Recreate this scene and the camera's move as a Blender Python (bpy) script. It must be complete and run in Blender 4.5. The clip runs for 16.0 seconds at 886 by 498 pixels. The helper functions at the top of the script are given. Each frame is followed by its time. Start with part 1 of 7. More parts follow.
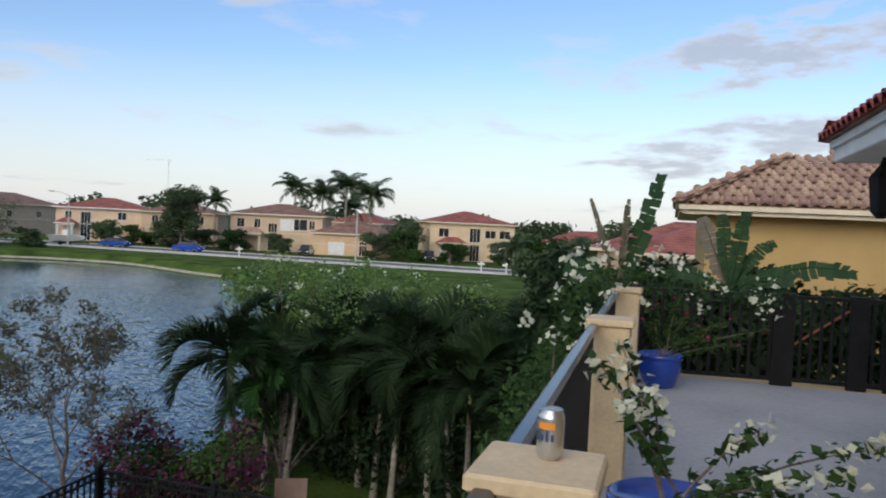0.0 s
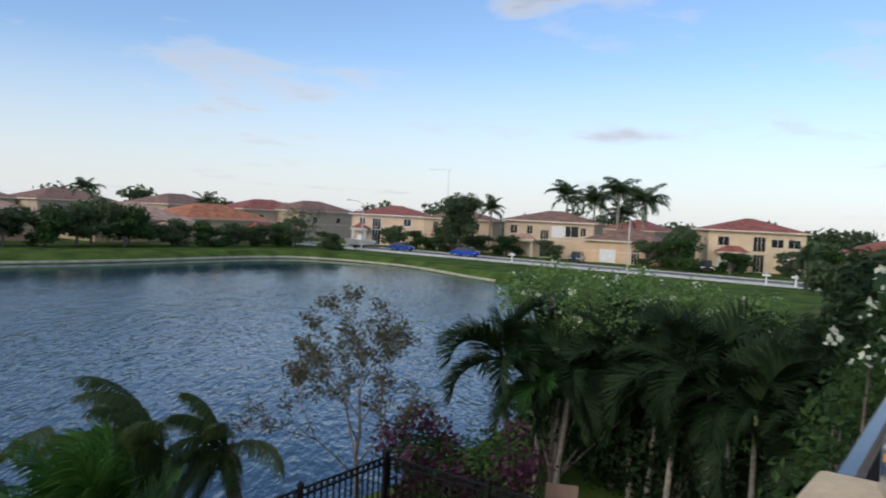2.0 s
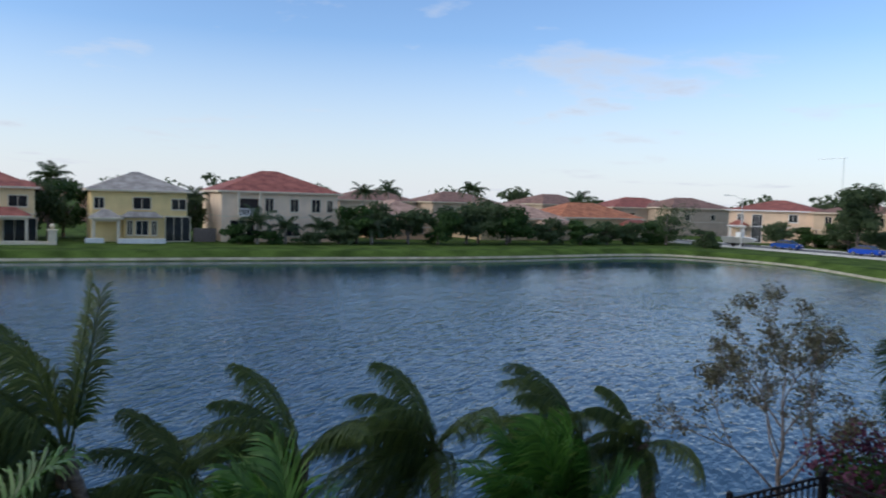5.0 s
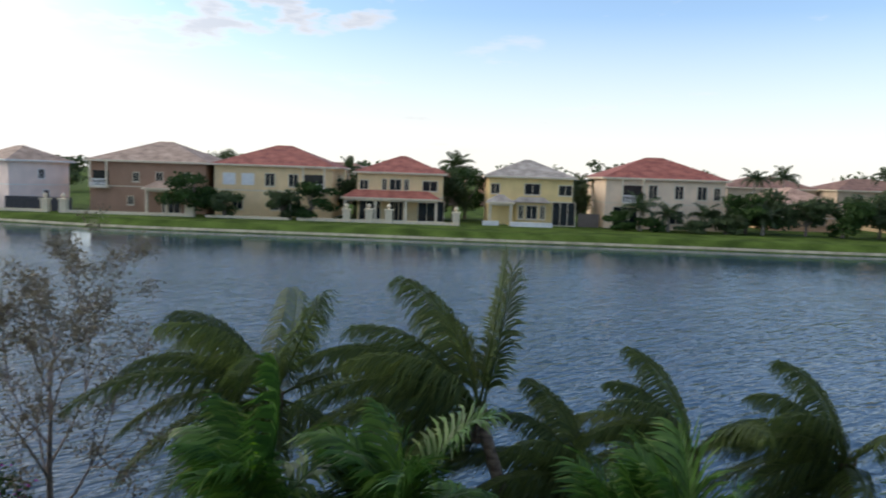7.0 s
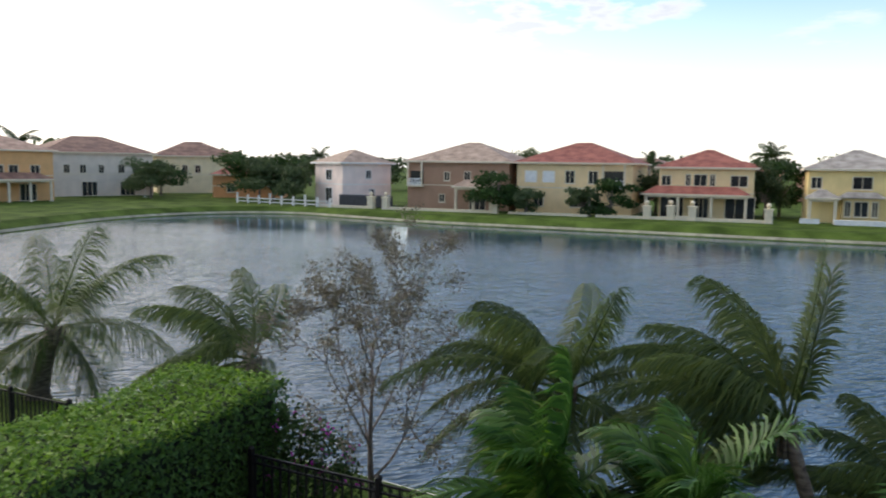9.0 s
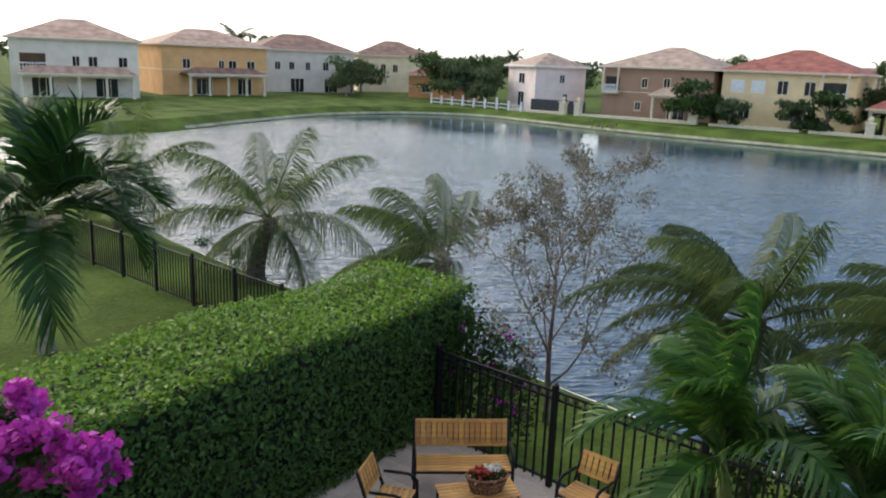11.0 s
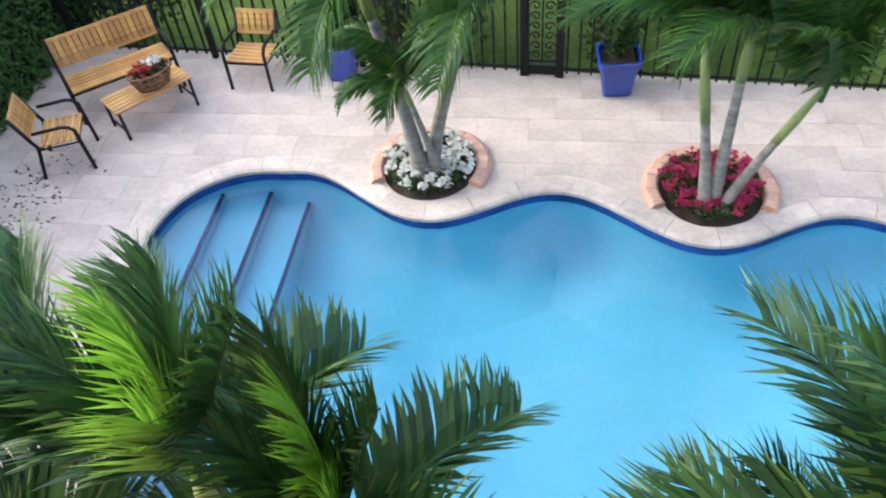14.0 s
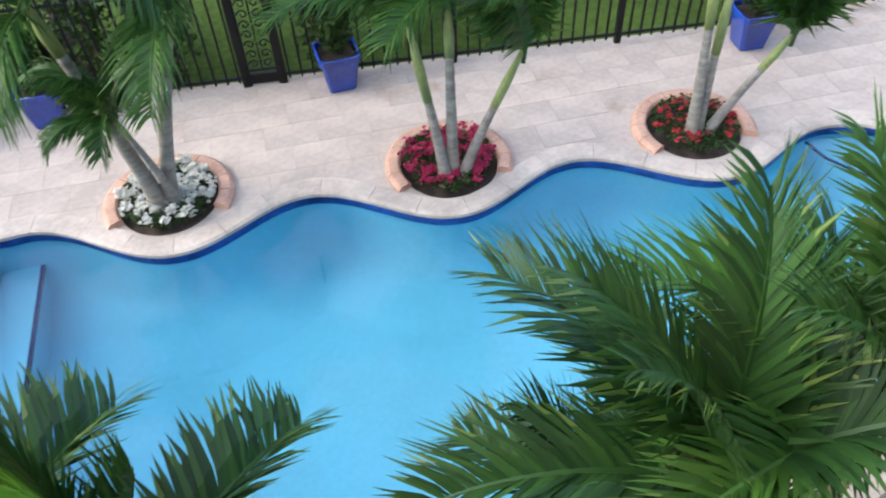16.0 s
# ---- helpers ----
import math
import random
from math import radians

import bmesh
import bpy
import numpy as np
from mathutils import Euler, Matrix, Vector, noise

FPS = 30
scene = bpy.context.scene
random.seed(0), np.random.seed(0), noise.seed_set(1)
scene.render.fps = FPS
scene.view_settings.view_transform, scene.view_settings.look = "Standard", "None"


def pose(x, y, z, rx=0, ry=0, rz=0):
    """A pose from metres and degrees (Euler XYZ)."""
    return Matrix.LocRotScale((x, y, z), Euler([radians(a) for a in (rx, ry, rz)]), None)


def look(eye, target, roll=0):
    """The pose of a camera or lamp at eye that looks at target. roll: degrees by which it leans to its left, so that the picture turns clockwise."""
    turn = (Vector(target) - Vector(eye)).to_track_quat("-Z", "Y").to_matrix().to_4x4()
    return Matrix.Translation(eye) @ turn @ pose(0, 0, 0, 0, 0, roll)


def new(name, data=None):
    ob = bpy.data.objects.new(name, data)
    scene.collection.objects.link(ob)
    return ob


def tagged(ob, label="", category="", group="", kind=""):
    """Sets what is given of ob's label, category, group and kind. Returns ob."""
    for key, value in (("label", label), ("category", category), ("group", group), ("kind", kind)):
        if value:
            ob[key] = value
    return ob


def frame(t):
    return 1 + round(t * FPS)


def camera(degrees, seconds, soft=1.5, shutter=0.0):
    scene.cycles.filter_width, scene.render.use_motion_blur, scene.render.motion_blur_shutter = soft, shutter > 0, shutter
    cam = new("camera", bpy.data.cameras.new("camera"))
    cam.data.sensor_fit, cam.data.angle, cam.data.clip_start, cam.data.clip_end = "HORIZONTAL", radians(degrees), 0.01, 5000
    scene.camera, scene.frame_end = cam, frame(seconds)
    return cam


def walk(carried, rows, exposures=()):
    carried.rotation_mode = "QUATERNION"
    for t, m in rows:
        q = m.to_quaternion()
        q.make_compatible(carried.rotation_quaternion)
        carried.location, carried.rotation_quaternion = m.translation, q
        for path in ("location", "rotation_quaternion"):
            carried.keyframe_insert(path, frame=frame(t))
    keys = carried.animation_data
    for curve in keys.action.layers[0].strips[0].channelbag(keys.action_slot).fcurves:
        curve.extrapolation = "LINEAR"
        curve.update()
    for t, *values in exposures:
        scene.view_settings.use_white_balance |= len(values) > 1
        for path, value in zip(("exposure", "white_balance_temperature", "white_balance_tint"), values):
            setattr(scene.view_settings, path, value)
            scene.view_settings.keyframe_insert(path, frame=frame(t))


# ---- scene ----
cam = camera(59.5, 16.0, soft=1.9, shutter=0.35)
PATH = [
    (0, (0.116, -0.875, 5.648), (2.034, -0.309, 5.583), 2.7),
    (0.5, (0.155, -0.849, 5.638), (2.035, -0.168, 5.576), 3.1),
    (1, (0.197, -0.832, 5.631), (2.024, -0.02, 5.567), 3.3),
    (1.5, (0.198, -0.824, 5.629), (1.92, 0.191, 5.558), 3.1),
    (2, (0.148, -0.777, 5.622), (1.76, 0.405, 5.541), 2.9),
    (2.5, (0.077, -0.697, 5.614), (1.591, 0.608, 5.533), 2.5),
    (3, (-0.002, -0.593, 5.605), (1.388, 0.843, 5.52), 2.8),
    (3.2, (-0.034, -0.544, 5.602), (1.302, 0.941, 5.515), 2.6),
    (5.3, (-0.371, 0.025, 5.509), (0.414, 1.86, 5.382), 1.5),
    (5.5, (-0.406, 0.053, 5.506), (0.279, 1.927, 5.374), 1.4),
    (6, (-0.499, 0.053, 5.499), (-0.045, 1.994, 5.337), 1.8),
    (6.5, (-0.57, 0.014, 5.491), (-0.338, 1.993, 5.323), 2.1),
    (7, (-0.596, -0.021, 5.483), (-0.61, 1.97, 5.297), 1.9),
    (7.5, (-0.564, -0.051, 5.476), (-0.798, 1.924, 5.271), 1.9),
    (8, (-0.543, -0.075, 5.481), (-0.994, 1.865, 5.299), 1.1),
    (8.5, (-0.537, -0.093, 5.475), (-1.151, 1.8, 5.282), 0.7),
    (9, (-0.546, -0.115, 5.486), (-1.301, 1.725, 5.274), 0.8),
    (9.2, (-0.546, -0.135, 5.486), (-1.367, 1.677, 5.273), 0.9),
    (11.3, (-0.481, -0.47, 5.681), (-1.622, 1.084, 5.148), 1.7),
    (11.5, (-0.493, -0.517, 5.671), (-1.579, 1.049, 5.064), 2.0),
    (12, (-0.497, -0.525, 5.651), (-1.51, 0.975, 4.801), 0.1),
    (12.5, (-0.444, -0.446, 5.647), (-1.396, 0.997, 4.641), -1.7),
    (13, (-0.341, -0.361, 5.659), (-1.128, 1.026, 4.452), -3.7),
    (13.5, (-0.295, -0.246, 5.642), (-0.776, 1.137, 4.28), -7.5),
    (14, (-0.24, -0.174, 5.622), (-0.526, 1.174, 4.173), -6.4),
    (14.5, (-0.205, -0.144, 5.604), (-0.405, 1.168, 4.108), -6.0),
    (15, (-0.145, -0.164, 5.597), (-0.172, 1.162, 4.1), -4.6),
    (15.5, (-0.086, -0.18, 5.589), (0.037, 1.137, 4.089), -4.8),
    (16, (-0.015, -0.172, 5.582), (0.245, 1.152, 4.105), -3.1),
]
walk(cam, [(t, look(eye, target, roll)) for t, eye, target, roll in PATH],
     exposures=[(0.0, -0.28, 6400, 10), (1.0, -0.29, 6400, 10), (2.5, -0.28, 6150, 10), (3.2, -0.28, 6000, 10), (5.5, -0.24, 6000, 10), (6.5, 0.0, 6550, 10), (8.0, 0.27, 7050, 10), (9.2, 0.42, 7150, 10), (11.3, 0.88, 7200, 10), (11.8, 1.33, 7550, 10), (12.1, 1.6, 7400, 10),
                (12.5, 1.88, 6950, 10), (13.2, 1.86, 6600, 10), (14.0, 1.76, 6500, 10), (15.0, 1.62, 6450, 10), (16.0, 1.6, 6400, 10)])

# ---- light: hazy evening sky, low sun veiled by cloud over the lake's west end ----
SUN_AZ, SUN_EL = radians(-80), radians(26)      # azimuth from +y, positive to +x
world = bpy.data.worlds.new("sky")
scene.world = world
world.use_nodes = True
wn, wl = world.node_tree.nodes, world.node_tree.links
sky = wn.new("ShaderNodeTexSky")
sky.sky_type, sky.sun_disc = "NISHITA", False
sky.sun_elevation, sky.sun_rotation = SUN_EL, SUN_AZ
sky.air_density, sky.dust_density, sky.ozone_density = 1.0, 0.25, 1.5


def wnode(kind, **kw):
    n = wn.new(kind)
    for k, v in kw.items():
        n.inputs[k].default_value = v
    return n


def wmath(op, a, b, clamp=False):
    n = wn.new("ShaderNodeMath")
    n.operation, n.use_clamp = op, clamp
    for i, v in enumerate((a, b)):
        if isinstance(v, (int, float)):
            n.inputs[i].default_value = v
        else:
            wl.new(v, n.inputs[i])
    return n.outputs[0]


geo = wn.new("ShaderNodeTexCoord")
sep = wn.new("ShaderNodeSeparateXYZ")
wl.new(geo.outputs["Generated"], sep.inputs[0])
up = wmath("MAXIMUM", wmath("ADD", sep.outputs["Z"], 0.10), 0.04)
comb = wn.new("ShaderNodeCombineXYZ")
comb.inputs[2].default_value = 4.3
wl.new(wmath("DIVIDE", sep.outputs["X"], up), comb.inputs[0])
wl.new(wmath("DIVIDE", sep.outputs["Y"], up), comb.inputs[1])
cl_a = wnode("ShaderNodeTexNoise", Scale=0.85, Detail=8.0, Roughness=0.55, Distortion=0.25)
cl_b = wnode("ShaderNodeTexNoise", Scale=3.4, Detail=6.0, Roughness=0.6)
wl.new(comb.outputs[0], cl_a.inputs["Vector"])
wl.new(comb.outputs[0], cl_b.inputs["Vector"])
cl_fac = wmath("ADD", wmath("MULTIPLY", cl_a.outputs["Fac"], 0.72), wmath("MULTIPLY", cl_b.outputs["Fac"], 0.28))


def bank(az, el, wide, high, weight):
    """Where a cloud bank gathers: an ellipse about one direction of the sky."""
    az = radians(az)
    ahead = wmath("ADD", wmath("MULTIPLY", sep.outputs["X"], math.sin(az)), wmath("MULTIPLY", sep.outputs["Y"], math.cos(az)))
    across = wmath("ADD", wmath("MULTIPLY", sep.outputs["X"], math.cos(az)), wmath("MULTIPLY", sep.outputs["Y"], -math.sin(az)))
    u = wmath("DIVIDE", across, math.sin(radians(wide)))
    v = wmath("DIVIDE", wmath("ADD", wmath("ADD", sep.outputs["Z"], -math.sin(radians(el))), wmath("MULTIPLY", across, -0.22)), math.sin(radians(high)))
    r = wmath("SUBTRACT", 1.0, wmath("ADD", wmath("MULTIPLY", u, u), wmath("MULTIPLY", v, v)), True)
    return wmath("MULTIPLY", wmath("MULTIPLY", r, wmath("GREATER_THAN", ahead, 0.0)), weight)


gather = None
for b in ((97, 13.0, 13, 3.4, 0.16), (95, 7.2, 15, 1.5, 0.13), (93, 5.2, 11, 0.9, 0.13), (60, 16.3, 4.5, 1.8, 0.15), (78, 9.5, 5, 1.2, 0.05), (-11, 12.5, 19, 4.5, 0.20), (-42, 15.0, 24, 8.0, 0.14), (38, 7.0, 9, 0.9, 0.08)):
    k = bank(*b)
    gather = k if gather is None else wmath("ADD", gather, k)
streak = wn.new("ShaderNodeMapping")          # low banks drawn out sideways
streak.inputs["Scale"].default_value = (5.0, 5.0, 17.0)
wl.new(geo.outputs["Generated"], streak.inputs[0])
cl_c = wnode("ShaderNodeTexNoise", Scale=1.0, Detail=7.0, Roughness=0.58)
wl.new(streak.outputs[0], cl_c.inputs["Vector"])
cl_d = wnode("ShaderNodeTexNoise", Scale=3.6, Detail=5.0, Roughness=0.55)
wl.new(streak.outputs[0], cl_d.inputs["Vector"])
puff = wmath("MULTIPLY", wmath("ADD", wmath("ADD", cl_c.outputs["Fac"], cl_d.outputs["Fac"]), -1.0), wmath("MULTIPLY", gather, 4.5))
cl_fac = wmath("ADD", wmath("MULTIPLY", wmath("ADD", cl_fac, -0.07), 1.0), wmath("ADD", wmath("MULTIPLY", wmath("ADD", sep.outputs["Z"], -0.36), 0.22, True), wmath("ADD", gather, puff)))      # cloudier overhead
ramp = wn.new("ShaderNodeValToRGB")
ramp.color_ramp.elements[0].position, ramp.color_ramp.elements[1].position = 0.49, 0.62
wl.new(cl_fac, ramp.inputs[0])
# thin veil: whitens the low sky and the sky round the sun
sund = (math.sin(radians(-72)), math.cos(radians(-72)))      # the veil is thickest west by north
dot = wmath("ADD", wmath("MULTIPLY", sep.outputs["X"], sund[0]), wmath("MULTIPLY", sep.outputs["Y"], sund[1]))
veil_sun = wmath("MULTIPLY", wmath("ADD", dot, -0.60), 1.8, True)
veil_low = wmath("SUBTRACT", 1.0, wmath("MULTIPLY", sep.outputs["Z"], 5.0), True)
veil = wmath("ADD", wmath("MULTIPLY", veil_low, 0.9), veil_sun, True)
mix1 = wn.new("ShaderNodeMix")
mix1.data_type = "RGBA"
gain = wn.new("ShaderNodeMix")
gain.data_type, gain.blend_type = "RGBA", "MULTIPLY"
gain.inputs["Factor"].default_value = 1.0
wl.new(sky.outputs[0], gain.inputs[6])
gain.inputs[7].default_value = (1.36, 1.46, 1.66, 1)
wl.new(gain.outputs[2], mix1.inputs[6])
haze = wn.new("ShaderNodeMix")               # the haze is brightest low down, thinner and greyer towards the west
haze.data_type = "RGBA"
haze.inputs[6].default_value, haze.inputs[7].default_value = (7.5, 7.55, 7.7, 1), (4.8, 4.95, 5.2, 1)
wl.new(veil_sun, haze.inputs[0])
wl.new(haze.outputs[2], mix1.inputs[7])
wl.new(veil, mix1.inputs[0])
mix2 = wn.new("ShaderNodeMix")
mix2.data_type = "RGBA"
wl.new(mix1.outputs[2], mix2.inputs[6])
shade = wn.new("ShaderNodeValToRGB")          # bright rims, greyer cores
shade.color_ramp.elements[0].position, shade.color_ramp.elements[1].position = 0.53, 0.68
shade.color_ramp.elements[0].color, shade.color_ramp.elements[1].color = (1, 1, 1, 1), (0.70, 0.73, 0.79, 1)
wl.new(cl_fac, shade.inputs[0])
cloud = wn.new("ShaderNodeMix")
cloud.data_type, cloud.blend_type = "RGBA", "MULTIPLY"
cloud.inputs[0].default_value = 1.0
wl.new(shade.outputs[0], cloud.inputs[6])
cloud.inputs[7].default_value = (7.0, 7.0, 7.25, 1)
wl.new(cloud.outputs[2], mix2.inputs[7])
wl.new(wmath("MULTIPLY", ramp.outputs[0], 0.8), mix2.inputs[0])
# the veiled sun's wide aureole, high over the west end of the lake
toward = (math.sin(SUN_AZ) * math.cos(SUN_EL), math.cos(SUN_AZ) * math.cos(SUN_EL), math.sin(SUN_EL))
near_sun = wmath("ADD", wmath("ADD", wmath("MULTIPLY", sep.outputs["X"], toward[0]), wmath("MULTIPLY", sep.outputs["Y"], toward[1])), wmath("MULTIPLY", sep.outputs["Z"], toward[2]))
aureole = wmath("POWER", wmath("MAXIMUM", near_sun, 0.0), 5.0)
glow = wn.new("ShaderNodeMix")
glow.data_type, glow.blend_type = "RGBA", "ADD"
wl.new(aureole, glow.inputs[0])
wl.new(mix2.outputs[2], glow.inputs[6])
glow.inputs[7].default_value = (16.0, 14.8, 13.0, 1)
wl.new(glow.outputs[2], wn["Background"].inputs[0])
wn["Background"].inputs[1].default_value = 0.125

sun = new("sun", bpy.data.lights.new("sun", "SUN"))
sun.data.energy, sun.data.angle, sun.data.color = 1.05, radians(30), (1.0, 0.88, 0.72)
sun.matrix_world = look((0, 0, 0), (-math.sin(SUN_AZ) * math.cos(SUN_EL), -math.cos(SUN_AZ) * math.cos(SUN_EL), -math.sin(SUN_EL)))

# ---- materials ----


def mat(name, col, rough=0.7, var=0.12, scale=3.0, fine=40.0, bump=0.15, metal=0.0, col2=None, rnd=0.0, coat=0.0, stretch=(1, 1, 1)):
    """A surface with variation at two scales: broad stains and fine grain."""
    m = bpy.data.materials.new(name)
    m.use_nodes = True
    n, l = m.node_tree.nodes, m.node_tree.links
    b = n["Principled BSDF"]
    b.inputs["Roughness"].default_value, b.inputs["Metallic"].default_value = rough, metal
    b.inputs["Coat Weight"].default_value = coat
    tc = n.new("ShaderNodeTexCoord")
    mp = n.new("ShaderNodeMapping")
    mp.inputs["Scale"].default_value = stretch
    l.new(tc.outputs["Object"], mp.inputs[0])
    n1, n2 = n.new("ShaderNodeTexNoise"), n.new("ShaderNodeTexNoise")
    n1.inputs["Scale"].default_value, n1.inputs["Detail"].default_value = scale, 4
    n2.inputs["Scale"].default_value, n2.inputs["Detail"].default_value = fine, 3
    l.new(mp.outputs[0], n1.inputs["Vector"]), l.new(mp.outputs[0], n2.inputs["Vector"])
    add = n.new("ShaderNodeMath")
    add.operation = "MULTIPLY_ADD"
    l.new(n2.outputs["Fac"], add.inputs[0])
    add.inputs[1].default_value = 0.45
    sub = n.new("ShaderNodeMath")
    sub.operation = "MULTIPLY_ADD"
    l.new(n1.outputs["Fac"], sub.inputs[0])
    sub.inputs[1].default_value, sub.inputs[2].default_value = 1.0, -0.225
    l.new(sub.outputs[0], add.inputs[2])
    r = n.new("ShaderNodeValToRGB")
    c2 = col2 or tuple(c * (1 + var * 1.6) for c in col)
    c1 = tuple(c * (1 - var * 1.6) for c in col)
    r.color_ramp.elements[0].position, r.color_ramp.elements[1].position = 0.32, 0.68
    r.color_ramp.elements[0].color, r.color_ramp.elements[1].color = (*c1, 1), (*c2, 1)
    l.new(add.outputs[0], r.inputs[0])
    out = r.outputs[0]
    if rnd:
        oi = n.new("ShaderNodeObjectInfo")
        hs = n.new("ShaderNodeHueSaturation")
        mr = n.new("ShaderNodeMapRange")
        mr.inputs["To Min"].default_value, mr.inputs["To Max"].default_value = 1 - rnd, 1 + rnd
        l.new(oi.outputs["Random"], mr.inputs["Value"])
        l.new(mr.outputs[0], hs.inputs["Value"])
        mh = n.new("ShaderNodeMapRange")
        mh.inputs["To Min"].default_value, mh.inputs["To Max"].default_value = 0.5 - rnd * 0.04, 0.5 + rnd * 0.04
        l.new(oi.outputs["Random"], mh.inputs["Value"])
        l.new(mh.outputs[0], hs.inputs["Hue"])
        l.new(out, hs.inputs["Color"])
        out = hs.outputs[0]
    l.new(out, b.inputs["Base Color"])
    if bump:
        bp = n.new("ShaderNodeBump")
        bp.inputs["Strength"].default_value, bp.inputs["Distance"].default_value = bump, 0.02
        l.new(add.outputs[0], bp.inputs["Height"])
        l.new(bp.outputs[0], b.inputs["Normal"])
    return m


def leafmat(name, col, col2, rough=0.45, thin=0.35, spec=0.5):
    """Leaves: colour by island, light passing through the blade."""
    m = bpy.data.materials.new(name)
    m.use_nodes = True
    n, l = m.node_tree.nodes, m.node_tree.links
    b = n["Principled BSDF"]
    b.inputs["Roughness"].default_value, b.inputs["Specular IOR Level"].default_value = rough, spec
    gi, oi = n.new("ShaderNodeNewGeometry"), n.new("ShaderNodeObjectInfo")
    ad = n.new("ShaderNodeMath")
    ad.operation = "MULTIPLY_ADD"
    l.new(gi.outputs["Random Per Island"], ad.inputs[0])
    ad.inputs[1].default_value = 0.7
    sc = n.new("ShaderNodeMath")
    sc.operation = "MULTIPLY"
    l.new(oi.outputs["Random"], sc.inputs[0])
    sc.inputs[1].default_value = 0.3
    l.new(sc.outputs[0], ad.inputs[2])
    r = n.new("ShaderNodeValToRGB")
    r.color_ramp.elements[0].color, r.color_ramp.elements[1].color = (*col, 1), (*col2, 1)
    l.new(ad.outputs[0], r.inputs[0])
    l.new(r.outputs[0], b.inputs["Base Color"])
    tr = n.new("ShaderNodeBsdfTranslucent")
    l.new(r.outputs[0], tr.inputs[0])
    mx = n.new("ShaderNodeMixShader")
    mx.inputs[0].default_value = thin
    l.new(b.outputs[0], mx.inputs[1]), l.new(tr.outputs[0], mx.inputs[2])
    l.new(mx.outputs[0], n["Material Output"].inputs[0])
    return m


def watermat(name, col, heading):
    """Open water: wind ripples in long crests that run along the heading, over broad gusts."""
    m = bpy.data.materials.new(name)
    m.use_nodes = True
    n, l = m.node_tree.nodes, m.node_tree.links
    b = n["Principled BSDF"]
    b.inputs["Base Color"].default_value = (*col, 1)
    b.inputs["Roughness"].default_value, b.inputs["IOR"].default_value = 0.05, 1.33
    tc, turn = n.new("ShaderNodeTexCoord"), n.new("ShaderNodeMapping")
    turn.inputs["Rotation"].default_value = (0, 0, radians(-heading))
    l.new(tc.outputs["Object"], turn.inputs[0])

    def noise(scale, stretch, detail, rough=0.5):
        mp, t = n.new("ShaderNodeMapping"), n.new("ShaderNodeTexNoise")
        mp.inputs["Scale"].default_value = stretch
        t.inputs["Scale"].default_value, t.inputs["Detail"].default_value, t.inputs["Roughness"].default_value = scale, detail, rough
        l.new(turn.outputs[0], mp.inputs[0]), l.new(mp.outputs[0], t.inputs["Vector"])
        return t.outputs["Fac"]

    def calc(op, a, b_, c=0.0):
        t = n.new("ShaderNodeMath")
        t.operation = op
        for i, v in enumerate((a, b_, c)):
            if isinstance(v, (int, float)):
                t.inputs[i].default_value = v
            else:
                l.new(v, t.inputs[i])
        return t.outputs[0]

    chop, swell, gust = noise(1.9, (0.36, 1.0, 1.0), 3.0), noise(0.55, (0.45, 1.0, 1.0), 2.0), noise(0.05, (0.5, 1.0, 1.0), 2.0)
    crest = calc("ABSOLUTE", calc("MULTIPLY_ADD", chop, 2.0, -1.0), 0.0)     # sharp crests, round troughs
    h = calc("ADD", calc("MULTIPLY", calc("SUBTRACT", 1.0, crest), 0.14), calc("MULTIPLY", swell, 0.16))
    h = calc("MULTIPLY", h, calc("MULTIPLY_ADD", gust, 1.3, 0.35))
    bp = n.new("ShaderNodeBump")
    bp.inputs["Strength"].default_value, bp.inputs["Distance"].default_value = 1.0, 0.78
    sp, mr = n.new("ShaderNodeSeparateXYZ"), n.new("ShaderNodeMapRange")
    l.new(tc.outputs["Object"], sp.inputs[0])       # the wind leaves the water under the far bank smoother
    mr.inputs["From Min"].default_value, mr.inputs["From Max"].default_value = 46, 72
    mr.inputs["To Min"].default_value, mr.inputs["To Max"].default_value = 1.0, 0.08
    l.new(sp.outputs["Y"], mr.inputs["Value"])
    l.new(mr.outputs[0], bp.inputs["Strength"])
    l.new(h, bp.inputs["Height"])
    l.new(bp.outputs[0], b.inputs["Normal"])
    return m


def pavermat(name, col, size, joint):
    """Stone pavers laid in a broken bond, with pale joints and stains."""
    m = mat(name, col, 0.8, 0.10, 1.4, 14, 0.12)
    n, l = m.node_tree.nodes, m.node_tree.links
    b = n["Principled BSDF"]
    old = b.inputs["Base Color"].links[0].from_socket
    tc = n.new("ShaderNodeTexCoord")
    br = n.new("ShaderNodeTexBrick")
    br.inputs["Scale"].default_value = 1.0
    br.inputs["Brick Width"].default_value, br.inputs["Row Height"].default_value = size * 1.5, size
    br.inputs["Mortar Size"].default_value = joint
    br.inputs["Color1"].default_value, br.inputs["Color2"].default_value = (1, 1, 1, 1), (0.95, 0.94, 0.93, 1)
    br.inputs["Mortar"].default_value = (0.88, 0.86, 0.83, 1)
    l.new(tc.outputs["Object"], br.inputs["Vector"])
    mx = n.new("ShaderNodeMix")
    mx.data_type, mx.blend_type = "RGBA", "MULTIPLY"
    mx.inputs[0].default_value = 1.0
    l.new(old, mx.inputs[6]), l.new(br.outputs["Color"], mx.inputs[7])
    l.new(mx.outputs[2], b.inputs["Base Color"])
    return m


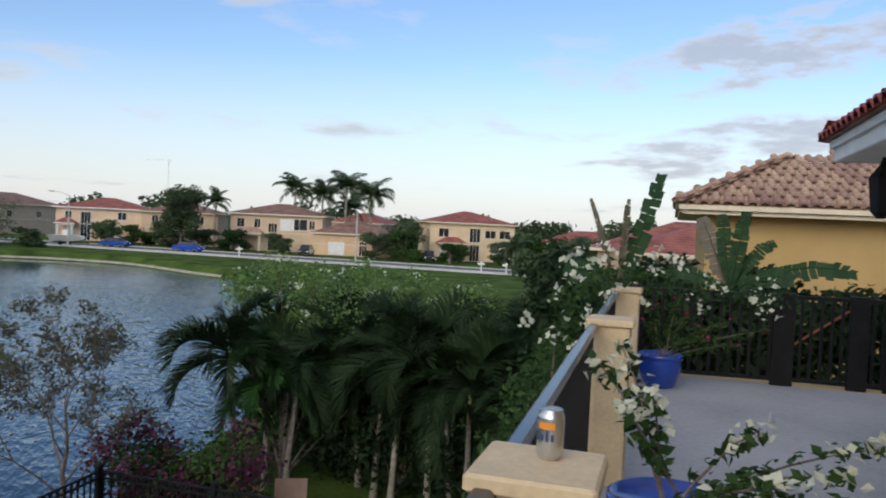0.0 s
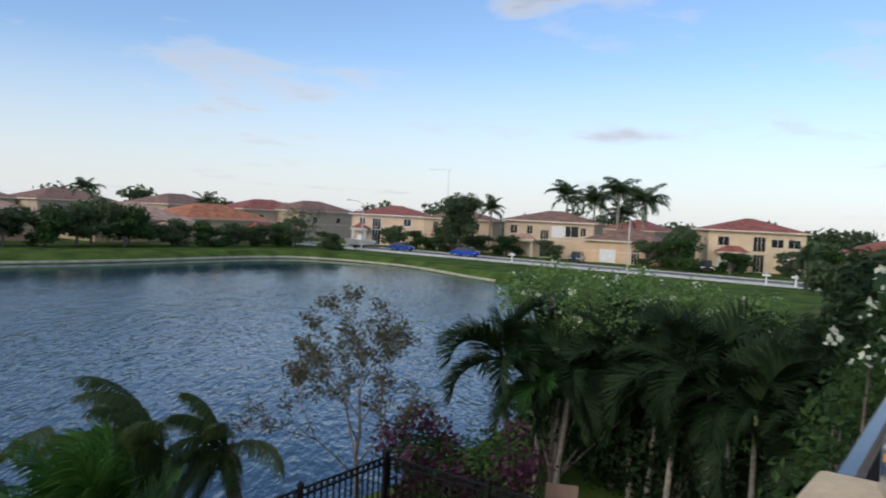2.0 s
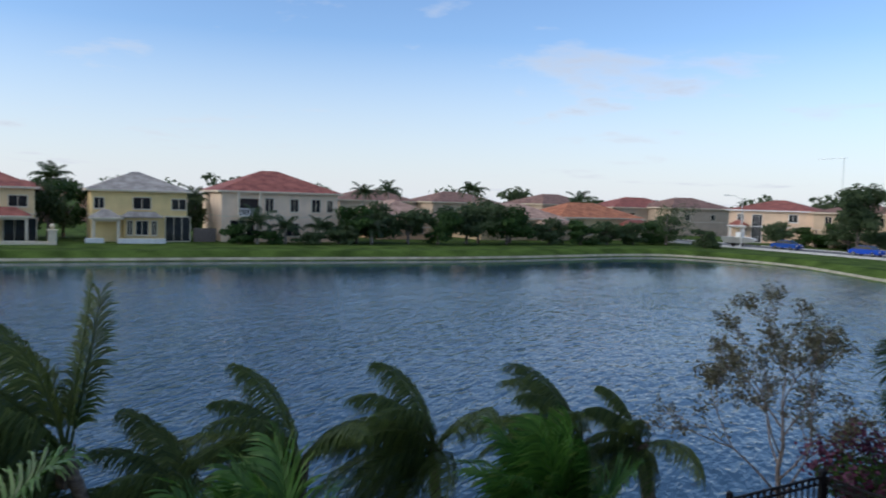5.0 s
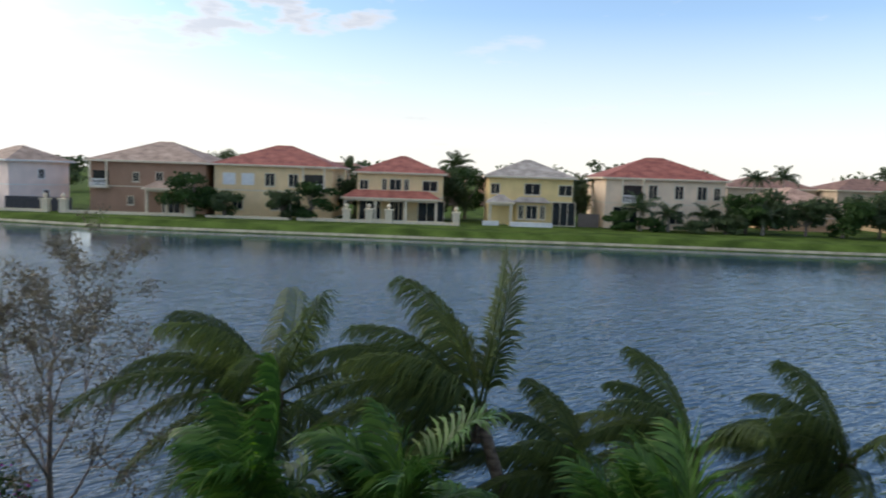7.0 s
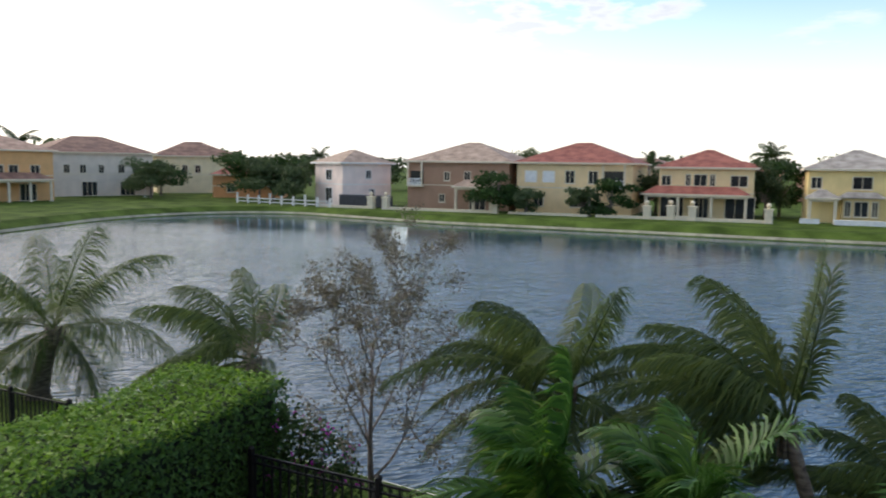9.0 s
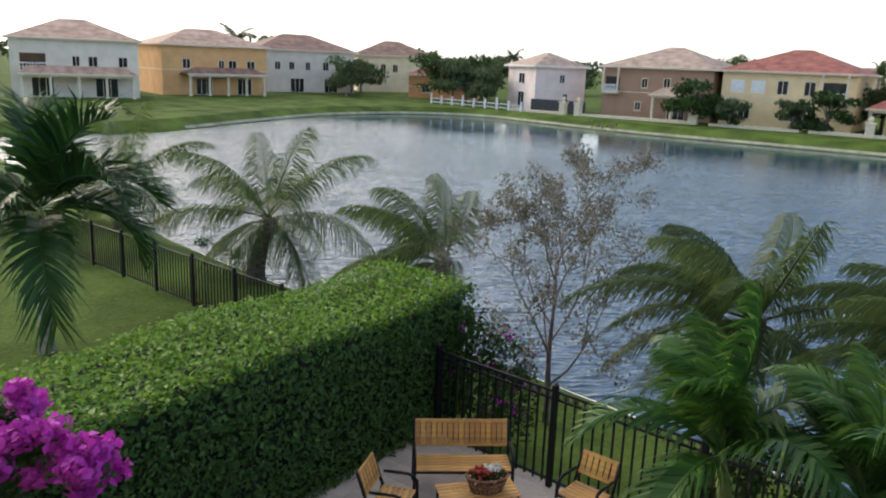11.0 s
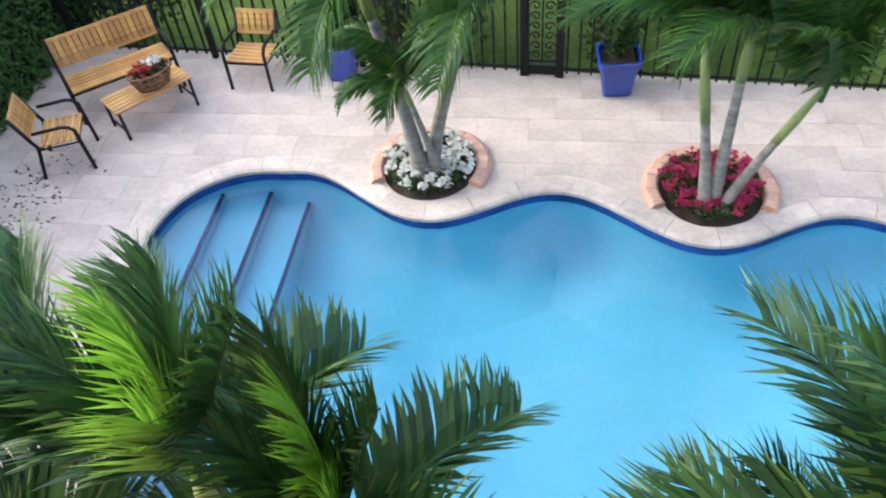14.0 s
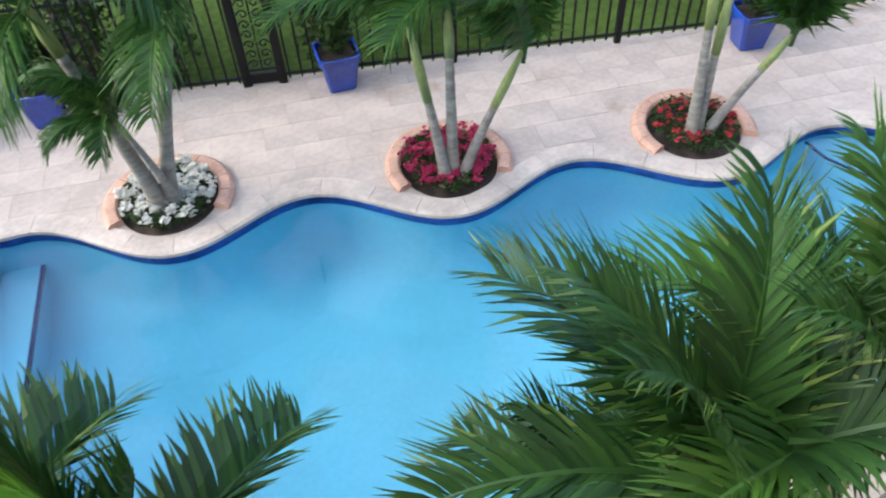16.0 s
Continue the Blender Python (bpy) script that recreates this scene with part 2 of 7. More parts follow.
def stained(m, stain, edge=0.64):
    """Rusty leaf stains that run across the stones of a whole floor."""
    n, l = m.node_tree.nodes, m.node_tree.links
    b = n["Principled BSDF"]
    old = b.inputs["Base Color"].links[0].from_socket
    g, t, r, mx = n.new("ShaderNodeNewGeometry"), n.new("ShaderNodeTexNoise"), n.new("ShaderNodeMapRange"), n.new("ShaderNodeMix")
    t.inputs["Scale"].default_value, t.inputs["Detail"].default_value, t.inputs["Roughness"].default_value = 0.75, 7, 0.62
    l.new(g.outputs["Position"], t.inputs["Vector"])
    r.inputs["From Min"].default_value, r.inputs["From Max"].default_value, r.inputs["To Max"].default_value = edge, edge + 0.12, 0.8
    l.new(t.outputs["Fac"], r.inputs["Value"])
    mx.data_type, mx.blend_type = "RGBA", "MULTIPLY"
    mx.inputs[7].default_value = (*stain, 1)
    l.new(r.outputs[0], mx.inputs[0]), l.new(old, mx.inputs[6])
    l.new(mx.outputs[2], b.inputs["Base Color"])


def tilemat(name, col, col2):
    """Far clay roof: courses of tiles as fine relief and mottled colour."""
    m = mat(name, col, 0.8, 0.2, 0.9, 9.0, 0.2, col2=col2)
    n, l = m.node_tree.nodes, m.node_tree.links
    b = n["Principled BSDF"]
    tc, mp = n.new("ShaderNodeTexCoord"), n.new("ShaderNodeMapping")
    l.new(tc.outputs["Object"], mp.inputs[0])
    w = n.new("ShaderNodeTexWave")
    w.bands_direction, w.inputs["Scale"].default_value, w.inputs["Distortion"].default_value = "Z", 2.2, 0.4
    l.new(mp.outputs[0], w.inputs["Vector"])
    bp = n.new("ShaderNodeBump")
    bp.inputs["Strength"].default_value, bp.inputs["Distance"].default_value = 0.5, 0.05
    l.new(w.outputs["Fac"], bp.inputs["Height"])
    l.new(bp.outputs[0], b.inputs["Normal"])
    return m


GRASS = mat("lawn_grass", (0.055, 0.097, 0.018), 0.95, 0.28, 0.35, 9, 0.3, col2=(0.095, 0.145, 0.030))
GRASS.node_tree.nodes["Principled BSDF"].inputs["Specular IOR Level"].default_value = 0.05
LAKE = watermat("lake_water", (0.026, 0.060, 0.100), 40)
SAND = mat("shore_sand", (0.32, 0.30, 0.22), 0.9, 0.2, 1, 20, 0.3)
ASPHALT = mat("asphalt", (0.12, 0.12, 0.12), 0.9, 0.2, 1, 30)
CONCRETE = mat("concrete", (0.50, 0.49, 0.46), 0.85, 0.12, 1.5, 30)
TRAVERTINE = mat("travertine_paver", (0.525, 0.445, 0.378), 0.8, 0.10, 1.4, 14, 0.12, rnd=0.03)
PAVER = pavermat("travertine", (0.525, 0.445, 0.378), 0.40, 0.006)
stained(TRAVERTINE, (0.70, 0.56, 0.43), 0.58), stained(PAVER, (0.70, 0.56, 0.43), 0.58)
COPING = mat("coping_stone", (0.54, 0.46, 0.385), 0.75, 0.12, 2.5, 22, 0.15, rnd=0.05)
CLAY = mat("terracotta_curb", (0.58, 0.35, 0.25), 0.8, 0.15, 3, 30)
PLASTER = mat("pool_plaster", (0.155, 0.475, 0.61), 0.6, 0.05, 0.7, 18, 0.05)
PTILE = mat("pool_tile", (0.03, 0.09, 0.30), 0.3, 0.25, 4, 30)
PSTEP = mat("step_edge_tile", (0.002, 0.02, 0.08), 0.4, 0.2, 4, 30)
for m in (PLASTER, PTILE, PSTEP):      # under water these hardly shine
    m.node_tree.nodes["Principled BSDF"].inputs["Specular IOR Level"].default_value = 0.04
SOIL = mat("mulch", (0.045, 0.03, 0.022), 0.95, 0.4, 6, 60, 0.8)
BLACK = mat("black_metal", (0.008, 0.008, 0.009), 0.5, 0.2, 5, 60, 0.05)
BLACK.node_tree.nodes["Principled BSDF"].inputs["Specular IOR Level"].default_value = 0.25
WOOD = mat("varnished_pine", (0.52, 0.27, 0.08), 0.45, 0.25, 3, 26, 0.1, rnd=0.18, stretch=(1, 6, 6))
BLUE = mat("glazed_blue", (0.012, 0.055, 0.36), 0.22, 0.15, 3, 25, 0.05, coat=0.5)
WICKER = mat("wicker", (0.20, 0.095, 0.045), 0.7, 0.3, 10, 80, 0.6)
TRUNK = mat("palm_trunk_grey", (0.28, 0.25, 0.205), 0.85, 0.2, 5, 40, 0.3, stretch=(1, 1, 3))
COCOTRUNK = mat("palm_trunk_brown", (0.14, 0.115, 0.085), 0.9, 0.35, 6, 40, 0.8, stretch=(1, 1, 3))
SHAFT = mat("green_crownshaft", (0.27, 0.32, 0.10), 0.5, 0.2, 4, 30, 0.1, stretch=(1, 1, 0.3))
BARK = mat("bark", (0.16, 0.13, 0.11), 0.9, 0.3, 8, 60, 0.6)
ADON = leafmat("adonidia_leaf", (0.006, 0.028, 0.010), (0.045, 0.118, 0.022), 0.45, 0.22, 0.35)
# dark copy of the palm leaf: deep shade put into the colour
ADONDARK = leafmat("shaded_leaf", (0.010, 0.024, 0.010), (0.034, 0.060, 0.022), 0.7, 0.2, 0.15)
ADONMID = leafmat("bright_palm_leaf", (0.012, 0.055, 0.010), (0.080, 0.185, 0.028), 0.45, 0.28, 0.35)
ADONTIP = leafmat("yellowed_leaf_tip", (0.06, 0.14, 0.025), (0.16, 0.23, 0.05))
ADONNEW = leafmat("new_leaf", (0.10, 0.25, 0.016), (0.22, 0.42, 0.04), 0.45, 0.45)
COCO = leafmat("coconut_leaf", (0.024, 0.050, 0.014), (0.135, 0.185, 0.050), 0.5, 0.5, 0.3)
FARPALM = leafmat("far_palm_leaf", (0.026, 0.052, 0.018), (0.065, 0.105, 0.035))
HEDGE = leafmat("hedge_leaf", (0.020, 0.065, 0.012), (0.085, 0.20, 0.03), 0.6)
# brighter copy of the hedge leaf: light from above put into the colour
HEDGETOP = leafmat("sunlit_hedge_top_leaf", (0.07, 0.17, 0.012), (0.27, 0.44, 0.05), 0.55)
# near-black colour that stands for the shade inside the hedge
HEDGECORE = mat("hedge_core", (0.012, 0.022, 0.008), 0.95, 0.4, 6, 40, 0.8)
TREELEAF = leafmat("tree_leaf", (0.038, 0.066, 0.026), (0.105, 0.145, 0.060), 0.6, 0.35, 0.3)
SHRUB = leafmat("shrub_leaf", (0.014, 0.04, 0.010), (0.055, 0.105, 0.024), 0.65, 0.25, 0.2)
BROWNLEAF = leafmat("brownish_leaf", (0.06, 0.05, 0.03), (0.13, 0.13, 0.065))
SPARSE = leafmat("sparse_leaf", (0.10, 0.085, 0.055), (0.23, 0.21, 0.14))
BANANA = leafmat("banana_leaf", (0.010, 0.034, 0.011), (0.032, 0.078, 0.022), 0.6, 0.2, 0.25)
FEATHER = leafmat("feathery_leaf", (0.09, 0.17, 0.045), (0.24, 0.36, 0.11), 0.6, 0.4, 0.3)
DRYLEAF = leafmat("dry_leaf", (0.10, 0.085, 0.05), (0.16, 0.14, 0.09))
WHITEFL = leafmat("white_petal", (0.62, 0.62, 0.55), (0.80, 0.80, 0.74), 0.6)
CREAMFL = leafmat("cream_bract", (0.58, 0.60, 0.42), (0.76, 0.76, 0.62), 0.6)
REDFL = leafmat("red_petal", (0.38, 0.012, 0.02), (0.58, 0.05, 0.05), 0.6)
PURPLE = leafmat("dull_purple_bract", (0.055, 0.010, 0.030), (0.115, 0.022, 0.062), 0.6)
MAGENTA = leafmat("magenta_bract", (0.34, 0.012, 0.26), (0.62, 0.06, 0.52), 0.6)
PINKRED = leafmat("crimson_petal", (0.30, 0.008, 0.05), (0.52, 0.03, 0.12), 0.6)
GLASS = mat("window_glass", (0.02, 0.022, 0.026), 0.08, 0.2, 1, 5, 0.0)
WHITE = mat("white_paint", (0.74, 0.73, 0.70), 0.6, 0.05, 2, 20, 0.05)
CREAMTRIM = mat("cream_trim", (0.70, 0.60, 0.44), 0.7, 0.06, 2, 20, 0.05)
STUCCO_TAN = mat("ochre_stucco", (0.60, 0.40, 0.17), 0.85, 0.08, 2, 60, 0.3)
R_RED = tilemat("red_tile", (0.26, 0.065, 0.045), (0.36, 0.12, 0.085))
R_TAN = tilemat("tan_tile", (0.34, 0.24, 0.18), (0.46, 0.34, 0.26))
R_GREY = tilemat("grey_tile", (0.33, 0.29, 0.25), (0.44, 0.40, 0.35))
R_ORANGE = tilemat("orange_tile", (0.42, 0.13, 0.05), (0.52, 0.20, 0.09))
R_BROWN = tilemat("brown_tile", (0.20, 0.10, 0.075), (0.30, 0.17, 0.12))
R_SALMON = tilemat("salmon_tile", (0.40, 0.24, 0.17), (0.52, 0.34, 0.25))


def stucco(col):
    return mat("stucco", col, 0.88, 0.06, 0.6, 25, 0.12)


# ---- geometry helpers ----


class MB:
    """Collects simple solids into one mesh."""

    def __init__(self):
        self.v, self.f = [], []

    def box(self, x0, x1, y0, y1, z0, z1, b=0.0):
        """A box, its upright edges and rims chamfered by b."""
        if b <= 0:
            k = len(self.v)
            self.v += [(x, y, z) for z in (z0, z1) for x, y in ((x0, y0), (x1, y0), (x1, y1), (x0, y1))]
            self.f += [tuple(k + i for i in q) for q in ((3, 2, 1, 0), (4, 5, 6, 7), (0, 1, 5, 4), (1, 2, 6, 5), (2, 3, 7, 6), (3, 0, 4, 7))]
            return self
        k = len(self.v)
        for z, i in ((z0, b), (z0 + b, 0), (z1 - b, 0), (z1, b)):
            for (x, y, sx, sy) in ((x0, y0, 1, 1), (x1, y0, -1, 1), (x1, y1, -1, -1), (x0, y1, 1, -1)):
                c = b + i
                self.v.append((x + sx * i, y + sy * c, z)), self.v.append((x + sx * c, y + sy * i, z))
        o = [0, 1, 3, 2, 4, 5, 7, 6]
        for r in range(3):
            for j in range(8):
                a, c = o[j], o[(j + 1) % 8]
                self.f.append((k + 8 * r + a, k + 8 * r + c, k + 8 * r + 8 + c, k + 8 * r + 8 + a))
        self.f.append(tuple(k + i for i in reversed(o)))
        self.f.append(tuple(k + 24 + i for i in o))
        return self

    def tube(self, pts, rad, n=6, cap=True):
        pts = [Vector(p) for p in pts]
        rad = rad if isinstance(rad, (list, tuple)) else [rad] * len(pts)
        k = len(self.v)
        side = None
        for i, p in enumerate(pts):
            d = (pts[min(i + 1, len(pts) - 1)] - pts[max(i - 1, 0)]).normalized()
            if side is None:
                side = d.orthogonal().normalized()
            else:
                side = (side - d * side.dot(d)).normalized()
            o = d.cross(side)
            for j in range(n):
                a = 2 * math.pi * j / n
                self.v.append(tuple(p + (side * math.cos(a) + o * math.sin(a)) * rad[i]))
        for i in range(len(pts) - 1):
            for j in range(n):
                a, b = k + i * n + j, k + i * n + (j + 1) % n
                self.f.append((a, b, b + n, a + n))
        if cap:
            self.f.append(tuple(k + j for j in reversed(range(n))))
            self.f.append(tuple(k + (len(pts) - 1) * n + j for j in range(n)))
        return self

    def lathe(self, prof, n=20, x=0, y=0, sq=0.0):
        """Turned profile of (radius, z); sq > 0 squares the section off."""
        k = len(self.v)
        for r, z in prof:
            for j in range(n):
                a = 2 * math.pi * (j + 0.5) / n
                c, s = math.cos(a), math.sin(a)
                q = 1.0 / max(abs(c), abs(s))
                m = r * ((1 - sq) + sq * q)
                self.v.append((x + c * m, y + s * m, z))
        for i in range(len(prof) - 1):
            for j in range(n):
                a, b = k + i * n + j, k + i * n + (j + 1) % n
                self.f.append((a, b, b + n, a + n))
        self.f.append(tuple(k + j for j in reversed(range(n))))
        self.f.append(tuple(k + (len(prof) - 1) * n + j for j in range(n)))
        return self

    def quad(self, *p):
        k = len(self.v)
        self.v += [tuple(q) for q in p]
        self.f.append(tuple(range(k, k + len(p))))
        return self

    def mesh(self, name, smooth=False):
        me = bpy.data.meshes.new(name)
        me.from_pydata(self.v, [], self.f)
        me.update()
        if smooth:
            me.polygons.foreach_set("use_smooth", [True] * len(me.polygons))
        return me


def part(name, bm, material, parent=None, label="", at=None, smooth=False):
    """One mesh object, under a thing or under a part."""
    me = bm.mesh(name, smooth) if isinstance(bm, MB) else bm
    if not me.materials:
        me.materials.append(material)
    ob = new(name, me)
    if parent is not None:
        ob.parent = parent
    if at is not None:
        ob.matrix_basis = at
    if label:
        ob["label"] = label
    return ob


def stuff(ob):
    ob["kind"] = "stuff"
    return ob


def thing(name, label, category, m=None, group="", kind=""):
    ob = new(name)
    ob.empty_display_size = 0.1
    if m is not None:
        ob.matrix_basis = m
    return tagged(ob, label, category, group, kind)


def structure(name, bm, material, label, category="", smooth=False):
    return tagged(part(name, bm, material, smooth=smooth), label, category, kind="structure")


def loops_fill(name, loops):
    """A flat sheet between closed loops of points, the first one outside."""
    bm = bmesh.new()
    edges = []
    for lp in loops:
        vs = [bm.verts.new(p) for p in lp]
        edges += [bm.edges.new((vs[i], vs[(i + 1) % len(vs)])) for i in range(len(vs))]
    bmesh.ops.triangle_fill(bm, use_beauty=True, use_dissolve=False, edges=edges)
    bmesh.ops.recalc_face_normals(bm, faces=bm.faces)
    if sum(f.normal.z for f in bm.faces) < 0:
        bmesh.ops.reverse_faces(bm, faces=bm.faces)
    me = bpy.data.meshes.new(name)
    bm.to_mesh(me)
    bm.free()
    return me


def smooth_loop(pts, n):
    """Closed spline through the points."""
    out, k = [], len(pts)
    for i in range(k):
        p0, p1, p2, p3 = (Vector(pts[(i + j - 1) % k]) for j in range(4))
        for j in range(n):
            t = j / n
            out.append(0.5 * (2 * p1 + (p2 - p0) * t + (2 * p0 - 5 * p1 + 4 * p2 - p3) * t * t + (3 * p1 - p0 - 3 * p2 + p3) * t ** 3))
    return out


def offset_loop(pts, d):
    """Moves a loop outward by d (left of travel is inside)."""
    out, k = [], len(pts)
    for i in range(k):
        t = (Vector(pts[(i + 1) % k]) - Vector(pts[i - 1])).normalized()
        out.append(Vector((pts[i][0] + t.y * d, pts[i][1] - t.x * d)))
    return out


def leaves(name, pos, nrm, size, rng, ratio=0.5, jitter=0.6, fold=0.25, squash=1.0):
    """Small folded leaves at points, roughly along their normals."""
    n = len(pos)
    pos, nrm = np.asarray(pos, float), np.asarray(nrm, float)
    nrm = nrm + rng.normal(0, jitter, (n, 3))
    nrm /= np.linalg.norm(nrm, axis=1)[:, None] + 1e-9
    t = np.cross(nrm, rng.normal(0, 1, (n, 3)))
    t /= np.linalg.norm(t, axis=1)[:, None] + 1e-9
    o = np.cross(nrm, t)
    s = (size * rng.uniform(0.65, 1.3, n))[:, None]
    v = np.empty((n, 4, 3))
    v[:, 0] = pos - t * s * 0.5
    v[:, 1] = pos + o * s * ratio * 0.5 + nrm * s * fold * 0.5
    v[:, 2] = pos + t * s * 0.5
    v[:, 3] = pos - o * s * ratio * 0.5 + nrm * s * fold * 0.5
    idx = np.arange(n)[:, None] * 4
    f = np.concatenate([idx + np.array([0, 1, 2]), idx + np.array([0, 2, 3])])
    me = bpy.data.meshes.new(name)
    me.from_pydata(v.reshape(-1, 3).tolist(), [], f.tolist())
    me.update()
    return me


def blob_points(rng, centres, count, shell=0.55):
    """Points through clumps (x, y, z, rx, ry, rz), denser near the outside."""
    c = np.array(centres, float)
    vol = (c[:, 3] * c[:, 4] * c[:, 5]) ** (2 / 3)
    pick = rng.choice(len(c), count, p=vol / vol.sum())
    d = rng.normal(0, 1, (count, 3))
    d /= np.linalg.norm(d, axis=1)[:, None]
    r = rng.uniform(shell, 1.08, count)[:, None]
    return c[pick, :3] + d * r * c[pick, 3:6], d


# fronds: a few shapes of each kind, shared by all palms


def frond_mesh(name, length, count, leaf, width, elev, bend, vee, droop, seed, curl=0.0, wide=62):
    rng = random.Random(seed)
    mb = MB()
    pts, a, p = [], radians(elev), Vector((0, 0, 0))
    n = 14
    for i in range(n + 1):
        pts.append(p.copy())
        s = i / n
        a -= radians(bend) / n * (0.4 + 1.2 * s)
        p = p + Vector((math.cos(a), math.sin(curl * s) * 0.35, math.sin(a))) * (length / n)
    mb.tube(pts, [0.018 * (length / 2) * (1 - 0.8 * i / n) + 0.003 for i in range(n + 1)], 4, False)
    for i in range(count):
        s = 0.10 + 0.90 * (i + rng.random() * 0.5) / count
        x = s * n
        k = min(int(x), n - 1)
        base = pts[k].lerp(pts[k + 1], min(1.0, x - k))
        tan = (pts[k + 1] - pts[k]).normalized()
        upv = Vector((0, 1, 0)).cross(tan) * -1
        if upv.z < 0 and abs(tan.x) > 0.2 and tan.x > 0:
            upv = -upv
        ll = leaf * (0.55 + 0.9 * math.sin(math.pi * min(1, 0.12 + 0.80 * s))) * rng.uniform(0.85, 1.1) * 0.8
        for sg in (-1, 1):
            sweep = radians(wide * (1 - 0.55 * s) + rng.uniform(-6, 6))
            d = Vector((0, sg, 0)) * math.sin(sweep) + tan * math.cos(sweep)
            d = (d + upv * (math.sin(radians(vee + rng.uniform(-9, 9)))) + Vector((0, 0, -0.28 * droop if droop > 1 else 0))).normalized()
            d2 = (d + Vector((0, 0, -droop * rng.uniform(0.6, 1.3)))).normalized()
            w = width * (1 - 0.45 * s) * 0.5
            e = tan * w
            m1 = base + d * ll * 0.36
            m2 = m1 + (d + d2).normalized() * ll * 0.34
            tip = m2 + (d2 + Vector((rng.uniform(-.25, .25), rng.uniform(-.25, .25), -0.35 * droop))).normalized() * ll * 0.40
            kk = len(mb.v)
            mb.v += [tuple(base - e * 0.5), tuple(base + e * 0.5), tuple(m1 + e), tuple(m1 - e), tuple(m2 + e * 0.75), tuple(m2 - e * 0.75), tuple(tip)]
            mb.f += [(kk, kk + 1, kk + 2, kk + 3), (kk + 3, kk + 2, kk + 4, kk + 5), (kk + 5, kk + 4, kk + 6)]
    return mb.mesh(name)


FR = {}
for kind, (ln, ct, lf, wd, vee, dr) in {"adon": (1.45, 62, 0.56, 0.066, 30, 0.50),
                                        "far": (3.2, 26, 0.85, 0.22, 5, 0.9)}.items():
    for band, (el, bd) in enumerate(((72, 55), (48, 85), (22, 95), (-5, 75), (82, 26))):
        FR[kind, band] = [frond_mesh("frond", ln, ct, lf, wd, el, bd * {"adon": 1.25, "far": 1.1}[kind], vee, dr, 17 * band + j + len(kind), (-0.5, 0.7)[j], {"adon": 50, "far": 62}[kind]) for j in range(2)]




WIND = Vector((-1.0, -0.12, -0.10)).normalized()


def wind_frond(rng, length, az, el, blow, bend, leaf, count, width, droop, lift=0.18, wide=58, pale=0.0):
    """One feather leaf, its rib and leaflets dragged along by the wind; lift raises the leaflets into a trough."""
    mb = MB()
    mb.pale = []                       # leaflet tips that have yellowed
    d = Vector((math.cos(el) * math.cos(az), math.cos(el) * math.sin(az), math.sin(el)))
    n, p, pts, dirs = 14, Vector((0, 0, 0)), [Vector((0, 0, 0))], [d.copy()]
    for i in range(n):
        k = (0.25 + 1.5 * i / n) / n
        d = (d + WIND * blow * k + Vector((0, 0, -bend * k))).normalized()
        p = p + d * (length / n)
        pts.append(p.copy()), dirs.append(d.copy())
    mb.tube(pts, [0.024 * (1 - 0.85 * i / n) + 0.003 for i in range(n + 1)], 4, False)
    ref = Vector((-math.sin(az), math.cos(az), 0.0))
    for i in range(count):
        s = 0.13 + 0.87 * (i + rng.random() * 0.6) / count
        k = min(int(s * n), n - 1)
        base, tan = pts[k].lerp(pts[k + 1], s * n - k), dirs[k + 1]
        side = (ref - tan * ref.dot(tan)).normalized()
        ll = leaf * (0.45 + 0.75 * math.sin(math.pi * min(1.0, 0.15 + 0.80 * s))) * rng.uniform(0.8, 1.12)
        w = width * (1 - 0.4 * s) * 0.5
        for sg in (-1, 1):
            sweep = radians(wide * (1 - 0.5 * s) + rng.uniform(-8, 8))
            a = (side * sg * math.sin(sweep) + tan * math.cos(sweep) + WIND * 0.35 * blow * rng.uniform(0.5, 1.3) + Vector((0, 0, lift * rng.uniform(0.8, 1.2)))).normalized()
            b = (a + WIND * 0.50 * blow + Vector((0, 0, -droop * rng.uniform(0.6, 1.2)))).normalized()
            c = (b + WIND * 0.25 * blow + Vector((rng.uniform(-.2, .2), rng.uniform(-.2, .2), -droop * 0.9))).normalized()
            e = tan * w
            m1 = base + a * ll * 0.34
            m2 = m1 + b * ll * 0.36
            tip = m2 + c * ll * 0.40
            q = len(mb.v)
            mb.v += [tuple(base - e * 0.6), tuple(base + e * 0.6), tuple(m1 + e), tuple(m1 - e), tuple(m2 + e * 0.8), tuple(m2 - e * 0.8), tuple(tip)]
            mb.f += [(q, q + 1, q + 2, q + 3), (q + 3, q + 2, q + 4, q + 5), (q + 5, q + 4, q + 6)]
            if rng.random() < pale:
                mb.pale.append(len(mb.f) - 1)
    return mb


def frond_part(name, mb, leafm, tipm, ob, at, label=""):
    f = part(name, mb, leafm, ob, label, at=at)
    f.data.materials.append(tipm)
    for k in mb.pale:
        f.data.polygons[k].material_index = 1
    return f


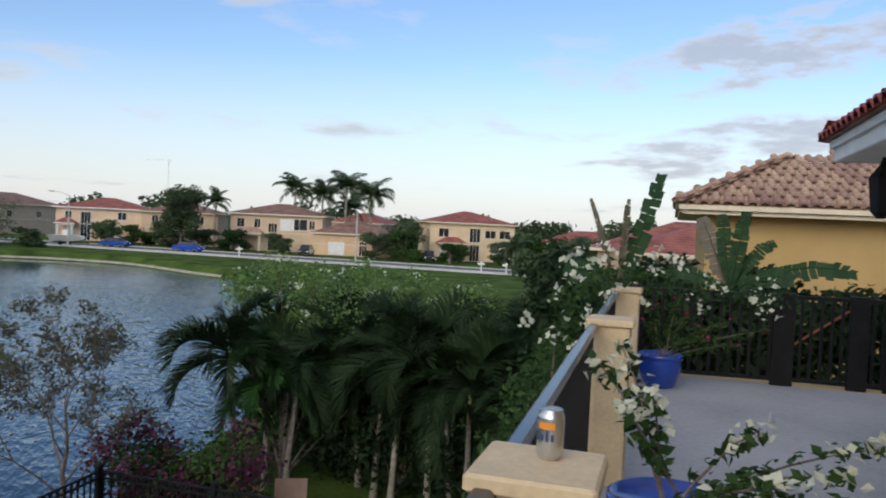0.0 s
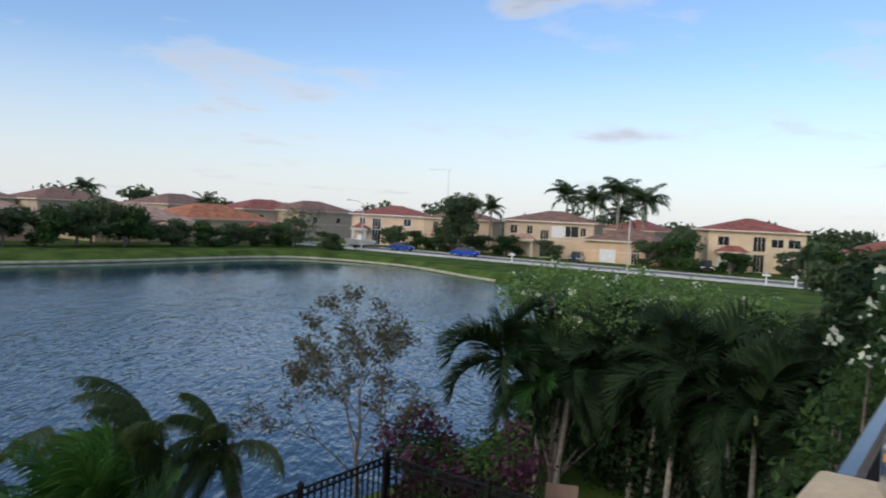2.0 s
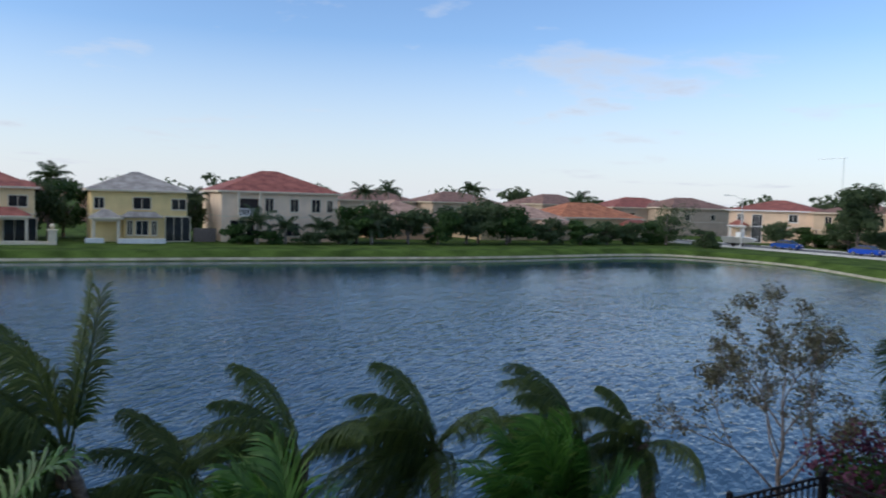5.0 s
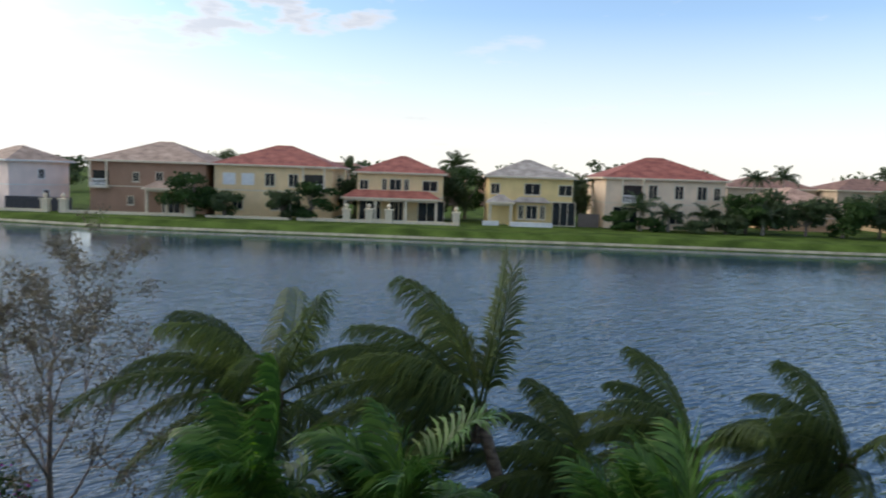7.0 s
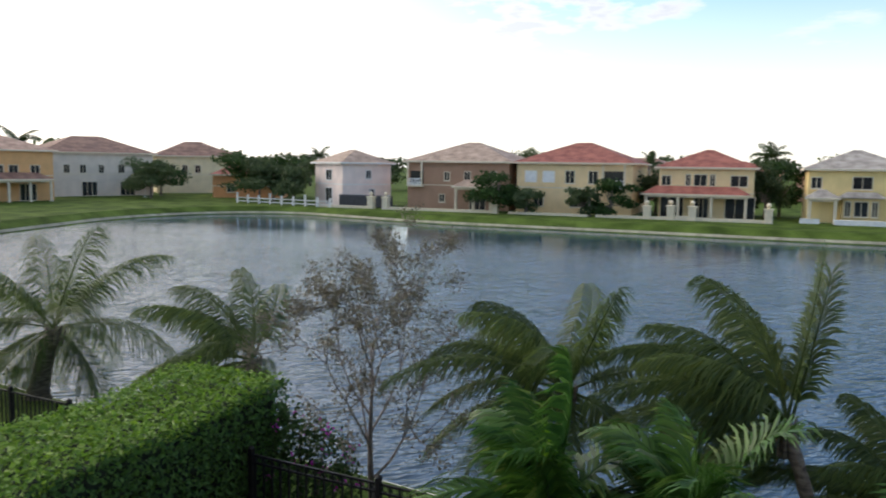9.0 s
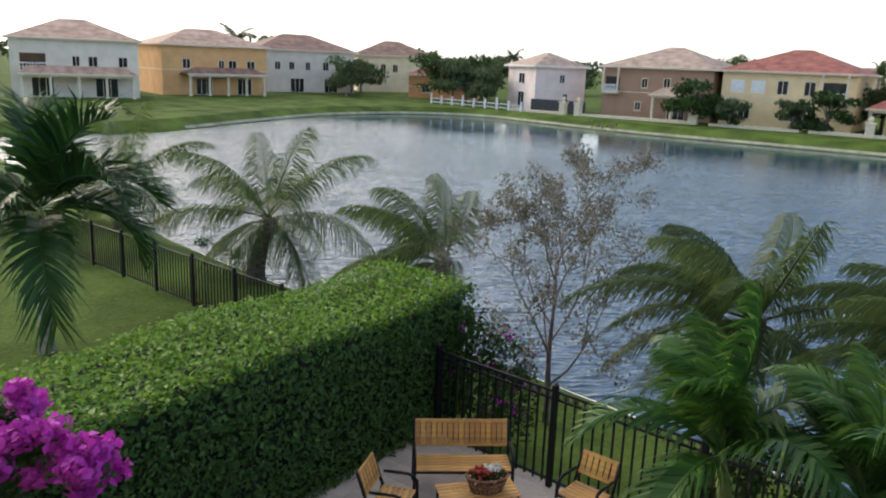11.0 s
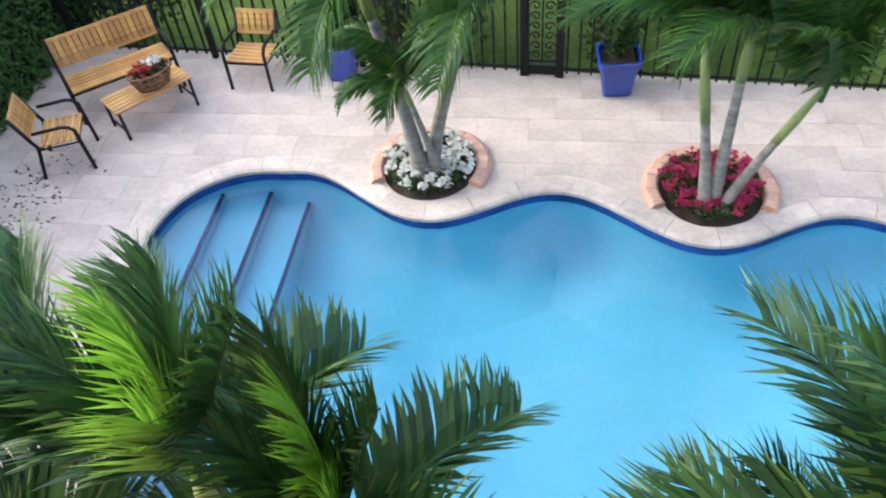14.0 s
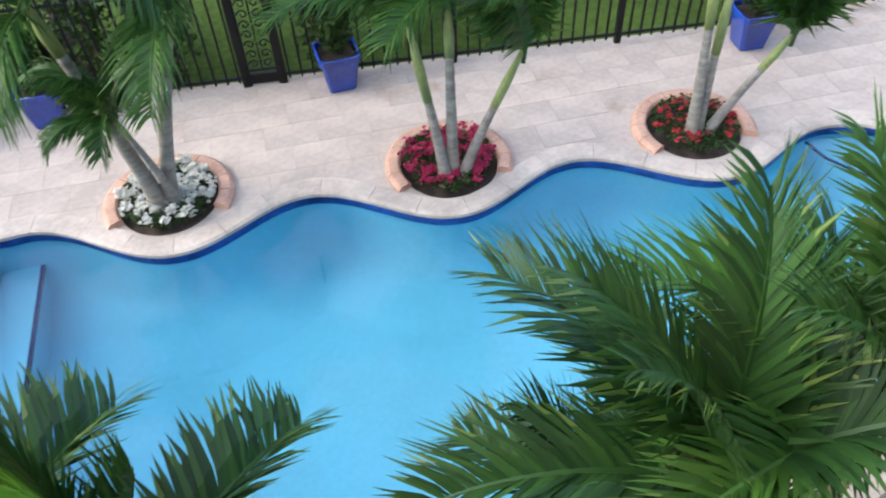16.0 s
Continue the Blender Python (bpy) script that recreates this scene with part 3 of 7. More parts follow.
def palm(label, x, y, z0, top, kind="adon", fronds=13, scale=1.0, radius=0.09, seed=1, shaft=0.0, mat_leaf=None, mat_trunk=None,
         spear=0.0, sweep=0.0, sweep_to=0.0, group="", bands=(0, 1, 1, 2, 2, 3), name="palm_tree", skip=None, windy=None):
    """Ringed trunk from (x, y, z0) up to the point top, a crown of feather fronds; wind turns them to sweep_to."""
    rng = random.Random(seed)
    ob = thing(name, label, "palm", pose(x, y, z0), group)
    t = Vector(top) - Vector((x, y, z0))
    pts, rad, n = [], [], 22
    for i in range(n + 1):
        s = i / n
        pts.append(Vector((t.x * s ** 1.3, t.y * s ** 1.3, t.z * s)))
        rad.append(radius * (1.25 - 0.5 * s + 0.35 * math.exp(-s * 9)) * (1.02 if i % 2 else 0.985))
    part("trunk", MB().tube(pts, rad, 10), mat_trunk or TRUNK, ob, smooth=True)
    head = Vector(t)
    if shaft:
        d = (pts[-1] - pts[-4]).normalized()
        head = t + d * shaft
        part("crownshaft", MB().tube([t - d * 0.03, t + d * shaft * 0.4, head], [radius * 0.85, radius * 0.95, radius * 0.45], 10), SHAFT, ob, "smooth green crownshaft", smooth=True)
    off = rng.uniform(0, 360)
    for i in range(fronds):
        az = off + i * 137.5 + rng.uniform(-14, 14)
        if sweep:
            az += sweep * math.sin(radians(sweep_to - az)) * 57
        if skip and math.cos(radians(az - skip)) > 0.45:
            continue
        band = bands[int(i / fronds * len(bands))]
        if windy:
            lift, droop, bend, blow = windy
            f = wind_frond(rng, 1.45 * scale * rng.uniform(0.85, 1.1), radians(az), radians((74, 50, 26, 4, 84)[band] + rng.uniform(-7, 7)), blow, bend * (0.8, 1.0, 1.0, 0.7, 0.5)[band], 0.46 * scale, 58, 0.052, droop, lift, 60, 0.16)
            frond_part("frond", f, mat_leaf or ADON, ADONTIP, ob, Matrix.Translation(head + Vector((0, 0, -0.04 * band * scale))))
            continue
        me = FR[kind, band][rng.randrange(2)]
        m = Matrix.Translation(head + Vector((0, 0, -0.04 * band * scale))) @ pose(0, 0, 0, rng.uniform(-22, 22), rng.uniform(-10, 10), az) @ Matrix.Scale(scale * rng.uniform(0.85, 1.12), 4)
        f = new("frond", me)
        f.parent, f.matrix_basis = ob, m
        if not me.materials:
            me.materials.append(ADON)
        f.material_slots[0].link = "OBJECT"
        f.material_slots[0].material = mat_leaf or {"adon": ADON, "far": FARPALM}[kind]
    if spear:
        for j in range(2):
            f = wind_frond(rng, scale * spear * (1.0 - 0.17 * j), radians(sweep_to + 12 - 50 * j), radians(82 - 10 * j), 0.35, 0.8, 0.36 * scale * spear, 50, 0.055, 0.15, 0.75, 46, 0.15)
            frond_part("new_frond", f, ADONNEW, ADONTIP, ob, Matrix.Translation(head), "bright yellow-green young frond")
    return ob


def coconut(label, x, y, z0, top, length, fronds, radius, seed, blow=1.0, flag=0, group=""):
    """Ringed brown trunk, husks under the crown, fronds streaming downwind; flag: stiff unopened leaves."""
    rng = random.Random(seed)
    ob = thing("palm_tree", label, "palm", pose(x, y, z0), group)
    t = Vector(top) - Vector((x, y, z0))
    pts, rad, n = [], [], 22
    for i in range(n + 1):
        s = i / n
        pts.append(Vector((t.x * s ** 1.3, t.y * s ** 1.3, t.z * s)))
        rad.append(radius * (1.25 - 0.4 * s + 0.45 * math.exp(-s * 9)) * (1.06 if i % 2 else 0.95))
    part("trunk", MB().tube(pts, rad, 10), COCOTRUNK, ob, smooth=True)
    for i in range(6):                 # dry leaf bases round the head
        a = i * 2.4 + rng.uniform(-.3, .3)
        o = Vector((math.cos(a), math.sin(a), 0))
        part("leaf_base", MB().tube([t + o * radius * .6 - Vector((0, 0, .42)), t + o * radius * 1.0 - Vector((0, 0, .12)), t + o * radius * 1.3 + Vector((0, 0, .08))], [radius * .4, radius * .3, radius * .12], 6), COCOTRUNK, ob)
    to = math.atan2(WIND.y, WIND.x)
    for i in range(fronds):
        u = (i + 0.5) / fronds
        az = i * 2.39996 + rng.uniform(-.25, .25)
        if blow > 0.8 and math.cos(az - to) < -0.7:       # no leaf stands straight into the wind
            az += 1.4 * (-1) ** i
        az += 0.80 * min(1.0, blow) * math.sin(to - az)
        el = radians(71 - 118 * u + rng.uniform(-7, 7))
        f = wind_frond(rng, length * rng.uniform(0.85, 1.1) * (0.72 + 0.35 * math.sin(math.pi * min(1.0, u + 0.12))), az, el, blow * (0.50 + 0.75 * u), 0.85 + 0.85 * u, length * 0.26, 98, 0.029, 1.15)
        part("frond", f, COCO, ob, at=Matrix.Translation(t))
    for i in range(flag):
        f = wind_frond(rng, length * (0.92 - 0.1 * i), 0.1 + 0.5 * i, radians(80 - 5 * i), 0.10 * blow, 0.25, length * 0.19, 80, 0.036, 0.5)
        part("upright_frond", f, COCO, ob, at=Matrix.Translation(t + Vector((0.05 * i, 0, 0))))
    return ob


def shrub(label, x, y, z, clumps, count, size, leafm, seed, name="shrub", stems=5, flowers=None, fl_size=0.07, fl_count=0, shell=0.5, ratio=0.55, fl_label="", fl_spread=.13):
    """Stems and a ragged crown of leaves over clumps given about the base."""
    rng = np.random.default_rng(seed)
    r2 = random.Random(seed)
    ob = thing(name, label, name.replace("_", " "), pose(x, y, z))
    for i in range(stems):
        c = clumps[i % len(clumps)]
        e = Vector((c[0] + r2.uniform(-.4, .4) * c[3], c[1] + r2.uniform(-.4, .4) * c[4], c[2] + 0.3 * c[5]))
        mid = e * 0.5 + Vector((r2.uniform(-.1, .1), r2.uniform(-.1, .1), 0.05))
        part("stem", MB().tube([(r2.uniform(-.06, .06), r2.uniform(-.06, .06), 0), mid, e], [0.035, 0.022, 0.008], 5), BARK, ob)
    p, d = blob_points(rng, clumps, count, shell)
    stuff(part("foliage", leaves("foliage", p, d, size, rng, ratio), leafm, ob))
    if fl_count:
        cen = [(*(Vector(c[:3]) + Vector((r2.gauss(0, 1), r2.gauss(0, 1), r2.gauss(0.3, .8))).normalized() * 0.95 * c[3]), fl_spread, fl_spread, fl_spread * .8) for c in clumps for _ in range(7)]
        p, d = blob_points(rng, cen, fl_count, 0.3)
        stuff(part("blossom", leaves("blossom", p, d, fl_size, rng, 0.8), flowers, ob, fl_label))
    return ob
for me_list in FR.values():
    for me in me_list:
        me.materials.append(ADON)

# ---- ground, lake, road ----
WATER_Z, GROUND_Z = -1.3, -0.35
SHORE = [(-64, 27), (-34, 19), (-22, 16.4), (-8, 14.6), (4, 12.6), (14, 11.8), (24, 13.2), (44, 20), (60, 31), (70, 41), (74, 50), (80, 64), (79, 77), (72, 82.5),
         (46, 79.8), (16, 81), (0, 81.4), (-13, 82.3), (-36, 83.5), (-50, 87), (-60, 89), (-68, 83), (-70.5, 71), (-66.5, 55), (-62, 40)]
shore = smooth_loop([(x, y, 0) for x, y in SHORE], 6)
shore = [(p.x, p.y) for p in shore]


def at_z(pts, z):
    return [(p[0], p[1], z) for p in pts]


bank0, bank1, bank2 = offset_loop(shore, -0.6), offset_loop(shore, 0.7), offset_loop(shore, 2.4)
DECK = [(-9.4, -0.5), (10.6, -0.5), (10.6, 7.9), (6.3, 7.62), (-5.4, 8.60), (-9.4, 8.9)]
BIG = 2600
ground = loops_fill("ground", [[(-BIG, -BIG, GROUND_Z), (BIG, -BIG, GROUND_Z), (BIG, BIG, GROUND_Z), (-BIG, BIG, GROUND_Z)], at_z(bank2, GROUND_Z),
                               at_z([(-9.2, -0.3), (10.4, -0.3), (10.4, 7.7), (6.3, 7.45), (-5.4, 8.40), (-9.2, 8.7)], GROUND_Z)])
bm = bmesh.new()
bm.from_mesh(ground)
rows_z = ((bank2, GROUND_Z), (bank1, -1.05), (bank0, -1.75))
for (a, za), (b, zb) in zip(rows_z, rows_z[1:]):
    va, vb = [bm.verts.new((p[0], p[1], za)) for p in a], [bm.verts.new((p[0], p[1], zb)) for p in b]
    for i in range(len(a)):
        j = (i + 1) % len(a)
        bm.faces.new((vb[i], vb[j], va[j], va[i])[::-1])
bmesh.ops.remove_doubles(bm, verts=bm.verts, dist=0.002)
bmesh.ops.recalc_face_normals(bm, faces=bm.faces)
bm.to_mesh(ground)
bm.free()
if sum(p.normal.z * p.area for p in ground.polygons) < 0:
    ground.flip_normals()
structure("ground", ground, GRASS, "mown green lawn sloping to the lake on every side")
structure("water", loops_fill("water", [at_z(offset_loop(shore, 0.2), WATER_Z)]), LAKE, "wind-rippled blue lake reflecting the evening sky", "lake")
edge = MB()
ea, eb = offset_loop(shore, 0.40), offset_loop(shore, 0.66)
for i in range(30, len(shore)):
    j = (i + 1) % len(shore)
    if shore[i][1] > 45:
        edge.quad((*ea[i], -1.19), (*ea[j], -1.19), (*eb[j], -0.94), (*eb[i], -0.94))
structure("shore_edge", edge, SAND, "pale sandy strip along the far waterline")

# street beyond the lake's east bank
road = MB()
road.box(96.5, 103.5, -40, 140, GROUND_Z - .1, GROUND_Z + 0.10)
structure("road", road, ASPHALT, "grey asphalt street along the lake's east bank")
for x0, x1, z in ((94.5, 95.4, 0.10), (95.9, 96.5, 0.2), (103.5, 104.1, 0.2)):
    structure("pavement", MB().box(x0, x1, -40, 140, GROUND_Z - .1, GROUND_Z + z, 0.03), CONCRETE, "pale concrete pavement beside the street")

# ---- pool deck, pool ----
POOL = []
for i in range(0, 74):
    x = -3.3 + i * (9.1 / 73)
    POOL.append((x, 5.66 - 0.077 * x + 0.30 * math.cos(2 * math.pi * (x + 0.2) / 2.87)))
POOL = POOL[::-1]
left_end = smooth_loop([(-2.85, 6.085, 0), (-3.3, 6.18, 0), (-3.75, 6.14, 0), (-4.12, 5.95, 0), (-4.38, 5.65, 0), (-4.52, 5.2, 0), (-4.55, 4.4, 0), (-4.45, 3.4, 0), (-4.0, 2.5, 0), (-3.2, 2.15, 0),
                        (2, 2.1, 0), (6.5, 2.2, 0), (7.4, 3.2, 0), (7.2, 4.4, 0), (6.4, 5.05, 0), (5.8, 5.52, 0), (5.3, 5.55, 0)], 5)
POOL += [(p.x, p.y) for p in left_end[6:15 * 5]]


def resample(pts, step):
    """Even steps along a closed line."""
    p = [Vector(q) for q in pts] + [Vector(pts[0])]
    cum = [0.0]
    for a, b in zip(p, p[1:]):
        cum.append(cum[-1] + (b - a).length)
    n = int(cum[-1] / step)
    out, k = [], 0
    for i in range(n):
        d = cum[-1] * i / n
        while cum[k + 1] <= d:
            k += 1
        out.append(tuple(p[k].lerp(p[k + 1], (d - cum[k]) / (cum[k + 1] - cum[k]))))
    return out


pool_edge = resample(POOL, 0.09)      # runs against the clock: inside on the left
BEDS = [(-1.65, 6.28, 0.52, 0.53), (1.32, 6.03, 0.53, 0.54), (4.08, 5.86, 0.52, 0.52)]


def ellipse(b, grow=0.0, n=32):
    return [(b[0] + (b[2] + grow) * math.cos(2 * math.pi * i / n), b[1] + (b[3] + grow) * math.sin(2 * math.pi * i / n)) for i in range(n)]


coping_out = offset_loop(pool_edge, 0.215)
deck_top = loops_fill("deck", [at_z(DECK, 0.0), at_z(coping_out, 0.0)] + [at_z(ellipse(b), 0.0) for b in BEDS])
deck = structure("floor", deck_top, PAVER, "pale travertine pool deck with faint joints and rusty stains", "pool deck")
skirt = MB()
for i in range(len(DECK)):
    a, b = DECK[i], DECK[(i + 1) % len(DECK)]
    skirt.quad((*a, -0.5), (*b, -0.5), (*b, 0), (*a, 0))
structure("deck_edge", skirt, CONCRETE, "concrete edge of the pool deck")

# coping stones, one by one
coping = thing("pool_coping", "rounded cream coping stones round the pool", "coping")
inner = offset_loop(pool_edge, -0.03)
outer = offset_loop(pool_edge, 0.212)
mortar = MB()
mo = offset_loop(pool_edge, 0.25)
for i in range(len(pool_edge)):
    j = (i + 1) % len(pool_edge)
    mortar.quad((*pool_edge[i], -0.022), (*mo[i], -0.022), (*mo[j], -0.022), (*pool_edge[j], -0.022))
part("mortar_bed", mortar, CONCRETE, coping, "grey mortar under the stones")
acc, start = 0.0, 0
for i in range(len(pool_edge)):
    j = (i + 1) % len(pool_edge)
    acc += (Vector(pool_edge[j]) - Vector(pool_edge[i])).length
    if acc >= 0.46 or j == 0:
        ids = [k % len(pool_edge) for k in range(start, i + 2)]
        mb = MB()
        na = []
        for q, k in enumerate(ids):
            pa, pb = Vector(inner[k]), Vector(outer[k])
            if q == 0 or q == len(ids) - 1:      # open a narrow joint at both ends
                o = ids[1] if q == 0 else ids[-2]
                t = (Vector(pool_edge[o]) - Vector(pool_edge[k])).normalized() * 0.0025
                pa, pb = pa + t, pb + t
            m = pa.lerp(pb, 0.14)
            na.append([(*pa, -0.035), (*pa, 0.004), (*m, 0.022), (*pb, 0.022), (*pb, -0.035)])
        for a, b in zip(na, na[1:]):
            for c in range(4):
                mb.quad(a[c], a[c + 1], b[c + 1], b[c])
        mb.quad(*na[0][::-1])
        mb.quad(*na[-1])
        part("coping_stone", mb, COPING, coping)
        acc, start = 0.0, i + 1

pool = thing("pool", "freeform swimming pool with blue plaster and a dark tile line", "pool", kind="structure")
band, shell = MB(), MB()
low = offset_loop(pool_edge, -0.95)
cove = [(0.0, -0.20), (-0.04, -0.55), (-0.12, -0.80), (-0.28, -0.98), (-0.52, -1.09), (-0.95, -1.15)]
for i in range(len(pool_edge)):
    j = (i + 1) % len(pool_edge)
    band.quad((*pool_edge[j], -0.02), (*pool_edge[i], -0.02), (*pool_edge[i], -0.20), (*pool_edge[j], -0.20))
part("waterline_tile", band, PTILE, pool, "dark blue waterline tiles")
rings = [at_z(offset_loop(pool_edge, o) if o else pool_edge, z) for o, z in cove]
nr = len(pool_edge)
shell.v += [tuple(p) for r in rings for p in r]
for k in range(len(rings) - 1):
    for i in range(nr):
        j = (i + 1) % nr
        shell.f.append((k * nr + j, k * nr + i, k * nr + nr + i, k * nr + nr + j))
part("basin", shell, PLASTER, pool, smooth=True)
part("basin_floor", MB().box(-4.9, 7.9, 1.8, 6.6, -1.30, -1.153), PLASTER, pool)
for (x0, x1, z, y0, y1) in ((-4.5, -4.02, -0.28, 2.9, 6.0), (-4.02, -3.52, -0.46, 2.5, 6.25), (-3.52, -3.08, -0.66, 2.4, 6.25)):
    part("pool_step", MB().box(x0, x1, y0, y1, -1.3, z, 0.02), PLASTER, pool)
    part("step_edge", MB().box(x1 - 0.038, x1 + 0.004, y0 + .02, y1 - .03, z - 0.03, z + 0.006), PSTEP, pool, "dark tile line on the step edge")
shelf = MB()
sh = [(5.30, 5.56), (5.38, 5.2), (5.62, 4.85), (6.1, 4.5), (6.9, 4.3), (7.1, 4.5), (6.4, 5.0), (5.8, 5.45)]
k = len(shelf.v)
shelf.quad(*[(*p, -0.26) for p in sh])
for i in range(len(sh)):
    shelf.quad((*sh[i], -1.3), (*sh[(i + 1) % len(sh)], -1.3), (*sh[(i + 1) % len(sh)], -0.26), (*sh[i], -0.26))
part("pool_shelf", shelf, PLASTER, pool)
edge_s = MB()
for a, b in zip(sh[:4], sh[1:5]):
    edge_s.tube([(*a, -0.255), (*b, -0.255)], 0.022, 5)
part("shelf_edge", edge_s, PSTEP, pool, "dark tile line on the shelf edge")
pw = bpy.data.materials.new("pool_water")
pw.use_nodes = True
pb_ = pw.node_tree.nodes["Principled BSDF"]
pb_.inputs["Base Color"].default_value = (0.62, 0.86, 1.0, 1)
pb_.inputs["Roughness"].default_value, pb_.inputs["IOR"].default_value, pb_.inputs["Transmission Weight"].default_value = 0.0, 1.33, 1.0
pn = pw.node_tree.nodes.new("ShaderNodeTexNoise")
pn.inputs["Scale"].default_value = 2.5
pbp = pw.node_tree.nodes.new("ShaderNodeBump")
pbp.inputs["Strength"].default_value, pbp.inputs["Distance"].default_value = 0.12, 0.05
pw.node_tree.links.new(pn.outputs["Fac"], pbp.inputs["Height"])
pw.node_tree.links.new(pbp.outputs[0], pb_.inputs["Normal"])
ws = part("pool_surface", loops_fill("pool_surface", [at_z(offset_loop(pool_edge, -0.004), -0.10)]), pw, pool, "clear still water")
ws.visible_shadow = False

# planting beds between pool and deck
FLOWERS = [(WHITEFL, "white"), (PINKRED, "crimson"), (REDFL, "red")]
for n, b in enumerate(BEDS):
    rng = np.random.default_rng(40 + n)
    bed = thing("planting_bed", "planting bed of %s flowers in mulch with a clay curb" % FLOWERS[n][1], "flower bed", pose(b[0], b[1], 0))
    soil = MB()
    ring0 = [(0, 0, 0.05)]
    el = [(p[0] - b[0], p[1] - b[1]) for p in ellipse(b, 0.06)]
    for i in range(32):
        j = (i + 1) % 32
        soil.quad((el[i][0], el[i][1], -0.05), (el[j][0], el[j][1], -0.05), (0, 0, 0.04))
    part("mulch", soil, SOIL, bed)
    for c in range(11):       # curb blocks round the sides and the back
        a0, a1 = radians(-28 + c * 21.5), radians(-28 + c * 21.5 + 20.7)
        mb = MB()
        prof = []
        for q in range(5):
            a = a0 + (a1 - a0) * q / 4
            ca, sa = math.cos(a), math.sin(a)
            prof.append([((b[2] + g) * ca, (b[3] + g) * sa, z) for g, z in ((0.0, -0.04), (0.0, 0.055), (0.025, 0.075), (0.12, 0.075), (0.16, 0.045), (0.165, -0.02))])
        for u, v in zip(prof, prof[1:]):
            for q in range(5):
                mb.quad(u[q], v[q], v[q + 1], u[q + 1])
        mb.quad(*prof[0]), mb.quad(*prof[-1][::-1])
        part("curb_block", mb, CLAY, bed)
    cnt = (1500, 1300, 900)[n]
    a, r = rng.uniform(0, 2 * math.pi, cnt), np.sqrt(rng.uniform(0, 0.86, cnt))
    pos = np.stack([r * b[2] * np.cos(a), r * b[3] * np.sin(a), 0.05 + rng.uniform(0, 0.10, cnt)], 1)
    stuff(part("bedding_foliage", leaves("bedding_foliage", pos, np.tile([0, 0, 1.0], (cnt, 1)), 0.055, rng, 0.6), SHRUB, bed))
    tuft = rng.uniform(0, 1, (110, 2))
    ta, tr = tuft[:, 0] * 2 * math.pi, np.sqrt(tuft[:, 1] * 0.9)
    nf = (2000, 1300, 280)[n]
    pk = rng.integers(0, 110 if n != 2 else 36, nf)
    pos = np.stack([tr[pk] * b[2] * np.cos(ta[pk]), tr[pk] * b[3] * np.sin(ta[pk]), 0.15 + 0 * tr[pk]], 1) + rng.normal(0, 1, (nf, 3)) * (0.022, 0.022, 0.02)
    stuff(part("bloom", leaves("bloom", pos, np.tile([0, 0, 1.0], (nf, 1)), 0.05, rng, 0.85, 0.4), FLOWERS[n][0], bed))

# ---- black picket fence along the lawn ----


def fence(label, pts, z, height, gap=0.145, post_every=2.1, rings=True, ballast=""):
    ob = thing("picket_fence", label, "fence")
    pick = MB().box(-0.012, 0.012, -0.012, 0.012, 0.05, height - 0.03).mesh("picket")
    pick.materials.append(BLACK)
    postm = MB().box(-0.038, 0.038, -0.038, 0.038, -0.1, height + 0.05, 0.006)
    postm.lathe([(0.05, height + 0.05), (0.05, height + 0.065), (0.004, height + 0.10)], 8)
    postm = postm.mesh("post")
    postm.materials.append(BLACK)
    ringm = MB().tube([(0.042 * math.cos(a * math.pi / 5), 0, 0.042 * math.sin(a * math.pi / 5)) for a in range(11)], 0.006, 4, False).mesh("ring")
    ringm.materials.append(BLACK)
    for a, b in zip(pts, pts[1:]):
        a, b = Vector((*a, z)), Vector((*b, z))
        ln, yaw = (b - a).length, math.degrees(math.atan2(b.y - a.y, b.x - a.x))
        d = (b - a) / ln
        for h in ((0.12, height - 0.14, height - 0.03) if rings else (0.12, height - 0.03)):
            part("rail", MB().box(0, ln, -0.016, 0.016, h - 0.014, h + 0.014), BLACK, ob, at=Matrix.Translation(a) @ pose(0, 0, 0, 0, 0, yaw))
        n = int(ln / gap)
        for i in range(n):
            p = a + d * (ln * (i + 0.5) / n)
            o = new("picket", pick)
            o.parent, o.matrix_basis = ob, Matrix.Translation(p) @ pose(0, 0, 0, 0, 0, yaw)
            if rings and i % 1 == 0:
                o = new("ring", ringm)
                o.parent, o.matrix_basis = ob, Matrix.Translation(p + d * gap * 0.5 + Vector((0, 0, height - 0.085))) @ pose(0, 0, 0, 0, 0, yaw)
        for i in range(int(ln / post_every) + 1):
            o = new("post", postm)
            o.parent, o.matrix_basis = ob, Matrix.Translation(a + d * min(ln, i * post_every)) @ pose(0, 0, 0, 0, 0, yaw)
    return ob


fence("black metal picket fence with ringed top behind the pool deck", [(-7.0, 8.62), (-0.72, 8.10)], 0.0, 1.45)
fence("black metal picket fence with ringed top along the lake lawn", [(-0.26, 8.06), (6.2, 7.53), (10.45, 7.75), (10.45, 0.3)], 0.0, 1.45)
fence("black metal picket fence of the neighbouring lawn", [(-30, 11.9), (-9.6, 10.25)], GROUND_Z, 1.25, 0.13, 1.75, False)
gate = thing("garden_gate", "narrow ornamental black metal gate panel with scrollwork", "gate", pose(-0.49, 8.08, 0, 0, 0, -4.5))
for x in (-0.19, 0.19):
    part("gate_post", MB().box(x - 0.03, x + 0.03, -0.03, 0.03, -0.05, 1.55, 0.006), BLACK, gate)
part("kick_plate", MB().box(-0.16, 0.16, -0.02, 0.02, 0.03, 0.16), BLACK, gate)
for h in (0.20, 1.42):
    part("gate_rail", MB().box(-0.16, 0.16, -0.015, 0.015, h, h + 0.03), BLACK, gate)
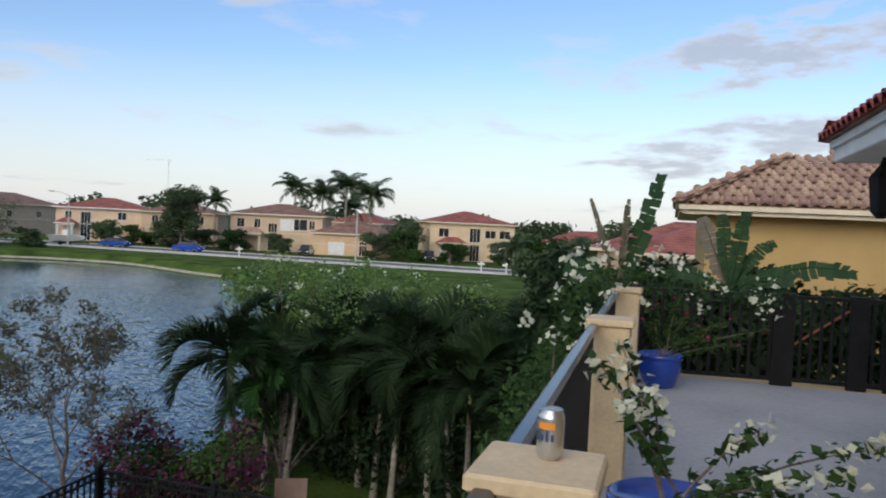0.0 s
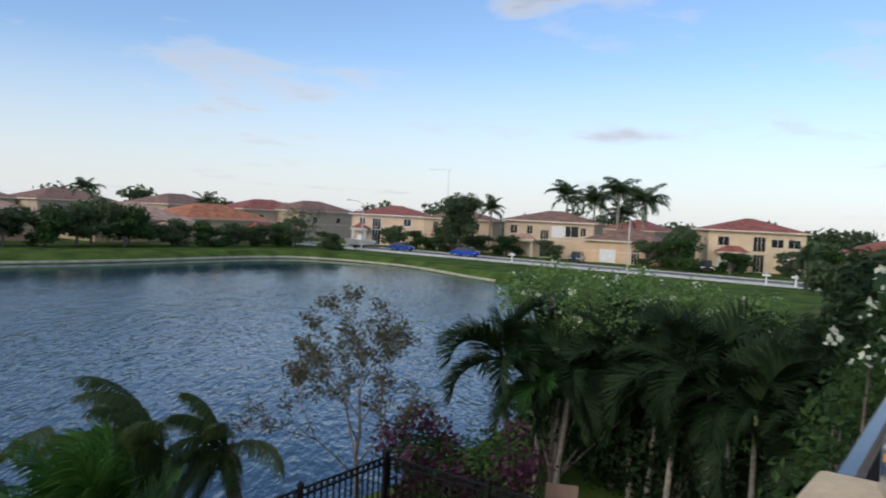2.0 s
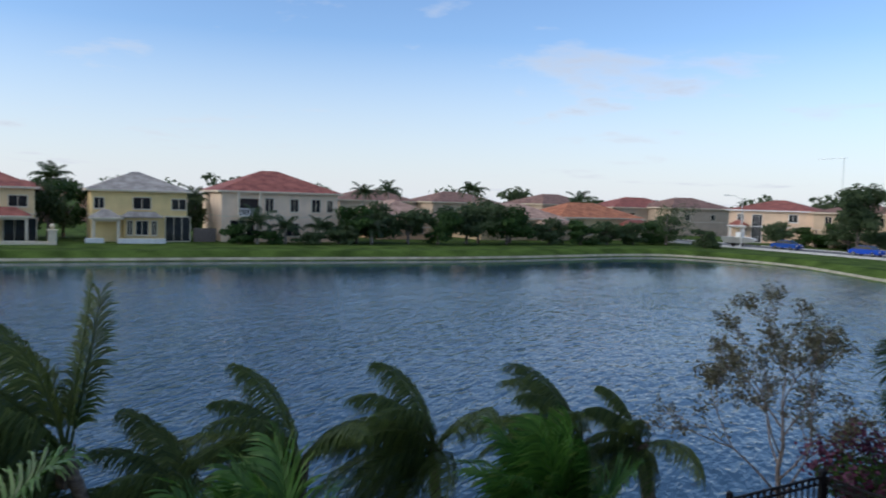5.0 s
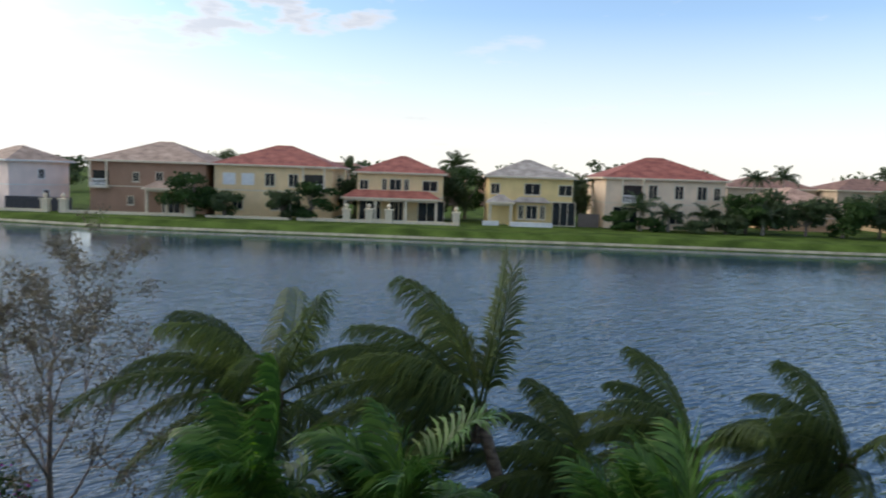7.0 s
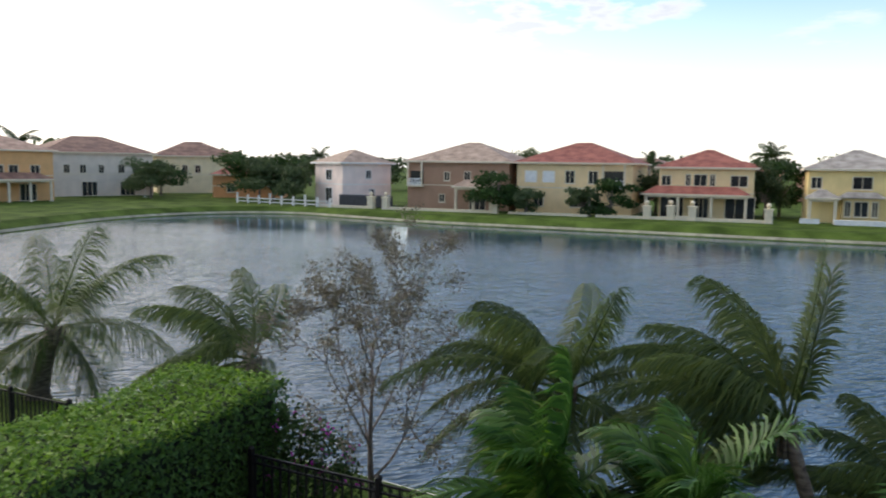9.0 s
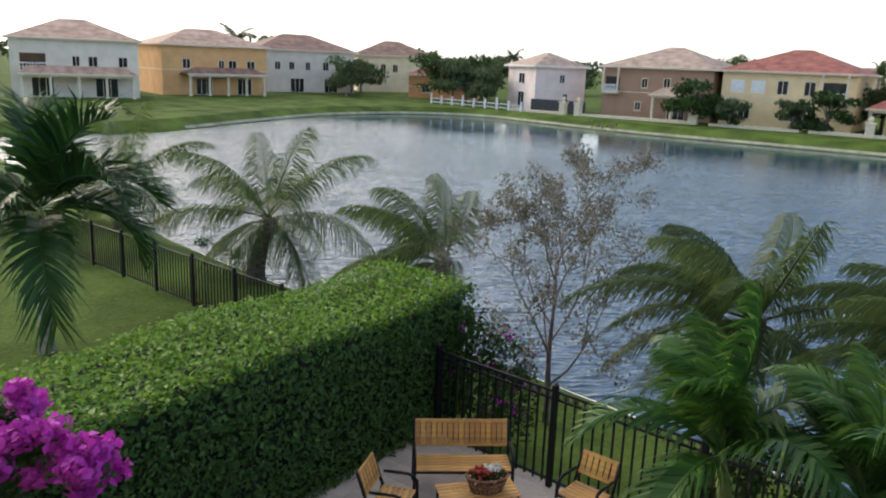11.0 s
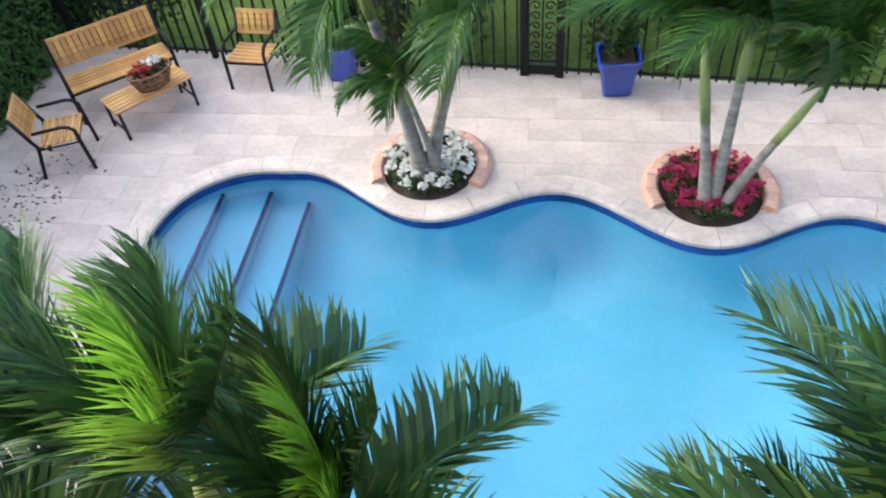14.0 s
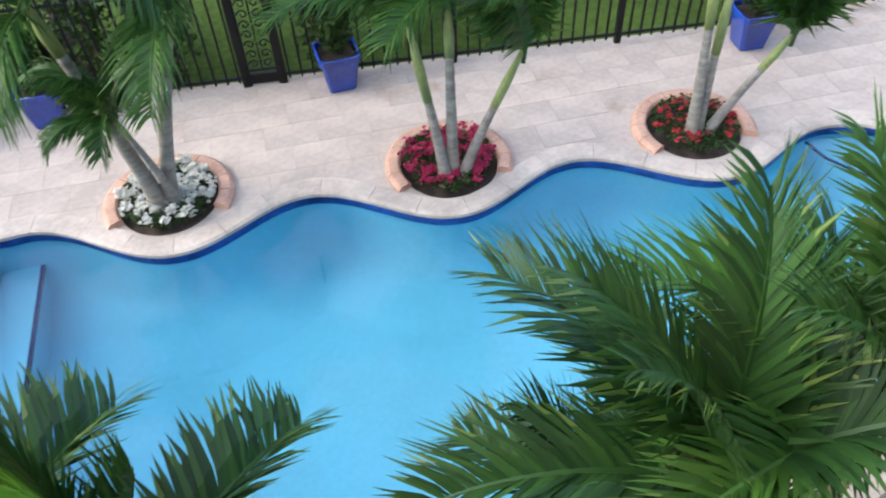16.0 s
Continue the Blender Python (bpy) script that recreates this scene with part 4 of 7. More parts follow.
part("centre_bar", MB().box(-0.010, 0.010, -0.010, 0.010, 0.231, 1.419), BLACK, gate)
for i in range(9):
    for sx in (-1, 1):
        c = Vector((sx * 0.082, 0, 0.295 + i * 0.132))
        part("scroll", MB().tube([c + Vector((math.cos(a * .55) * (0.066 - 0.004 * a) * sx, 0, math.sin(a * .55) * (0.064 - 0.004 * a))) for a in range(14)], 0.011, 4), BLACK, gate)

# ---- hedge ----
rng = np.random.default_rng(5)
hedge = thing("hedge", "tall clipped green hedge with glossy leaves beside the deck", "hedge", pose(-8.2, 4.9, 0))
HX, HY, HZ = 1.03, 4.9, 2.16
# added dark box behind the leaves, in place of the hedge's inner shade
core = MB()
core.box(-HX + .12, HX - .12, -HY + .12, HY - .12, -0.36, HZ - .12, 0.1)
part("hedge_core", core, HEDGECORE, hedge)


def hedge_points(n, face):
    u, v = rng.uniform(-1, 1, n), rng.uniform(0, 1, n)
    bulge = rng.normal(0, 0.045, n)
    if face == "front":
        p = np.stack([HX - 0.06 * (v > 0.93) + bulge, u * HY, v * HZ], 1)
        nn = np.tile([1.0, 0, 0.25], (n, 1))
    elif face == "end":
        p = np.stack([u * HX, HY + bulge, v * HZ], 1)
        nn = np.tile([0, 1.0, 0.2], (n, 1))
    elif face == "near":
        p = np.stack([u * HX, -HY + bulge, v * HZ], 1)
        nn = np.tile([0, -1.0, 0.2], (n, 1))
    else:
        w = rng.uniform(-1, 1, n)
        p = np.stack([w * HX, u * HY, HZ + bulge - 0.05 * (abs(w) > 0.9)], 1)
        nn = np.tile([0, 0, 1.0], (n, 1))
    p[:, 2] += 0.05 * np.sin(p[:, 1] * 1.7) * (p[:, 2] > 1.9)
    return p, nn


# the top takes the brighter leaf, painted as if lit
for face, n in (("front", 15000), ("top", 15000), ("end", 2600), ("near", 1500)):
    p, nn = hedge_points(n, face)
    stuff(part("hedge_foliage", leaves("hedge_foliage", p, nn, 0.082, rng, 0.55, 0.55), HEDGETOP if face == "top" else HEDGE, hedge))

# ---- deck furniture ----


def slat(mb_len, w, t):
    return MB().box(-mb_len / 2, mb_len / 2, -w / 2, w / 2, -t / 2, t / 2, 0.004).mesh("slat")


def seat_thing(name, label, cat, width, m, back_h=0.80, seat_h=0.40, depth=0.46, group=""):
    """Black metal frame with a slatted wooden seat and back and bent arms; faces local -y."""
    ob = thing(name, label, cat, m, group)
    hw = width / 2
    for sx in (-1, 1):
        x = sx * (hw + 0.012)
        part("arm_frame", MB().tube([(x, -depth / 2 - .02, 0), (x, -depth / 2 + .0, seat_h + 0.13), (x, -depth / 2 + .05, seat_h + 0.185), (x, -depth / 2 + .12, seat_h + 0.205), (x, depth / 2 - .02, seat_h + 0.19)], 0.022, 6), BLACK, ob, smooth=True)
        part("back_post", MB().tube([(x, depth / 2 + .09, 0), (x, depth / 2 - 0.01, seat_h), (x, depth / 2 + .03, seat_h + .1), (x, depth / 2 + .14, back_h)], 0.022, 6), BLACK, ob, smooth=True)
        part("side_rail", MB().tube([(x, -depth / 2, seat_h - .03), (x, depth / 2, seat_h - .03)], 0.012, 5), BLACK, ob)
    for y in (-depth / 2 + .02, depth / 2 - .03):
        part("seat_rail", MB().box(-hw, hw, y - .012, y + .012, seat_h - .045, seat_h - .02), BLACK, ob)
    tilt = math.degrees(math.atan2(0.11, back_h - seat_h - .1))
    sm = slat(width, 0.062, 0.018)
    sm.materials.append(WOOD)
    for i in range(6):
        o = new("seat_slat", sm)
        o.parent, o.matrix_basis = ob, pose(0, -depth / 2 + 0.035 + i * 0.075, seat_h)
    n = max(5, int(width / 0.075))
    bh = back_h - seat_h - 0.13
    bs = MB().box(-0.033, 0.033, -.009, .009, 0, bh, 0.004).mesh("back_slat")
    bs.materials.append(WOOD)
    back = part("backrest", MB().box(-hw, hw, -.011, .011, -0.02, 0.03, 0.004).box(-hw, hw, -.011, .011, bh - .03, bh + .02, 0.004), WOOD, ob, at=pose(0, depth / 2 + .035, seat_h + .13, -tilt, 0, 0))
    for i in range(n):
        o = new("back_slat", bs)
        o.parent, o.matrix_basis = back, pose(-hw + width * (i + 0.5) / n, -0.008, 0)
    return ob


seat_thing("garden_bench", "varnished pine slat bench with a black metal frame before the hedge", "bench", 1.28, pose(-5.76, 7.54, 0, 0, 0, 40), 0.90, 0.44)
seat_thing("garden_chair", "varnished pine slat armchair with a black metal frame by the fence", "chair", 0.52, pose(-4.14, 7.95, 0, 0, 0, -4), 0.80, 0.40, group="chairs round the coffee table")
seat_thing("garden_chair", "slatted armchair with a black metal frame beside the hedge", "chair", 0.52, pose(-5.93, 6.28, 0, 0, 0, 112), 0.86, 0.43, group="chairs round the coffee table")

table = thing("coffee_table", "low pine slat coffee table with black metal legs", "table", pose(-5.24, 7.14, 0, 0, 0, 50))
tm = slat(1.02, 0.068, 0.02)
tm.materials.append(WOOD)
for i in range(6):
    o = new("top_slat", tm)
    o.parent, o.matrix_basis = table, pose(0, -0.19 + i * 0.076, 0.40)
for x in (-0.47, 0.47):
    part("end_rail", MB().box(x - .013, x + .013, -0.22, 0.22, 0.362, 0.388), BLACK, table)
    part("stretcher", MB().box(x - .01, x + .01, -0.20, 0.20, 0.12, 0.14), BLACK, table)
    for y in (-0.21, 0.21):
        part("leg", MB().tube([(x, y, 0), (x, y, 0.37)], 0.019, 6), BLACK, table)

basket = thing("flower_basket", "dark wicker basket of red and white flowers on the coffee table", "basket", pose(-5.16, 7.22, 0.411, 0, 0, 50))
wk = MB()
for i in range(22):
    a = 2 * math.pi * i / 22
    wk.tube([(0.15 * math.cos(a), 0.10 * math.sin(a), 0), (0.21 * math.cos(a), 0.14 * math.sin(a), 0.16)], 0.008, 4)
for h in (0.0, 0.05, 0.10, 0.16):
    k = 0.15 + 0.06 * h / 0.16
    wk.tube([(k * math.cos(a * math.pi / 10), k * .667 * math.sin(a * math.pi / 10), h) for a in range(21)], 0.012, 5, False)
part("basket_weave", wk, WICKER, basket)
basket.scale = (1.3, 1.3, 1.3)
rng = np.random.default_rng(9)
p, d = blob_points(rng, [(0, 0, .15, .18, .12, .08)], 420, 0.1)
part("basket_foliage", leaves("basket_foliage", p, d, 0.05, rng), SHRUB, basket)
p, d = blob_points(rng, [(-.05, 0, .20, .12, .09, .05)], 120, 0.2)
part("red_bloom", leaves("red_bloom", p, d, 0.045, rng, 0.9), REDFL, basket)
p, d = blob_points(rng, [(.05, 0, .23, .10, .06, .03)], 80, 0.2)
part("white_bloom", leaves("white_bloom", p, d, 0.045, rng, 0.9), WHITEFL, basket)

# blue square planters with clipped shrubs
POTS = [(0.40, 7.80, 4, 0.9), (-3.02, 8.06, 0, 0.8), (5.45, 7.22, -3, 0.9), (-6.22, 4.30, 28, 0.8)]
for i, (x, y, yaw, hh) in enumerate(POTS):
    rng = np.random.default_rng(70 + i)
    po = thing("planter", "tapered square cobalt-blue glazed planter with a leafy shrub" + (" by the hedge" if i == 3 else " against the fence"), "planter", pose(x, y, 0, 0, 0, yaw), "blue planters on the deck")
    part("pot", MB().lathe([(0.15, 0), (0.165, 0.015), (0.225, 0.42), (0.25, 0.425), (0.252, 0.50), (0.24, 0.505), (0.22, 0.50), (0.21, 0.40)], 32, sq=0.93), BLUE, po, smooth=False)
    part("soil", MB().box(-0.2, 0.2, -0.2, 0.2, 0.38, 0.44), SOIL, po)
    p, d = blob_points(rng, [(0, 0, .75, .20, .20, .30), (0.05, 0.02, 1.0, .15, .15, .22)], 1500, 0.3)
    part("plant", leaves("plant", p, d, 0.075, rng, 0.45), SHRUB, po)
    part("plant_stem", MB().tube([(0, 0, 0.4), (0.01, 0.01, 0.9)], [0.02, 0.01], 5), BARK, po)

# ---- travertine pavers of the pool deck, one by one ----


def inside(p, loop):
    c = False
    for i in range(len(loop)):
        (ax, ay), (bx, by) = loop[i - 1][:2], loop[i][:2]
        if (ay > p[1]) != (by > p[1]) and p[0] < (bx - ax) * (p[1] - ay) / (by - ay) + ax:
            c = not c
    return c


paver_mesh = MB().box(-0.2982, 0.2982, -0.1982, 0.1982, -0.004, 0.004, 0.0025).mesh("paver")
paver_mesh.materials.append(TRAVERTINE)
keep_off = [coping_out] + [ellipse(b, 0.19) for b in BEDS]
rng_p = random.Random(12)
laid = 0
for r in range(21, 5, -1):
    for c in range(-13, 15):
        x, y = c * 0.6 + (0.0 if r % 2 == 0 else 0.3), r * 0.4 + 0.2
        spots = [(x + dx * 0.3, y + dy * 0.2) for dx in (-1, 0, 1) for dy in (-1, 0, 1)]
        if laid < 300 and all(inside(q, DECK) for q in spots) and not any(inside(q, lp) for q in spots for lp in keep_off):
            o = new("paver", paver_mesh)
            o.parent = deck
            o.matrix_basis = pose(x, y, rng_p.uniform(-0.001, 0.001), rng_p.uniform(-.12, .12), rng_p.uniform(-.12, .12), 180 * rng_p.randrange(2))
            laid += 1

rng = np.random.default_rng(77)
lit_p = np.stack([rng.normal(-6.15, 0.28, 170), rng.normal(5.5, 0.55, 170), np.full(170, 0.012)], 1)
litter = part("leaf_litter", leaves("leaf_litter", lit_p, np.tile([0, 0, 1.0], (170, 1)), 0.055, rng, 0.5), DRYLEAF)
tagged(litter, "scatter of dry brown leaves on the deck by the hedge", "leaf litter", kind="stuff")

# ---- palms in the beds and before the house ----
BEDPALM = "slender grey-trunked palm in a planting bed by the pool"
for n, (bx, by, tops) in enumerate(((-1.62, 6.12, ((-2.02, 6.16, 1.95, .5, .95), (-1.15, 6.36, 1.8, .5, .95), (-1.72, 6.02, 1.08, .24, .58))),
                                    (1.31, 5.74, ((1.11, 5.94, 0.97, .78, 1.0), (1.36, 6.0, 1.40, .48, 1.0), (1.80, 5.94, 0.75, .62, 1.0))),
                                    (4.05, 5.70, ((4.03, 5.95, 1.25, .65, 1.1), (4.16, 5.92, 0.95, .75, 1.0), (4.82, 5.98, 0.58, .50, 1.0))))):
    for i, (tx, ty, tz, sh, sc) in enumerate(tops):
        palm(BEDPALM, bx + (i - 1) * 0.09, by + 0.05 * (i % 2), 0.0, (tx, ty, tz), "adon", (10, 10, 6)[i] if n == 0 else 9, sc, (0.068, 0.066, 0.036)[i] if n == 0 else (0.056, 0.056, 0.052)[i],
             seed=31 * n + i + 3, shaft=sh, spear=0.8 if i == 0 and n == 0 else 0.0, sweep=0.3, sweep_to=0, group="palms in the pool beds", bands=(0, 0, 1, 1) if n == 0 and i == 2 else (4, 0, 0, 1, 1, 2) if n == 0 else (4, 0, 4, 0, 1), windy=(0.30, 0.60, 2.4, 0.5) if n == 0 else (0.35, 0.45, 1.45, 0.4), mat_leaf=ADONMID)
HOUSEPALM = "broad-crowned palm planted between house and pool"
for i, (bx, by, tp, sc, nf, sp) in enumerate(((-1.85, 1.15, (-1.85, 1.3, 1.92), 0.84, 10, True), (-1.2, 1.05, (-1.22, 1.2, 1.6), 0.78, 10, True), (-2.3, 1.3, (-2.65, 1.5, 1.72), 0.78, 8, False),
                                              (2.05, 1.0, (2.25, 1.15, 1.9), 0.92, 13, False), (1.7, 0.95, (1.5, 1.1, 1.8), 0.92, 11, False), (2.5, 1.05, (2.85, 1.15, 1.65), 0.82, 10, False), (1.0, 1.0, (1.05, 1.2, 1.0), 0.74, 9, False), (-3.2, 0.95, (-3.25, 1.05, 1.0), 0.85, 10, False))):
    palm(HOUSEPALM, bx, by, 0.0, tp, "adon", nf, sc, 0.07, seed=200 + i, shaft=0.45, spear=1.45 if sp else 0.0, sweep_to=6, group="palms before the house", bands=(0, 0, 1, 1, 2, 3), skip=-90, windy=(0.70, 0.20, 1.15, 0.28), mat_leaf=ADONMID if i in (3, 5) else None)
    # each stands in its own gap of the deck
# ---- coconut palms and small trees on the lake lawn ----
COC = "wind-blown coconut palm on the lake lawn"
for i, (x, y, tp, ln, nf, rd, blow, flag) in enumerate((
        (-25.3, 14.6, (-25.3, 14.7, 1.2), 3.2, 14, 0.22, 0.35, 0), (-16.9, 13.4, (-16.5, 13.6, 1.4), 3.5, 17, 0.2, 0.3, 0), (-9.9, 12.4, (-9.8, 12.5, 1.6), 2.7, 17, 0.14, 0.9, 0),
        (-3.2, 10.4, (-2.95, 10.5, 2.35), 2.3, 20, 0.10, 0.75, 0), (0.62, 9.25, (-0.15, 9.6, 2.55), 2.2, 20, 0.085, 1.15, 2), (1.5, 9.8, (1.35, 9.9, 1.45), 1.75, 17, 0.085, 1.1, 0), (2.9, 10.4, (2.9, 10.5, 1.75), 1.8, 18, 0.09, 1.0, 0),
        (5.1, 10.5, (5.05, 10.5, 1.7), 2.05, 18, 0.09, 1.2, 0), (7.9, 10.4, (7.8, 10.4, 1.5), 1.95, 17, 0.09, 1.2, 0), (9.3, 10.2, (9.0, 10.3, 1.35), 1.5, 13, 0.12, 1.0, 0))):
    coconut(COC, x, y, GROUND_Z - 0.05, tp, ln, nf, rd, 60 + i, blow, flag, "coconut palms by the lake")
palm("pale-trunked palm with broad drooping fronds on the next lawn", -15.65, 6.95, GROUND_Z - 0.05, (-15.6, 7.0, 2.3), "adon", 11, 1.7, 0.12, seed=91, shaft=0.4)


def bare_tree(label, x, y, z, height, seed, count=700, leafm=None, lsize=0.10, fork=0.4):
    """A slim tree with many fine limbs and few leaves."""
    rng = random.Random(seed)
    ob = thing("small_tree", label, "tree", pose(x, y, z))
    tips = []
    limbs = MB()

    def grow(p, d, ln, r, depth):
        q = p + d * ln * 0.5 + Vector((rng.uniform(-1, 1), rng.uniform(-1, 1), 0)) * ln * 0.05
        e = q + (d + Vector((rng.uniform(-.25, .25), rng.uniform(-.25, .25), 0.12))).normalized() * ln * 0.5
        limbs.tube([p, q, e], [r, r * 0.8, r * 0.6], 5 if depth < 2 else 4)
        if depth >= 4:
            tips.append(e), tips.append(q)
            return
        if depth > 1:
            tips.append(q)
        for _ in range(3 if depth < 3 else 3):
            a, b = rng.uniform(0, 6.283), rng.uniform(0.30, 0.75)
            o = d.orthogonal().normalized()
            nd = (d * math.cos(b) + (Matrix.Rotation(a, 3, d) @ o) * math.sin(b)).normalized()
            grow(e, nd, ln * rng.uniform(0.55, 0.78), r * 0.58, depth + 1)

    lead = [Vector((0.03 * math.sin(k * 1.7), 0.03 * math.cos(k * 2.3), -.05 + height * 0.62 * k / 6)) for k in range(7)]
    part("trunk", MB().tube(lead, [0.065 - 0.008 * k for k in range(7)], 8), BARK, ob, smooth=True)
    for k in range(9):                 # limbs leave the leader all the way up, the lowest ones longest
        u = k / 8
        a = k * 2.4 + rng.uniform(-.4, .4)
        rise = 0.75 + 0.6 * u
        p = lead[0].lerp(lead[-1], (fork + (1 - fork) * u))
        grow(p, Vector((math.cos(a) * .8, math.sin(a) * .8, rise)).normalized(), height * (0.27 - 0.07 * u), 0.026 - 0.010 * u, 1)
    stuff(part("branchwork", limbs, BARK, ob))
    r2 = np.random.default_rng(seed)
    pick = r2.integers(0, len(tips), count)
    pos = np.array([tuple(t) for t in tips])[pick] + r2.normal(0, 0.07, (count, 3))
    stuff(part("foliage", leaves("foliage", pos, r2.normal(0, 1, (count, 3)), lsize, r2, 0.45), leafm or SPARSE, ob, "sparse brownish-green leaves"))
    return ob


bare_tree("half-bare slender tree on the lake lawn beyond the fence", -6.25, 10.8, GROUND_Z, 4.7, 4, 9000, lsize=0.065, fork=0.25)
bare_tree("half-bare tree with brownish leaves near the fence corner", 11.45, 9.35, GROUND_Z, 4.1, 11, 5200, lsize=0.09, fork=0.22, leafm=BROWNLEAF)

# shrubs about the deck
shrub("magenta bougainvillea spilling over the hedge", -7.3, 2.0, 0, [(0.3, 0, 2.68, .4, .25, .3), (.55, .1, 2.72, .4, .25, .2), (.9, 0.15, 2.67, .4, .25, .15), (1.3, 0.3, 2.62, .34, .2, .12), (1.62, 0.35, 2.6, .22, .15, .09), (.5, .1, 2.3, .5, .3, .35)], 2200, 0.075, SHRUB, 21, "bougainvillea", 3, MAGENTA, 0.085, 3000, fl_label="magenta bracts")
shrub("dark leafy shrub between hedge and house", -6.6, 2.1, 0, [(-.3, 0, .8, .6, .5, .8), (.1, 0, 1.5, .5, .4, .6), (-.4, 0, 2.0, .45, .35, .4), (.35, .1, .8, .45, .4, .7)], 3000, 0.085, SHRUB, 26)
shrub("low green shrub with pink blossoms at the hedge's end", -6.75, 9.6, GROUND_Z, [(-.2, 0, 1.7, .55, .5, .5), (.25, .1, 1.5, .5, .4, .5), (.6, .2, 1.25, .3, .25, .2), (-.1, 0, .7, .7, .5, .6), (.5, 0, .7, .5, .4, .6)], 2600, 0.09, SHRUB, 22, "bougainvillea", 5, MAGENTA, 0.06, 160)
shrub("leafy shrub growing through the fence", -2.55, 8.75, GROUND_Z, [(0, 0, .9, .45, .35, .7), (.2, .1, 1.5, .35, .3, .4)], 1100, 0.10, SHRUB, 23)
shrub("light green shrub growing up the pool fence", -1.6, 8.75, GROUND_Z, [(0, 0, .9, .4, .3, .7), (-.15, .1, 1.5, .3, .25, .4)], 900, 0.10, SHRUB, 27)
shrub("leafy shrub beside the ornamental gate panel", 0.35, 8.45, GROUND_Z, [(0, 0, .9, .4, .25, .7), (.25, .1, 1.6, .35, .25, .5)], 1100, 0.10, SHRUB, 28)
shrub("dark bougainvillea with purple bracts at the fence corner", 11.5, 7.4, GROUND_Z, [(0, 0, 1.0, .9, .9, .9), (.4, -.9, 1.4, .9, .9, .8), (-.2, .4, 1.7, .6, .6, .4)], 4200, 0.11, SHRUB, 24, "bougainvillea", 6, PURPLE, 0.085, 3000, fl_label="dull purple bracts", fl_spread=.42)

# dense planting at the far end of the yard
DARKP = "tall palm in the dense planting at the yard's end"
for i, (x, y, top_z, sc) in enumerate(((15.0, 8.0, 2.15, 1.5), (14.8, 7.2, 1.6, 1.2), (16.8, 7.8, 1.9, 1.4), (15.0, 4.4, 2.3, 1.4), (15.3, 3.7, 2.5, 1.4), (16.2, 5.6, 2.2, 1.4), (14.2, 2.6, 2.0, 1.3),
                                       (17.0, 2.2, 2.2, 1.4), (15.6, 1.2, 2.3, 1.3), (13.6, 1.0, 1.9, 1.2), (18.0, 6.4, 2.2, 1.3), (17.6, 0.6, 2.4, 1.3), (15.2, 6.9, 1.9, 1.2), (15.6, 5.0, 2.0, 1.3), (14.6, 3.0, 2.1, 1.3), (15.9, 2.6, 2.4, 1.3))):
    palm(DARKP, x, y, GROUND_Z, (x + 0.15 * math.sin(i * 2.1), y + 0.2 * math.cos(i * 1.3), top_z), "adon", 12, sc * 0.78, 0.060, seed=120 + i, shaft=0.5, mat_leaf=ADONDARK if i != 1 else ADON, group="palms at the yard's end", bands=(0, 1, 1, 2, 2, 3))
for i, (x, y, r, h, n) in enumerate(((17.8, 3.8, 1.7, 2.5, 3200), (18.4, 1.2, 1.6, 2.6, 2800), (16.4, 0.2, 1.2, 2.4, 2000), (19.0, 6.0, 1.6, 2.2, 2600), (17.6, 8.2, 1.2, 2.1, 1800), (12.8, 1.2, .9, 1.5, 1200), (17.4, 6.9, 1.0, 1.6, 1600), (16.6, 6.2, 1.0, 1.9, 1800), (16.0, 4.6, 1.1, 1.9, 1800), (15.0, 2.6, 1.1, 1.8, 1800))):
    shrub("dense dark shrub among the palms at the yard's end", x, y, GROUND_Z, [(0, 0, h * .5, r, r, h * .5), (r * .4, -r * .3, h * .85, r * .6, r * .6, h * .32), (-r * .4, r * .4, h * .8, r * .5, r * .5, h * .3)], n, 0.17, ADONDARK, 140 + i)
shrub("tall shrub with white blossoms rising above the palms", 19.4, 8.9, GROUND_Z, [(0, 0, 3.2, 1.0, 1.2, 1.3), (-.5, .9, 4.0, .7, .8, .7), (.3, -1.2, 3.9, .8, .8, .8)], 2600, 0.13, ADON, 160, "flowering_tree", 8, CREAMFL, 0.11, 260, shell=0.2)
shrub("feathery light-green shrub with white blossoms above the palms", 16.0, 7.4, GROUND_Z, [(0, 1.2, 4.25, .5, .6, .6), (0, .3, 4.7, .5, .6, .5), (0, -.7, 4.45, .5, .6, .55), (0.2, -1.7, 4.7, .5, .5, .5), (0.2, -2.9, 4.5, .5, .7, .5), (0.3, -4.2, 4.4, .5, .7, .4), (0, -.5, 3.6, .6, 2.2, .9)], 4600, 0.10, FEATHER, 161, "shrub", 9, CREAMFL, 0.07, 200, shell=0.2)

for i, (x, y) in enumerate(((12.16, 6.2), (12.5, 5.42))):
    lo = thing("sun_lounger", "tan sling sun lounger with a raised back", "sun lounger", pose(x, y, GROUND_Z, 0, 0, -66), "sun loungers")
    part("backrest", MB().box(-0.30, 0.30, -.015, .015, 0, 0.82, 0.01), mat("tan_sling", (0.34, 0.22, 0.15), 0.8, 0.08, 5, 60), lo, "tan sling", at=pose(0, 0.3, 0.38, -22, 0, 0))
    part("sling_bed", MB().box(-0.30, 0.30, -1.2, 0.3, 0.33, 0.36, 0.01), mat("tan_sling", (0.34, 0.22, 0.15), 0.8, 0.08, 5, 60), lo)
    for sx in (-.28, .28):
        for yy in (-1.1, 0.2):
            part("leg", MB().tube([(sx, yy, 0), (sx, yy, 0.34)], 0.018, 6), BLACK, lo)

